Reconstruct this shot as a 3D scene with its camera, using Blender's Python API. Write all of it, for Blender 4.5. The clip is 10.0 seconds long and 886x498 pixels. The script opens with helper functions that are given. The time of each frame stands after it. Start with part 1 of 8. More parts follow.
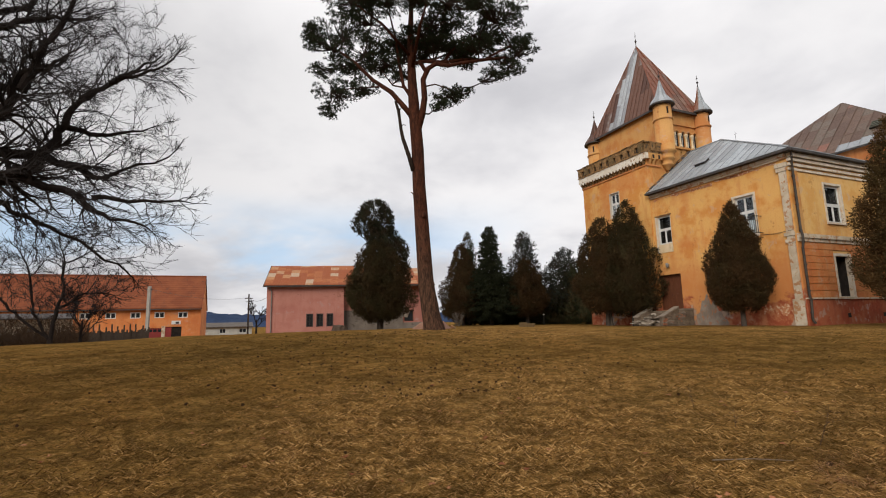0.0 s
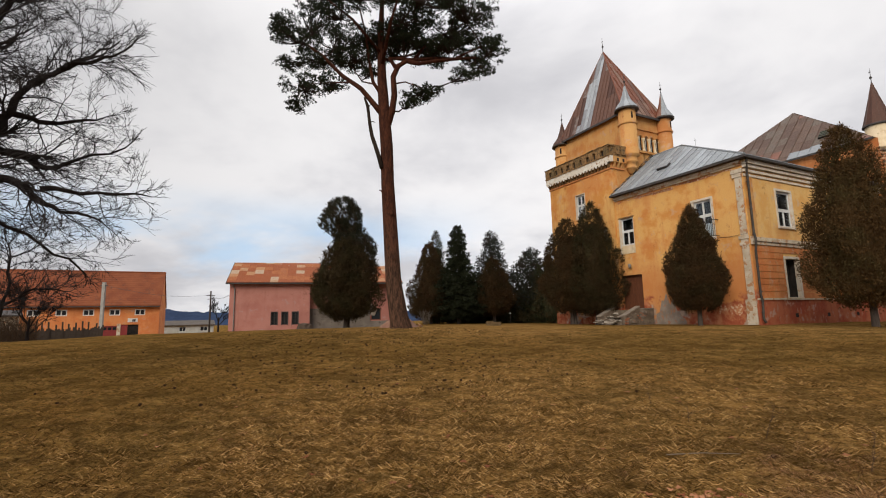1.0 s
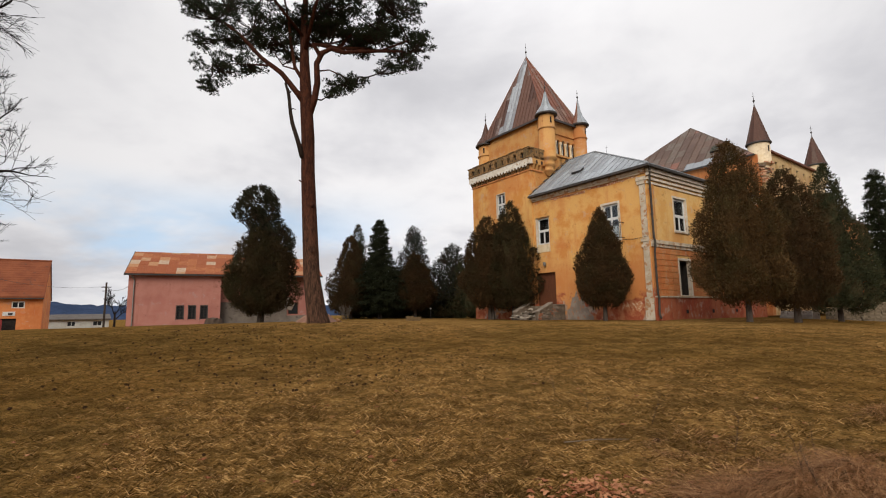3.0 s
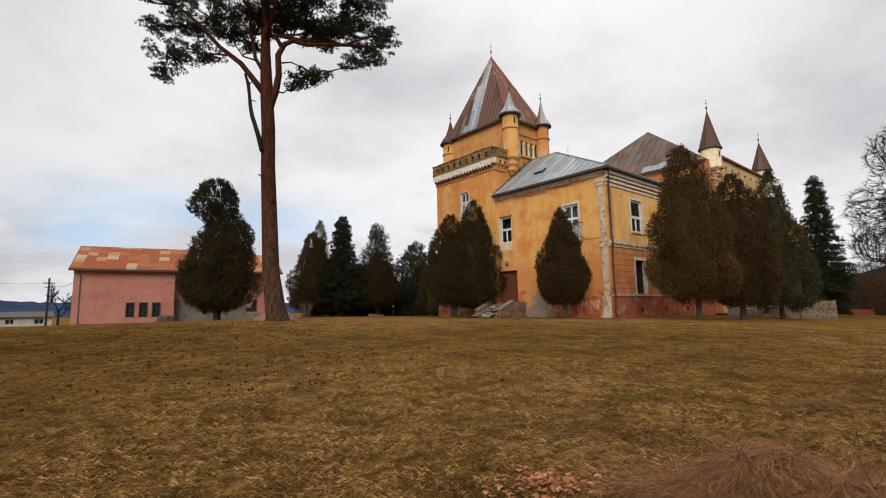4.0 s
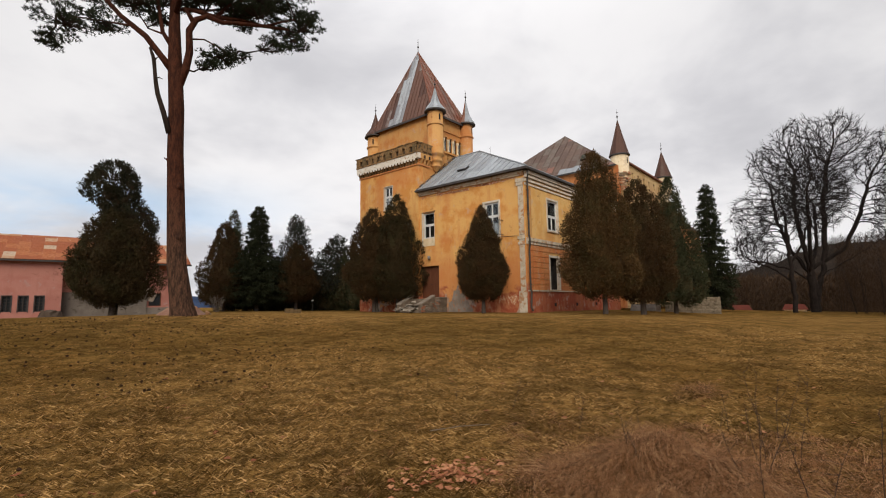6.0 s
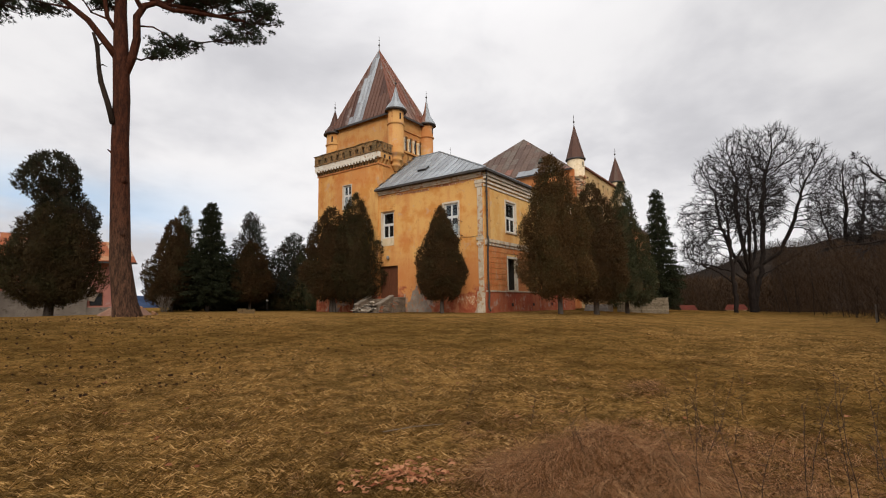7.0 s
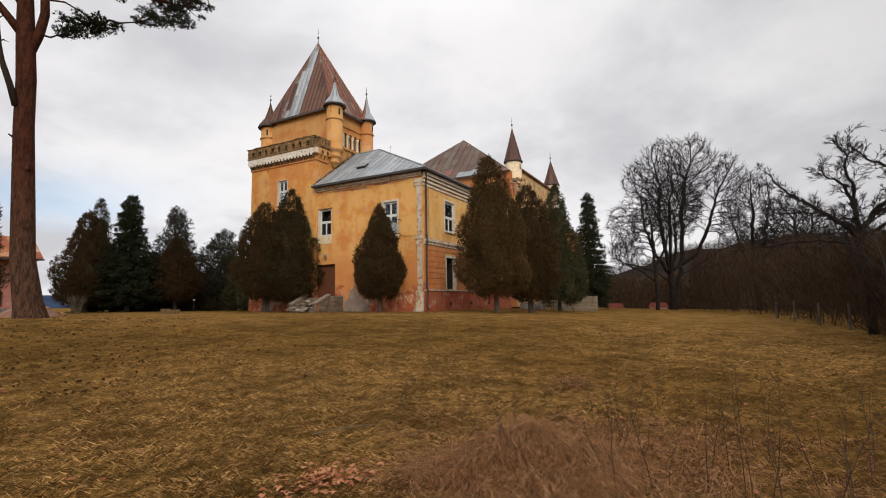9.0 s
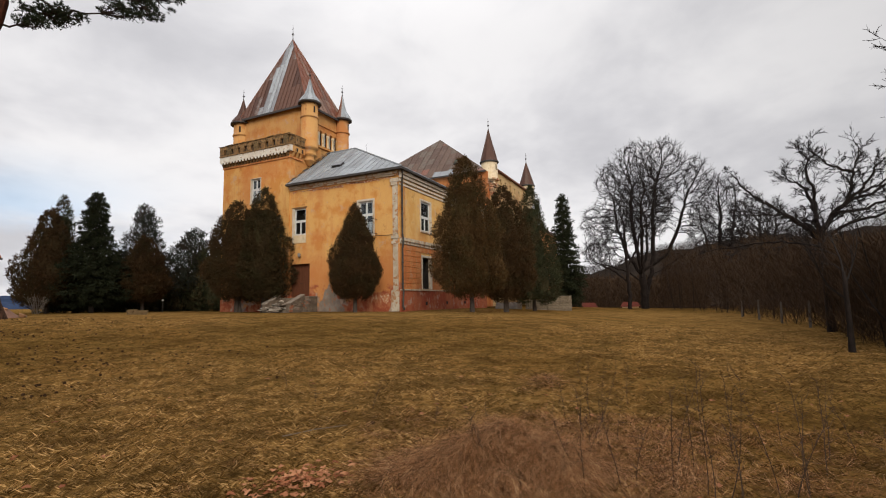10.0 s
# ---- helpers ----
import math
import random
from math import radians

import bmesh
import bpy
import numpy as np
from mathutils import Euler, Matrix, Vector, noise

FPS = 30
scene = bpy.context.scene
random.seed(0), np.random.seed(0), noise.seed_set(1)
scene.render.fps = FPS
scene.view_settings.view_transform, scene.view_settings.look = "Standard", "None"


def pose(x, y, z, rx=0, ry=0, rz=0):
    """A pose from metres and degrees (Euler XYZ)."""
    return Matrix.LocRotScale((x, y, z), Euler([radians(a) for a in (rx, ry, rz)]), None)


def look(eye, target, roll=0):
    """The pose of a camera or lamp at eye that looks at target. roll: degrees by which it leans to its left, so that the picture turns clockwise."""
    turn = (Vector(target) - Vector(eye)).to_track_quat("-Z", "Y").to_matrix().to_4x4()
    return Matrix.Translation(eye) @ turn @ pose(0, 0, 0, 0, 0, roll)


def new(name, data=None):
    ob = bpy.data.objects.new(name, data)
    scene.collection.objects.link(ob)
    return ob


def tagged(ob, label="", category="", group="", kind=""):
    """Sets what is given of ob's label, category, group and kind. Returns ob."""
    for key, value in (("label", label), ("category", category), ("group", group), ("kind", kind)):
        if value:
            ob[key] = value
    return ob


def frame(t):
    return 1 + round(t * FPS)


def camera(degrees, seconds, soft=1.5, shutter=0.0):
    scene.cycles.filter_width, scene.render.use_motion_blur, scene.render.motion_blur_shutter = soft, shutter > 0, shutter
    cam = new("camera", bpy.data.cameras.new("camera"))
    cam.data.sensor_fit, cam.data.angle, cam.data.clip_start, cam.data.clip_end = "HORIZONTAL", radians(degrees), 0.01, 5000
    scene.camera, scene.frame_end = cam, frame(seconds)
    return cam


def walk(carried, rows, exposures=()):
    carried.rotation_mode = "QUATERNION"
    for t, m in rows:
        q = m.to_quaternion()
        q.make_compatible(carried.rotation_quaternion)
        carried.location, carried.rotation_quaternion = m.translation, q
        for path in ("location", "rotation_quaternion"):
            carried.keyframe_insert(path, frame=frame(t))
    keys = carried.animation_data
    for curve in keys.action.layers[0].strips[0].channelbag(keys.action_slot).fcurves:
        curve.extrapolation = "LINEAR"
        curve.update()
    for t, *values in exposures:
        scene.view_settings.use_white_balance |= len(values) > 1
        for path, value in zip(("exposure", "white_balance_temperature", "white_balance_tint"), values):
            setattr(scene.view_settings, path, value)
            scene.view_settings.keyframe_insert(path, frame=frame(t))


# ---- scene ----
import functools
cam = camera(85.35, 10.0, soft=1.05)
# seconds, x, y, yaw, pitch, roll: a person turns on the spot, the camera held out before them
PATH = [
    (0.0, 0.000, -0.000, -0.00, 8.63, 1.41),
    (0.5, 0.020, -0.000, -1.60, 8.58, 1.36),
    (1.0, 0.047, -0.002, -3.78, 8.37, 1.24),
    (1.5, 0.074, -0.004, -6.00, 8.09, 1.23),
    (2.0, 0.103, -0.008, -8.34, 7.89, 1.12),
    (2.5, 0.132, -0.012, -10.71, 7.75, 1.06),
    (4.0, 0.212, -0.032, -17.31, 7.25, 0.99),
    (4.5, 0.237, -0.041, -19.47, 7.08, 1.00),
    (5.0, 0.265, -0.051, -21.86, 6.87, 0.96),
    (5.5, 0.290, -0.062, -24.05, 6.61, 0.90),
    (7.0, 0.369, -0.103, -31.25, 6.43, 0.80),
    (7.5, 0.390, -0.116, -33.21, 6.35, 0.78),
    (8.0, 0.408, -0.129, -35.03, 6.34, 0.87),
    (8.5, 0.425, -0.141, -36.68, 6.30, 0.97),
    (9.0, 0.442, -0.154, -38.40, 6.19, 0.99),
    (9.5, 0.456, -0.165, -39.85, 6.16, 1.04),
    (10.0, 0.469, -0.176, -41.21, 6.11, 1.12),
]
EYE = 1.6
walk(cam, [(t, pose(x, y, EYE, 90 + pitch, roll, yaw)) for t, x, y, yaw, pitch, roll in PATH])

# ---- world and light ----
SUN_AZ, SUN_EL = 208.0, 30.0


def build_world():
    w = bpy.data.worlds.new("overcast_sky")
    scene.world = w
    w.use_nodes = True
    nt = w.node_tree
    nt.nodes.clear()
    N, L = nt.nodes.new, nt.links.new
    out, bg = N("ShaderNodeOutputWorld"), N("ShaderNodeBackground")
    sky = N("ShaderNodeTexSky")
    sky.sky_type, sky.sun_disc = "NISHITA", False
    sky.sun_elevation, sky.sun_rotation = radians(SUN_EL), radians(SUN_AZ)
    skys = N("ShaderNodeVectorMath"); skys.operation = "SCALE"
    skys.inputs["Scale"].default_value = 0.33
    L(sky.outputs[0], skys.inputs[0])
    up = N("ShaderNodeVectorMath"); up.operation = "ADD"
    up.inputs[1].default_value = (0, 0, 0.30)
    tc, sep = N("ShaderNodeTexCoord"), N("ShaderNodeSeparateXYZ")
    L(tc.outputs["Generated"], sep.inputs[0])
    L(tc.outputs["Generated"], up.inputs[0])
    L(up.outputs[0], sky.inputs["Vector"])

    def math(op, a, b=None, c=None):
        m = N("ShaderNodeMath"); m.operation = op
        for i, v in enumerate((a, b, c)):
            if v is None:
                continue
            if isinstance(v, (int, float)):
                m.inputs[i].default_value = v
            else:
                L(v, m.inputs[i])
        return m.outputs[0]

    # a flat cloud deck: the direction divided by its height
    zz = math("MAXIMUM", sep.outputs[2], 0.0)
    den = math("ADD", zz, 0.27)
    comb = N("ShaderNodeCombineXYZ")
    L(math("DIVIDE", sep.outputs[0], den), comb.inputs[0])
    L(math("DIVIDE", sep.outputs[1], den), comb.inputs[1])
    comb.inputs[2].default_value = 4.3

    def noise_at(scale, detail, rough, dist=0.0):
        n = N("ShaderNodeTexNoise")
        n.inputs["Scale"].default_value, n.inputs["Detail"].default_value = scale, detail
        n.inputs["Roughness"].default_value, n.inputs["Distortion"].default_value = rough, dist
        L(comb.outputs[0], n.inputs["Vector"])
        return n.outputs["Fac"]

    def ramp(v, a, b, lo=0.0, hi=1.0):
        m = N("ShaderNodeMapRange"); m.interpolation_type = "SMOOTHSTEP"
        L(v, m.inputs[0])
        for i, k in enumerate((a, b, lo, hi)):
            m.inputs[i + 1].default_value = k
        return m.outputs[0]

    big, fine = noise_at(0.85, 5.0, 0.55, 0.3), noise_at(2.6, 6.0, 0.55, 0.2)
    body = math("ADD", math("MULTIPLY", big, 0.7), math("MULTIPLY", fine, 0.3))
    # cloud brightness: grey bellies to white rims, brighter towards the zenith
    shade = ramp(body, 0.34, 0.58, 0.66, 0.965)
    zen = math("MULTIPLY_ADD", ramp(sep.outputs[2], 0.45, 1.0), 1.3, 1.0)
    # the veil is thinnest, and brightest, ahead and above; the deck thickens to either side
    glow = math("ADD", math("MULTIPLY", sep.outputs[0], 0.38), math("MULTIPLY", sep.outputs[1], 0.88))
    lum = math("MULTIPLY", math("MULTIPLY", shade, zen), ramp(glow, 0.25, 0.92, 0.74, 1.02))
    col = N("ShaderNodeMix"); col.data_type = "RGBA"
    L(ramp(body, 0.36, 0.58), col.inputs[0])
    col.inputs[6].default_value, col.inputs[7].default_value = (0.965, 0.955, 1.0, 1), (1.0, 0.982, 0.99, 1)
    cl = N("ShaderNodeVectorMath"); cl.operation = "SCALE"
    L(col.outputs[2], cl.inputs[0]); L(lum, cl.inputs["Scale"])
    # the deck breaks up low over the hills on the valley side
    west = ramp(sep.outputs[0], -0.15, 0.30, 1.0, 0.0)
    low = ramp(sep.outputs[2], 0.16, 0.27, 1.0, 0.0)
    gap = ramp(noise_at(0.8, 5.0, 0.55), 0.40, 0.56)
    hole = math("MULTIPLY", math("MULTIPLY", math("MULTIPLY", west, low), gap), 0.75)
    mix = N("ShaderNodeMix"); mix.data_type = "RGBA"
    thin = N("ShaderNodeMix"); thin.data_type = "RGBA"
    thin.inputs[0].default_value, thin.inputs[7].default_value = 0.6, (0.56, 0.76, 0.88, 1)
    L(skys.outputs[0], thin.inputs[6])
    L(hole, mix.inputs[0]); L(cl.outputs[0], mix.inputs[6]); L(thin.outputs[2], mix.inputs[7])
    L(mix.outputs[2], bg.inputs[0])
    bg.inputs[1].default_value = 1.0
    L(bg.outputs[0], out.inputs[0])


build_world()
sun = new("sun", bpy.data.lights.new("sun", "SUN"))
sun.data.energy, sun.data.angle, sun.data.color = 2.3, radians(30), (1.0, 0.91, 0.78)
_a, _e = radians(SUN_AZ), radians(SUN_EL)
sun.matrix_world = look((math.sin(_a) * math.cos(_e) * 50, math.cos(_a) * math.cos(_e) * 50, math.sin(_e) * 50), (0, 0, 0))
scene.view_settings.exposure = -0.08


# ---- materials ----
def shader(name, rough=0.8, metal=0.0, spec=0.3):
    m = bpy.data.materials.new(name)
    m.use_nodes = True
    nt = m.node_tree
    b = nt.nodes["Principled BSDF"]
    b.inputs["Roughness"].default_value, b.inputs["Metallic"].default_value = rough, metal
    b.inputs["Specular IOR Level"].default_value = spec
    return m, nt, b


def noise_node(nt, scale, detail=4.0, rough=0.55, stretch=None, coord="Object"):
    tc = nt.nodes.new("ShaderNodeTexCoord")
    n = nt.nodes.new("ShaderNodeTexNoise")
    n.inputs["Scale"].default_value, n.inputs["Detail"].default_value, n.inputs["Roughness"].default_value = scale, detail, rough
    if stretch:
        mp = nt.nodes.new("ShaderNodeMapping")
        mp.inputs["Scale"].default_value = stretch
        nt.links.new(tc.outputs[coord], mp.inputs[0])
        nt.links.new(mp.outputs[0], n.inputs["Vector"])
    else:
        nt.links.new(tc.outputs[coord], n.inputs["Vector"])
    return n.outputs["Fac"]


def smooth(nt, v, a, b, lo=0.0, hi=1.0):
    m = nt.nodes.new("ShaderNodeMapRange")
    m.interpolation_type = "SMOOTHSTEP"
    nt.links.new(v, m.inputs[0])
    for i, k in enumerate((a, b, lo, hi)):
        m.inputs[i + 1].default_value = k
    return m.outputs[0]


def blend(nt, fac, a, b, mode="MIX"):
    m = nt.nodes.new("ShaderNodeMix")
    m.data_type, m.blend_type = "RGBA", mode
    for i, v in ((0, fac), (6, a), (7, b)):
        if isinstance(v, (int, float)):
            m.inputs[i].default_value = v
        elif isinstance(v, tuple):
            m.inputs[i].default_value = (*v[:3], 1)
        else:
            nt.links.new(v, m.inputs[i])
    return m.outputs[2]


def times(nt, a, b, op="MULTIPLY"):
    m = nt.nodes.new("ShaderNodeMath")
    m.operation = op
    for i, v in enumerate((a, b)):
        if isinstance(v, (int, float)):
            m.inputs[i].default_value = v
        else:
            nt.links.new(v, m.inputs[i])
    return m.outputs[0]


def bump(nt, b, height, strength, distance):
    n = nt.nodes.new("ShaderNodeBump")
    n.inputs["Strength"].default_value, n.inputs["Distance"].default_value = strength, distance
    nt.links.new(height, n.inputs["Height"])
    nt.links.new(n.outputs[0], b.inputs["Normal"])


def axis_of(nt, i, coord="Object"):
    tc, s = nt.nodes.new("ShaderNodeTexCoord"), nt.nodes.new("ShaderNodeSeparateXYZ")
    nt.links.new(tc.outputs[coord], s.inputs[0])
    return s.outputs[i]


def worn(name, c1, c2, c3=None, scale=1.5, fine=30.0, rough=0.85, bump_d=0.004, metal=0.0, spec=0.25, stretch=None, wear=(0.55, 0.68)):
    """Two tones mottled at a large and a fine scale, with worn spots of a third."""
    m, nt, b = shader(name, rough, metal, spec)
    n1, n2 = noise_node(nt, scale, 5, 0.6, stretch), noise_node(nt, fine, 4, 0.6)
    c = blend(nt, smooth(nt, n1, 0.35, 0.65), c1, c2)
    c = blend(nt, smooth(nt, n2, 0.3, 0.7, 0.0, 0.35), c, tuple(0.55 * v for v in c1))
    if c3:
        n3 = noise_node(nt, scale * 2.3, 6, 0.65, stretch)
        c = blend(nt, smooth(nt, n3, *wear), c, c3)
    nt.links.new(c, b.inputs["Base Color"])
    bump(nt, b, n2, 0.6, bump_d)
    return m


def leafy(name, c1, c2, c3=None, rough=0.75):
    m, nt, b = shader(name, rough, 0.0, 0.08)
    g = nt.nodes.new("ShaderNodeNewGeometry")
    c = blend(nt, g.outputs["Random Per Island"], c1, c2)
    if c3:
        n = noise_node(nt, 0.9, 3, 0.6)
        c = blend(nt, smooth(nt, n, 0.45, 0.62), c, c3)
    nt.links.new(c, b.inputs["Base Color"])
    return m


def plaster(name, warm, pale, deep, patch, zred=None):
    """Old limewash: cloudy blotches, rain streaks, bare patches, and a damp red foot where zred is given."""
    m, nt, b = shader(name, 0.92, 0.0, 0.15)
    n0, n1, n2 = noise_node(nt, 0.22, 4, 0.6), noise_node(nt, 0.6, 7, 0.66), noise_node(nt, 2.4, 7, 0.68)
    st = noise_node(nt, 0.9, 6, 0.65, (2.2, 2.2, 0.30))
    n4 = noise_node(nt, 1.1, 8, 0.72)
    grain = noise_node(nt, 30, 4, 0.65)
    c = blend(nt, smooth(nt, n1, 0.40, 0.54), warm, pale)
    c = blend(nt, smooth(nt, n0, 0.50, 0.62, 0.0, 0.6), c, deep)
    c = blend(nt, smooth(nt, st, 0.52, 0.70, 0.0, 0.5), c, deep)
    c = blend(nt, smooth(nt, n2, 0.55, 0.66, 0.0, 0.7), c, patch)
    c = blend(nt, smooth(nt, n4, 0.58, 0.62, 0.0, 0.7), c, tuple(0.75 * v + 0.12 for v in patch))
    c = blend(nt, smooth(nt, n4, 0.40, 0.35, 0.0, 0.55), c, tuple(0.55 * v for v in deep))
    c = blend(nt, smooth(nt, grain, 0.3, 0.75, 0.0, 0.28), c, tuple(0.7 * v for v in deep))
    if zred is not None:
        z = axis_of(nt, 2)
        wob = times(nt, times(nt, noise_node(nt, 0.55, 6, 0.68), -0.5, "ADD"), 6.0)
        zz = times(nt, z, wob, "ADD")
        red = blend(nt, smooth(nt, n2, 0.40, 0.62), (0.30, 0.072, 0.034), (0.44, 0.17, 0.080))
        grey = blend(nt, smooth(nt, n2, 0.42, 0.60), (0.27, 0.225, 0.185), (0.40, 0.31, 0.235))
        red = blend(nt, smooth(nt, n1, 0.52, 0.60, 0.0, 0.85), red, grey)
        c = blend(nt, smooth(nt, zz, zred + 1.6, zred + 4.2, 0.75, 0.0), c, (0.53, 0.21, 0.072))
        c = blend(nt, smooth(nt, zz, zred - 0.15, zred + 0.35, 1.0, 0.0), c, red)
    nt.links.new(c, b.inputs["Base Color"])
    bump(nt, b, times(nt, times(nt, n2, n4, "ADD"), times(nt, grain, 0.25), "ADD"), 0.5, 0.03)
    return m


def sheet_metal(name, grey, rust, dark, bias, metal=0.35, spec=0.4):
    """Old zinc and iron sheets; each sheet has its own tone."""
    m, nt, b = shader(name, 0.55, metal, spec)
    oi = nt.nodes.new("ShaderNodeObjectInfo")
    n1, n2 = noise_node(nt, 0.9, 5, 0.6), noise_node(nt, 9, 5, 0.65)
    k = times(nt, times(nt, oi.outputs["Random"], 0.75), times(nt, n1, 0.5), "ADD")
    c = blend(nt, smooth(nt, k, bias - 0.08, bias + 0.08), grey, rust)
    c = blend(nt, smooth(nt, n2, 0.45, 0.75, 0.0, 0.7), c, dark)
    run = noise_node(nt, 1.6, 6, 0.7, (2.5, 2.5, 0.35))
    c = blend(nt, smooth(nt, run, 0.50, 0.66, 0.0, 0.75), c, rust)
    c = blend(nt, smooth(nt, run, 0.42, 0.34, 0.0, 0.5), c, dark)
    nt.links.new(c, b.inputs["Base Color"])
    nt.links.new(smooth(nt, n2, 0.3, 0.7, 0.42, 0.75), b.inputs["Roughness"])
    bump(nt, b, n2, 0.3, 0.006)
    return m


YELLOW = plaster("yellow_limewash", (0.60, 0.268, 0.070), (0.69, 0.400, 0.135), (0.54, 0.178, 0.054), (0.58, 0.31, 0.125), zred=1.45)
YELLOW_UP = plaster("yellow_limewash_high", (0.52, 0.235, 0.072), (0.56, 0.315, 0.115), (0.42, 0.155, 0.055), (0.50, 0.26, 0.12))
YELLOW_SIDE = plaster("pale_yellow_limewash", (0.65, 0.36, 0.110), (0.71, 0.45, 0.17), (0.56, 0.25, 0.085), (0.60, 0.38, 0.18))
ORANGE = plaster("orange_render", (0.52, 0.175, 0.055), (0.56, 0.24, 0.09), (0.36, 0.12, 0.042), (0.46, 0.24, 0.13))
STONY = plaster("stony_bare_render", (0.52, 0.34, 0.15), (0.60, 0.43, 0.22), (0.36, 0.19, 0.09), (0.46, 0.25, 0.12))
PINK = plaster("pink_render", (0.40, 0.165, 0.132), (0.44, 0.200, 0.162), (0.33, 0.132, 0.105), (0.38, 0.175, 0.138))
GREYWALL = plaster("grey_render", (0.22, 0.20, 0.18), (0.30, 0.27, 0.24), (0.15, 0.13, 0.12), (0.36, 0.33, 0.30))
CREAM = plaster("cream_render", (0.66, 0.52, 0.33), (0.72, 0.60, 0.42), (0.48, 0.33, 0.18), (0.55, 0.40, 0.24))
WHITE = worn("weathered_white_stucco", (0.60, 0.52, 0.41), (0.44, 0.35, 0.25), (0.38, 0.20, 0.10), 1.4, 25, 0.9, wear=(0.53, 0.60))
BANDWHITE = worn("flaking_whitewash", (0.76, 0.72, 0.64), (0.66, 0.58, 0.48), (0.38, 0.24, 0.14), 1.7, 25, 0.9, wear=(0.57, 0.63))
DARKCORB = worn("mossy_stone", (0.22, 0.130, 0.055), (0.31, 0.175, 0.075), (0.075, 0.052, 0.030), 2.4, 18, 0.95, 0.03, wear=(0.50, 0.60))
MOSSDARK = worn("dark_mossy_stone", (0.13, 0.090, 0.042), (0.20, 0.125, 0.055), (0.055, 0.040, 0.024), 2.6, 18, 0.95, 0.03, wear=(0.50, 0.60))
REDPLINTH = plaster("red_plinth", (0.33, 0.072, 0.035), (0.40, 0.125, 0.060), (0.20, 0.05, 0.03), (0.40, 0.23, 0.15))
SHEET_TOWER = sheet_metal("tower_sheets", (0.36, 0.35, 0.34), (0.145, 0.070, 0.047), (0.08, 0.046, 0.036), 0.24)
SHEET_RUST = sheet_metal("rusty_sheets", (0.23, 0.145, 0.105), (0.195, 0.064, 0.032), (0.070, 0.035, 0.027), 0.36)
SHEET_RED = sheet_metal("red_brown_sheets", (0.20, 0.105, 0.078), (0.21, 0.085, 0.055), (0.10, 0.055, 0.042), 0.5)
SHEET_GREYBROWN = sheet_metal("grey_brown_sheets", (0.130, 0.100, 0.078), (0.120, 0.070, 0.048), (0.06, 0.044, 0.035), 0.55)
SHEET_GREEN = sheet_metal("dull_green_sheets", (0.085, 0.10, 0.065), (0.07, 0.075, 0.05), (0.04, 0.04, 0.03), 0.5)
SHEET_DARK = sheet_metal("dark_rust_sheets", (0.100, 0.062, 0.046), (0.090, 0.040, 0.027), (0.05, 0.033, 0.028), 0.4)
SHEET_ZINC = sheet_metal("zinc_sheets", (0.36, 0.39, 0.42), (0.27, 0.29, 0.31), (0.20, 0.21, 0.22), 0.55)
SHEET_MAIN = sheet_metal("brown_sheets", (0.120, 0.082, 0.060), (0.095, 0.052, 0.035), (0.05, 0.036, 0.030), 0.42)
SHEET_PINK = sheet_metal("orange_rust_sheets", (0.30, 0.100, 0.034), (0.24, 0.064, 0.020), (0.14, 0.050, 0.022), 0.5, 0.0, 0.1)
SHEET_PALE = sheet_metal("pale_patch_sheets", (0.37, 0.28, 0.20), (0.34, 0.17, 0.080), (0.24, 0.105, 0.05), 0.6, 0.0, 0.1)
TILE = worn("clay_tiles", (0.170, 0.047, 0.018), (0.225, 0.068, 0.026), (0.11, 0.042, 0.024), 0.6, 6, 0.85, 0.02)
DARK = worn("dark_gutter_metal", (0.045, 0.042, 0.042), (0.075, 0.065, 0.06), None, 3, 30, 0.6, 0.002)
PIPE = worn("grey_zinc_pipe", (0.20, 0.20, 0.19), (0.28, 0.27, 0.25), (0.16, 0.10, 0.07), 3, 30, 0.55, 0.002, 0.3)
BARK = worn("grey_bark", (0.016, 0.012, 0.010), (0.028, 0.021, 0.018), (0.010, 0.008, 0.007), 6, 40, 0.95, 0.02, spec=0.1, stretch=(1, 1, 0.3))
TRUNK = worn("grey_brown_trunk_bark", (0.060, 0.045, 0.036), (0.10, 0.077, 0.062), (0.03, 0.023, 0.019), 6, 40, 0.95, 0.02, stretch=(1, 1, 0.3))
TWIG = worn("dark_twigs", (0.014, 0.011, 0.010), (0.026, 0.020, 0.018), None, 3, 30, 0.95, 0.003)
DEADWOOD = worn("dead_pine_wood", (0.026, 0.018, 0.014), (0.044, 0.030, 0.023), (0.016, 0.012, 0.010), 4, 30, 0.95, 0.02, spec=0.1, stretch=(1, 1, 0.3))


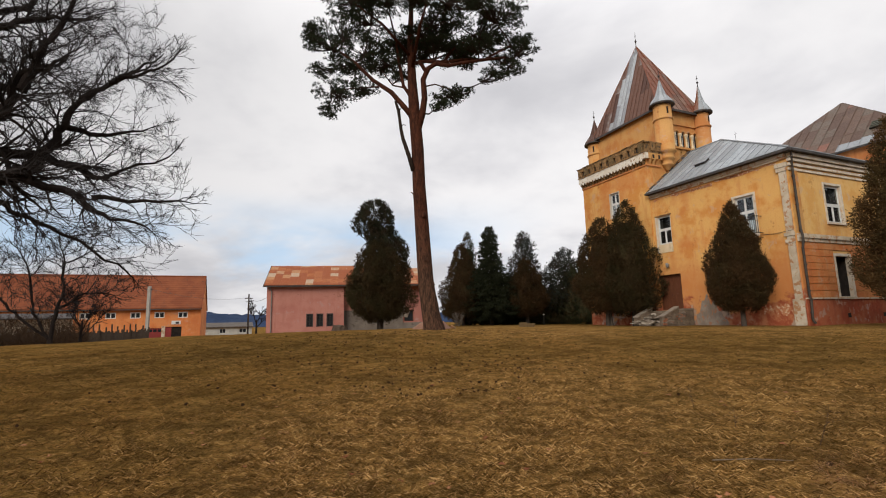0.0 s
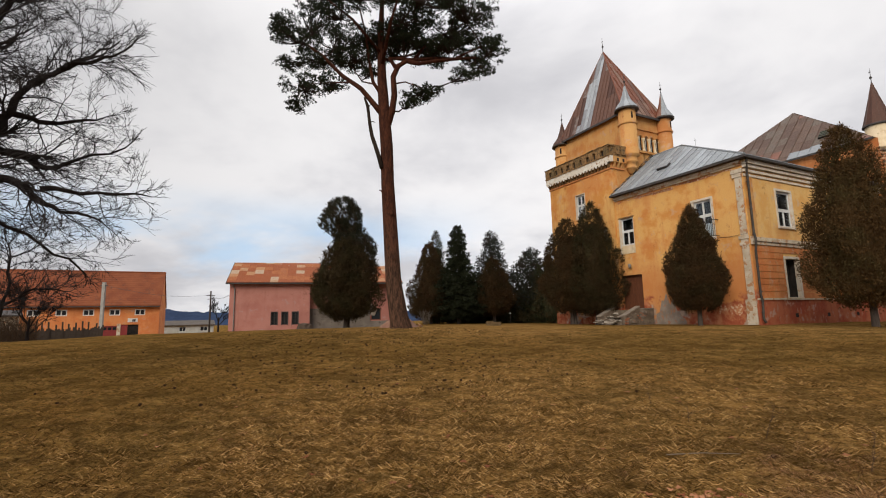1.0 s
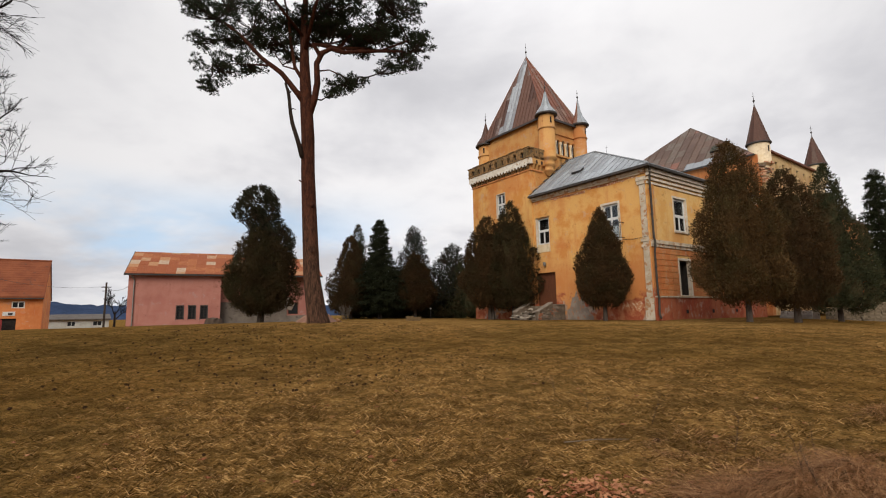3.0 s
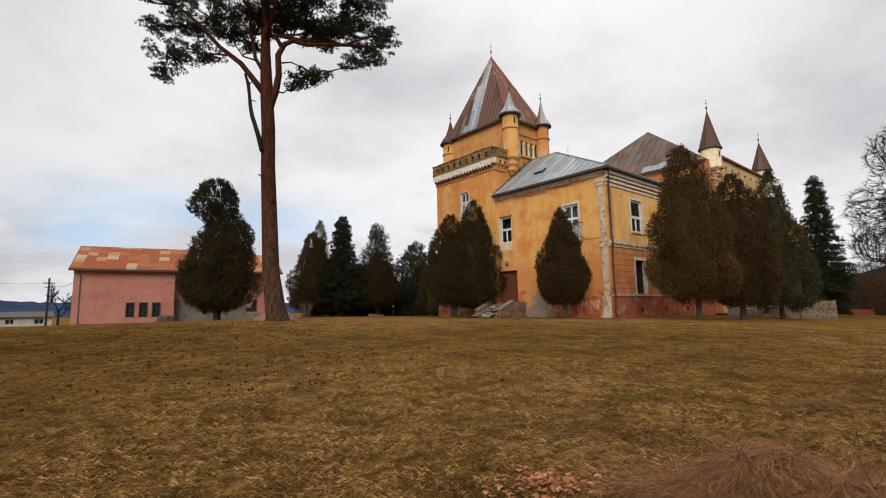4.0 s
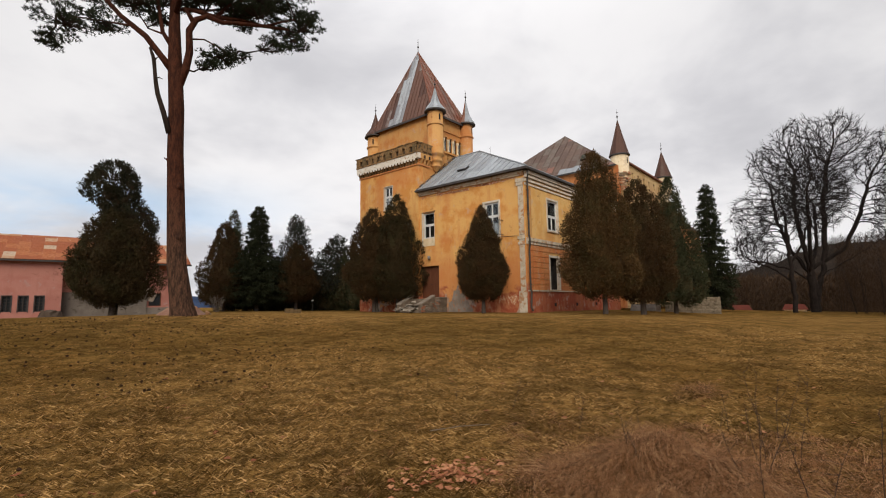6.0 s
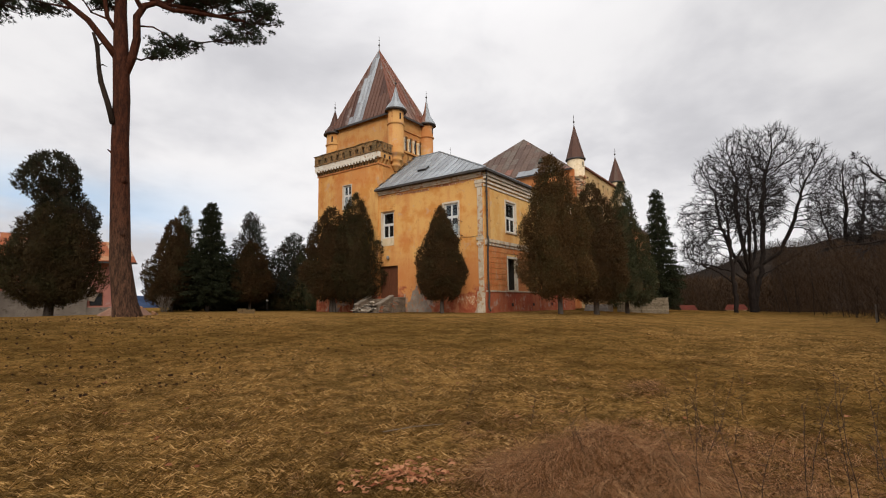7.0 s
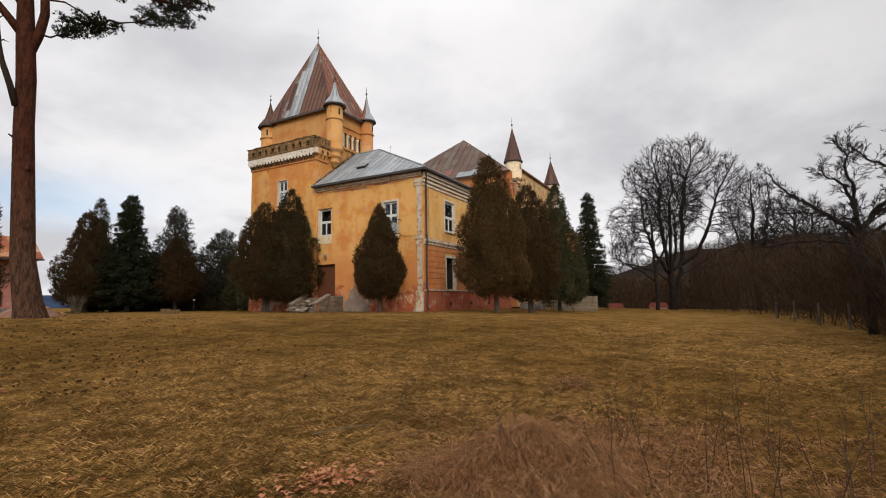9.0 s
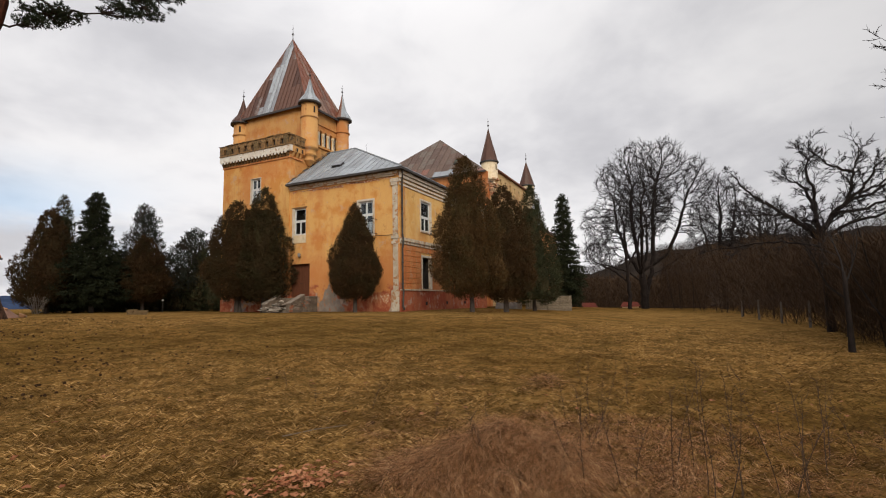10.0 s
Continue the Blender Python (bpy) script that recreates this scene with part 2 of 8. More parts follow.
def pine_bark():
    """Scots pine: fissured grey-brown plates at the foot, thin orange-red flakes higher up."""
    m, nt, b = shader("red_pine_bark", 0.95, 0.0, 0.1)
    n1, n2 = noise_node(nt, 8, 6, 0.68, (1, 1, 0.26)), noise_node(nt, 22, 5, 0.65, (1, 1, 0.4))
    n0 = noise_node(nt, 0.5, 4, 0.6)
    low = blend(nt, smooth(nt, n1, 0.36, 0.62), (0.034, 0.020, 0.014), (0.118, 0.060, 0.036))
    high = blend(nt, smooth(nt, n1, 0.36, 0.60), (0.034, 0.013, 0.008), (0.084, 0.029, 0.016))
    z = times(nt, axis_of(nt, 2), times(nt, n0, 4.0), "ADD")
    c = blend(nt, smooth(nt, z, 4.0, 9.5), low, high)
    c = blend(nt, smooth(nt, n2, 0.48, 0.66, 0.0, 0.65), c, (0.020, 0.012, 0.009))
    nt.links.new(c, b.inputs["Base Color"])
    bump(nt, b, times(nt, n1, times(nt, n2, 0.5), "ADD"), 0.9, 0.08)
    return m


PINEBARK = pine_bark()
THUJA = leafy("thuja_fronds", (0.0294, 0.0192, 0.0084), (0.0499, 0.0326, 0.0134), (0.0339, 0.0282, 0.0113))
THUJA_RED = leafy("winter_brown_fronds", (0.0384, 0.0218, 0.0090), (0.0640, 0.0352, 0.0141), (0.0410, 0.0282, 0.0113))
THUJA_RUST = leafy("rust_brown_fronds", (0.0550, 0.0314, 0.0122), (0.0973, 0.0538, 0.0202), (0.0589, 0.0410, 0.0154))
SPRUCE = leafy("spruce_needles", (0.0141, 0.0173, 0.0083), (0.0307, 0.0346, 0.0160))
CYPRESS = leafy("dark_green_fronds", (0.0213, 0.0258, 0.0123), (0.0515, 0.0538, 0.0246), (0.0560, 0.0426, 0.0202))
BLUEFIR = leafy("grey_green_needles", (0.020, 0.023, 0.017), (0.040, 0.044, 0.033), (0.036, 0.026, 0.018))
PINENEEDLE = leafy("pine_needles", (0.015, 0.020, 0.012), (0.038, 0.046, 0.024))
IVY = leafy("ivy_leaves", (0.0166, 0.0179, 0.0102), (0.0384, 0.0371, 0.0205), (0.0384, 0.0269, 0.0154))


def lawn_tone(nt):
    """Where the grass is dry straw (1) and where it is dull, damp and short (0)."""
    tc = nt.nodes.new("ShaderNodeTexCoord")
    wob = times(nt, times(nt, noise_node(nt, 0.22, 5, 0.6), -0.5, "ADD"), 9.0)
    tones = []
    for centre, r0, r1 in (((2.6, 7.2, 0.0), 2.5, 8.5), ((4.0, 30.0, 1.0), 5.0, 13.0), ((16.0, 4.4, 0.0), 2.0, 7.5), ((21.0, 24.0, 0.6), 5.0, 12.0), ((23.0, 7.0, 0.0), 4.0, 11.0), ((36.0, 13.0, 0.0), 4.0, 13.0)):
        sub = nt.nodes.new("ShaderNodeVectorMath")
        sub.operation = "DISTANCE"
        nt.links.new(tc.outputs["Object"], sub.inputs[0])
        sub.inputs[1].default_value = centre
        tones.append(smooth(nt, times(nt, sub.outputs["Value"], wob, "ADD"), r0, r1, 1.0, 0.0))
    return functools.reduce(lambda a, b: times(nt, a, b, "MAXIMUM"), tones)


def lawn_material():
    m, nt, b = shader("winter_lawn", 1.0, 0.0, 0.0)
    dry = lawn_tone(nt)
    n0, n1, n2 = noise_node(nt, 0.16, 5, 0.6), noise_node(nt, 0.9, 7, 0.7), noise_node(nt, 9, 7, 0.72)
    n3 = noise_node(nt, 60, 4, 0.7, (1, 0.35, 1))
    c = blend(nt, smooth(nt, n0, 0.40, 0.60), (0.225, 0.120, 0.032), (0.180, 0.101, 0.026))
    c = blend(nt, smooth(nt, n1, 0.47, 0.57, 0, 0.8), c, (0.262, 0.152, 0.045))
    c = blend(nt, times(nt, dry, 0.70), c, (0.330, 0.182, 0.056))
    c = blend(nt, smooth(nt, noise_node(nt, 0.8, 6, 0.7), 0.46, 0.62, 0, 0.6), c, (0.070, 0.041, 0.012))
    c = blend(nt, smooth(nt, noise_node(nt, 3.5, 5, 0.7), 0.47, 0.62, 0, 0.6), c, (0.062, 0.036, 0.011))
    c = blend(nt, smooth(nt, n2, 0.45, 0.66, 0, 0.7), c, (0.050, 0.030, 0.010))
    c = blend(nt, times(nt, smooth(nt, n3, 0.52, 0.70, 0, 0.8), times(nt, dry, 0.35, "ADD")), c, (0.34, 0.21, 0.080))
    nt.links.new(c, b.inputs["Base Color"])
    bump(nt, b, times(nt, n2, n3, "ADD"), 1.0, 0.06)
    return m


def blade_material(name, dull, mid, bright):
    """Grass blades: each its own tone, brighter where the lawn is dry."""
    m, nt, b = shader(name, 0.9, 0.0, 0.04)
    g = nt.nodes.new("ShaderNodeNewGeometry")
    r = g.outputs["Random Per Island"]
    c = blend(nt, smooth(nt, r, 0.0, 0.9), dull, mid)
    c = blend(nt, times(nt, smooth(nt, r, 0.58, 0.98), times(nt, lawn_tone(nt), 0.25, "ADD")), c, bright)
    c = blend(nt, smooth(nt, noise_node(nt, 0.8, 6, 0.7), 0.46, 0.62, 0.0, 0.55), c, tuple(1.2 * v for v in dull))
    c = blend(nt, smooth(nt, noise_node(nt, 3.5, 5, 0.7), 0.47, 0.60, 0.0, 0.72), c, tuple(1.2 * v for v in dull))
    c = blend(nt, smooth(nt, noise_node(nt, 0.35, 4, 0.6), 0.50, 0.62, 0.0, 0.25), c, (0.085, 0.060, 0.014))
    nt.links.new(c, b.inputs["Base Color"])
    return m


LAWN = lawn_material()
BLADES = blade_material("straw_blades", (0.050, 0.027, 0.0075), (0.245, 0.131, 0.037), (0.60, 0.37, 0.152))


def long_blade_material():
    """Long dead blades: mostly red-brown, some bleached pale."""
    m, nt, b = shader("dead_long_grass", 0.9, 0.0, 0.05)
    r = nt.nodes.new("ShaderNodeNewGeometry").outputs["Random Per Island"]
    c = blend(nt, smooth(nt, r, 0.12, 0.92), (0.022, 0.0090, 0.0032), (0.320, 0.142, 0.054))
    c = blend(nt, smooth(nt, r, 0.76, 0.97), c, (0.60, 0.36, 0.19))
    nt.links.new(c, b.inputs["Base Color"])
    return m


LONGGRASS = long_blade_material()
DEADLEAF = leafy("fallen_leaves", (0.18, 0.058, 0.025), (0.37, 0.175, 0.088))
CONE = worn("pine_cone_scales", (0.034, 0.020, 0.012), (0.055, 0.031, 0.018), None, 30, 80, 1.0, 0.004, spec=0.0)


# ---- mesh building ----
class Geo:
    """Vertices and faces of one mesh."""

    def __init__(self):
        self.v, self.f = [], []

    def add(self, vs, fs):
        k = len(self.v)
        self.v += [tuple(p) for p in vs]
        self.f += [tuple(i + k for i in f) for f in fs]
        return self

    def box(self, x0, x1, y0, y1, z0, z1):
        return self.add([(x0, y0, z0), (x1, y0, z0), (x1, y1, z0), (x0, y1, z0), (x0, y0, z1), (x1, y0, z1), (x1, y1, z1), (x0, y1, z1)],
                        [(3, 2, 1, 0), (4, 5, 6, 7), (0, 1, 5, 4), (1, 2, 6, 5), (2, 3, 7, 6), (3, 0, 4, 7)])

    def lathe(self, profile, n=16, cx=0.0, cy=0.0):
        """Rings of (radius, z) round the upright through cx, cy."""
        vs = [(cx + r * math.cos(2 * math.pi * i / n), cy + r * math.sin(2 * math.pi * i / n), z) for r, z in profile for i in range(n)]
        fs = [(k * n + i, k * n + (i + 1) % n, (k + 1) * n + (i + 1) % n, (k + 1) * n + i) for k in range(len(profile) - 1) for i in range(n)]
        fs += [tuple(range(n))[::-1], tuple((len(profile) - 1) * n + i for i in range(n))]
        return self.add(vs, fs)

    def tube(self, pts, radii, n=6):
        """A tapering tube along points."""
        vs = []
        for i, p in enumerate(pts):
            d = (pts[min(i + 1, len(pts) - 1)] - pts[max(i - 1, 0)]).normalized()
            a = d.cross(Vector((0.31, 0.84, 0.44)))
            a = (a if a.length > 1e-3 else d.cross(Vector((1, 0, 0)))).normalized()
            c = d.cross(a)
            vs += [p + (a * math.cos(2 * math.pi * k / n) + c * math.sin(2 * math.pi * k / n)) * radii[i] for k in range(n)]
        m = len(pts)
        fs = [(k * n + i, k * n + (i + 1) % n, (k + 1) * n + (i + 1) % n, (k + 1) * n + i) for k in range(m - 1) for i in range(n)]
        fs += [tuple(range(n))[::-1], tuple((m - 1) * n + i for i in range(n))]
        return self.add(vs, fs)

    def slab(self, outline, lift):
        """A flat polygon given thickness along the vector lift."""
        n = len(outline)
        lift = Vector(lift)
        o = [Vector(p) for p in outline]
        return self.add(o + [p + lift for p in o], [tuple(range(n))[::-1], tuple(range(n, 2 * n))] + [(i, (i + 1) % n, (i + 1) % n + n, i + n) for i in range(n)])

    def kite(self, p, d, w, up):
        """A small folded frond from p along d, w wide."""
        s = d.cross(up)
        s = s.normalized() * w if s.length > 1e-4 else Vector((w, 0, 0))
        m = p + d * 0.55
        return self.add([p, m + s, p + d, m - s], [(0, 1, 2), (0, 2, 3)])

    def mesh(self, name, material, smooth_faces=False):
        me = bpy.data.meshes.new(name)
        me.from_pydata(self.v, [], self.f)
        me.materials.append(material)
        if smooth_faces:
            me.polygons.foreach_set("use_smooth", [True] * len(me.polygons))
        me.update()
        return me


def part(name, geo, material, parent, label="", smooth_faces=False):
    me = geo.mesh(name, material, smooth_faces) if isinstance(geo, Geo) else geo
    ob = new(name, me)
    ob.parent = parent
    if label:
        ob["label"] = label
    return ob


def thing(name, label, category, at=None, group="", kind=""):
    ob = new(name)
    ob.empty_display_size = 0.2
    if at is not None:
        ob.matrix_world = at
    return tagged(ob, label, category, group, kind)


def ease(a, b, x):
    t = min(1.0, max(0.0, (x - a) / (b - a)))
    return t * t * (3 - 2 * t)


def polar(az, d, z=0.0):
    a = radians(az)
    return Vector((d * math.sin(a), d * math.cos(a), z))


# ---- ground ----
RISE = [(-180, 0.2), (-90, 0.5), (-60, 0.85), (-42, 0.95), (-28, 1.12), (-12, 1.22), (0, 1.20), (9, 1.12), (20, 0.95), (37, 0.90), (46, 0.82), (56, 0.45), (64, 0.22), (74, 0.05), (90, 0.0), (180, 0.2)]


def rise_at(az):
    for (a, p), (b, q) in zip(RISE, RISE[1:]):
        if a <= az <= b:
            t = (az - a) / (b - a)
            return p + (q - p) * t
    return 0.0


def ground_z(x, y):
    d, az = math.hypot(x, y), math.degrees(math.atan2(x, y))
    z = rise_at(az) * ease(5, 29, d)
    left = 1 - ease(-12, 2, az)
    z -= left * 0.9 * ease(31, 60, d)
    z -= 0.9 * ease(70, 200, d) + 2.0 * ease(54, 58, az) * ease(63, 95, d)
    z += 0.05 * noise.noise((x * 0.22, y * 0.22, 0)) * ease(2, 8, d) + 0.018 * noise.noise((x * 1.1, y * 1.1, 3.0))
    return z


def on_ground(az, d, sink=0.0):
    p = polar(az, d)
    p.z = ground_z(p.x, p.y) - sink
    return p


def build_ground():
    rings = [0.0]
    r = 0.5
    while r < 4200:
        rings.append(r)
        r *= 1.045 if r < 90 else 1.15
    n = 240
    vs = [(0, 0, ground_z(0.01, 0.01))]
    for r in rings[1:]:
        for i in range(n):
            a = 2 * math.pi * i / n
            x, y = r * math.sin(a), r * math.cos(a)
            vs.append((x, y, ground_z(x, y)))
    fs = [(0, 1 + (i + 1) % n, 1 + i) for i in range(n)]
    for k in range(len(rings) - 2):
        b, c = 1 + k * n, 1 + (k + 1) * n
        fs += [(b + i, b + (i + 1) % n, c + (i + 1) % n, c + i) for i in range(n)]
    g = Geo().add(vs, fs)
    ob = new("ground", g.mesh("ground", LAWN, True))
    tagged(ob, "brown winter lawn of matted straw-coloured grass on a low mound", "ground", kind="structure")


build_ground()


# ---- the castle: x along the front wall to the corner, y into the building, z up from its foot ----
CORNER = polar(36.95, 34.0, 0.90)
CASTLE = pose(*CORNER, 0, 0, -67.0)
WT = 0.6  # wall thickness


def wall_with_holes(length, height, holes, t=WT):
    """An upright wall in the xz plane from x = 0, its face at y = 0, with openings (x0, x1, z0, z1) right through it."""
    xs = sorted({0.0, length, *[h[0] for h in holes], *[h[1] for h in holes]})
    zs = sorted({0.0, height, *[h[2] for h in holes], *[h[3] for h in holes]})
    g = Geo()
    solid = {}
    for i in range(len(xs) - 1):
        for k in range(len(zs) - 1):
            mx, mz = (xs[i] + xs[i + 1]) / 2, (zs[k] + zs[k + 1]) / 2
            solid[i, k] = not any(h[0] < mx < h[1] and h[2] < mz < h[3] for h in holes)
    for (i, k), s in solid.items():
        if not s:
            continue
        x0, x1, z0, z1 = xs[i], xs[i + 1], zs[k], zs[k + 1]
        g.add([(x0, 0, z0), (x1, 0, z0), (x1, 0, z1), (x0, 0, z1)], [(0, 1, 2, 3)])
        g.add([(x0, t, z0), (x1, t, z0), (x1, t, z1), (x0, t, z1)], [(3, 2, 1, 0)])
        if not solid.get((i - 1, k), False):
            g.add([(x0, 0, z0), (x0, t, z0), (x0, t, z1), (x0, 0, z1)], [(3, 2, 1, 0)])
        if not solid.get((i + 1, k), False):
            g.add([(x1, 0, z0), (x1, t, z0), (x1, t, z1), (x1, 0, z1)], [(0, 1, 2, 3)])
        if not solid.get((i, k - 1), False):
            g.add([(x0, 0, z0), (x1, 0, z0), (x1, t, z0), (x0, t, z0)], [(3, 2, 1, 0)])
        if not solid.get((i, k + 1), False):
            g.add([(x0, 0, z1), (x1, 0, z1), (x1, t, z1), (x0, t, z1)], [(0, 1, 2, 3)])
    return g


def wall(name, m, length, height, holes, mat, parent, t=WT, label=""):
    ob = part(name, wall_with_holes(length, height, holes, t), mat, parent, label)
    ob.matrix_local = m
    return ob


def window(parent, m, w, h, transom=0.55, leaves=2, upper=1, frame_mat=None, sill=True, depth=0.12, surround=0.0, name="window", curtain=0.0):
    """A wooden window in an opening w by h, its lower left corner at m; y runs inwards."""
    f = 0.075
    fm = frame_mat or WINPAINT
    g = Geo()
    y0, y1 = depth, depth + 0.07
    g.box(0, f, y0, y1, 0, h).box(w - f, w, y0, y1, 0, h).box(f, w - f, y0, y1, 0, f).box(f, w - f, y0, y1, h - f, h)
    win = part(name, g, fm, parent)
    win.matrix_local = m
    zt = h * transom
    if transom:
        part("transom", Geo().box(f, w - f, y0 - 0.012, y1, zt - 0.045, zt + 0.045), fm, win)
    else:
        zt = h - f
    for lo, hi, n in ((f, zt - 0.045, leaves), (zt + 0.045, h - f, upper)):
        if hi - lo < 0.1:
            continue
        cw = (w - 2 * f) / n
        for i in range(n):
            x0, x1 = f + i * cw, f + (i + 1) * cw
            s = 0.05
            part("sash", Geo().box(x0, x0 + s, y0 - 0.02, y1 - 0.02, lo, hi).box(x1 - s, x1, y0 - 0.02, y1 - 0.02, lo, hi)
                 .box(x0 + s, x1 - s, y0 - 0.02, y1 - 0.02, lo, lo + s).box(x0 + s, x1 - s, y0 - 0.02, y1 - 0.02, hi - s, hi), fm, win)
            p = part("pane", Geo().box(x0 + s, x1 - s, y0 + 0.012, y0 + 0.018, lo + s, hi - s), GLASS, win)
            p.visible_shadow = False
    # dark lining: shade behind the glass is put into its colour
    part("reveal_shade", Geo().box(0.003, 0.02, y1 + 0.002, WT + 0.02, 0.003, h - 0.003).box(w - 0.02, w - 0.003, y1 + 0.002, WT + 0.02, 0.003, h - 0.003)
         .box(0.02, w - 0.02, y1 + 0.002, WT + 0.02, h - 0.02, h - 0.003).box(0.02, w - 0.02, y1 + 0.002, WT + 0.02, 0.003, 0.02), VOID, win, "dark lining that stands in for shade inside the opening")
    if curtain:
        part("curtain", Geo().box(f, w - f, y1 + 0.06, y1 + 0.07, f, h * curtain), CURTAIN, win)
    if sill:
        part("sill", Geo().box(-0.08, w + 0.08, -0.10, depth, -0.09, -0.003), WHITE_CLEAN, win)
        part("lining", Geo().box(0.002, 0.022, 0.002, depth - 0.022, 0.002, h - 0.002).box(w - 0.022, w - 0.002, 0.002, depth - 0.022, 0.002, h - 0.002).box(0.022, w - 0.022, 0.002, depth - 0.022, h - 0.022, h - 0.002), WHITE_CLEAN, win)
    if surround:
        s = surround
        part("surround", Geo().box(-s, -0.002, -0.05, 0.10, -0.1, h + s).box(w + 0.002, w + s, -0.05, 0.10, -0.1, h + s).box(-0.002, w + 0.002, -0.05, 0.10, h + 0.002, h + s), WHITE_CLEAN, win)
    return win


def clip_poly(poly, axis, lim, keep_less):
    out = []
    for i, p in enumerate(poly):
        q = poly[(i + 1) % len(poly)]
        pin, qin = ((p[axis] <= lim), (q[axis] <= lim)) if keep_less else ((p[axis] >= lim), (q[axis] >= lim))
        if pin:
            out.append(p)
        if pin != qin:
            t = (lim - p[axis]) / (q[axis] - p[axis])
            out.append((p[0] + t * (q[0] - p[0]), p[1] + t * (q[1] - p[1])))
    return out


def roof_sheets(parent, corners, strip, course, pick, seed, thick=0.02, lift=0.012, seam=0.035, name="roof_sheet"):
    """Metal sheets with standing seams laid up a sloping face; corners[0] to corners[1] is the eave."""
    rng = random.Random(seed)
    o = Vector(corners[0])
    u = (Vector(corners[1]) - o).normalized()
    n = u.cross(Vector(corners[2]) - o).normalized()
    if n.z < 0:
        n = -n
    v = n.cross(u)
    if v.z < 0:
        v = -v
    poly = [((Vector(c) - o).dot(u), (Vector(c) - o).dot(v)) for c in corners]
    u0, u1 = min(p[0] for p in poly), max(p[0] for p in poly)
    v1 = max(p[1] for p in poly)
    x = u0
    while x < u1 - 0.02:
        x2 = min(x + strip * rng.uniform(0.93, 1.07), u1)
        if u1 - x2 < strip * 0.35:
            x2 = u1
        a = clip_poly(clip_poly(poly, 0, x + 0.004, False), 0, x2 - 0.004, True)
        yy = -course * rng.random() * 0.8
        while yy < v1 and a:
            y2 = yy + course * rng.uniform(0.85, 1.15)
            b = clip_poly(clip_poly(a, 1, max(0, yy) + 0.003, False), 1, y2 - 0.003, True)
            yy = y2
            if len(b) < 3:
                continue
            area = abs(sum(b[i][0] * b[(i + 1) % len(b)][1] - b[(i + 1) % len(b)][0] * b[i][1] for i in range(len(b)))) / 2
            if area < 0.02:
                continue
            k = lift + rng.uniform(0, 0.012)
            tilt = rng.uniform(-0.006, 0.006)
            g = Geo()
            g.slab([o + u * p[0] + v * p[1] + n * (k + tilt * (p[0] - x)) for p in b], n * thick)
            # standing seam along the sheet's edge
            e = [p for p in b if abs(p[0] - (x + 0.004)) < 1e-6]
            if seam and len(e) >= 2:
                ya, yb = min(p[1] for p in e), max(p[1] for p in e)
                if yb - ya > 0.1:
                    q = [o + u * (x + 0.004) + v * ya, o + u * (x + 0.03) + v * ya, o + u * (x + 0.03) + v * yb, o + u * (x + 0.004) + v * yb]
                    g.slab([c + n * (k + thick) for c in q], n * seam)
            cu, cv = sum(p[0] for p in b) / len(b), sum(p[1] for p in b) / len(b)
            part(name, g, pick((cu - u0) / (u1 - u0), cv / v1, rng), parent)
        x = x2


def finial(parent, x, y, z, h):
    g = Geo().lathe([(0.05, z - 0.15), (0.05, z + 0.1), (0.03, z + 0.15), (0.03, z + h * 0.3), (0.09, z + h * 0.36), (0.10, z + h * 0.40), (0.05, z + h * 0.46), (0.022, z + h * 0.5), (0.012, z + h)], 8, x, y)
    g.box(x - 0.09, x + 0.09, y - 0.012, y + 0.012, z + h * 0.72, z + h * 0.75)
    part("finial", g, DARK, parent)


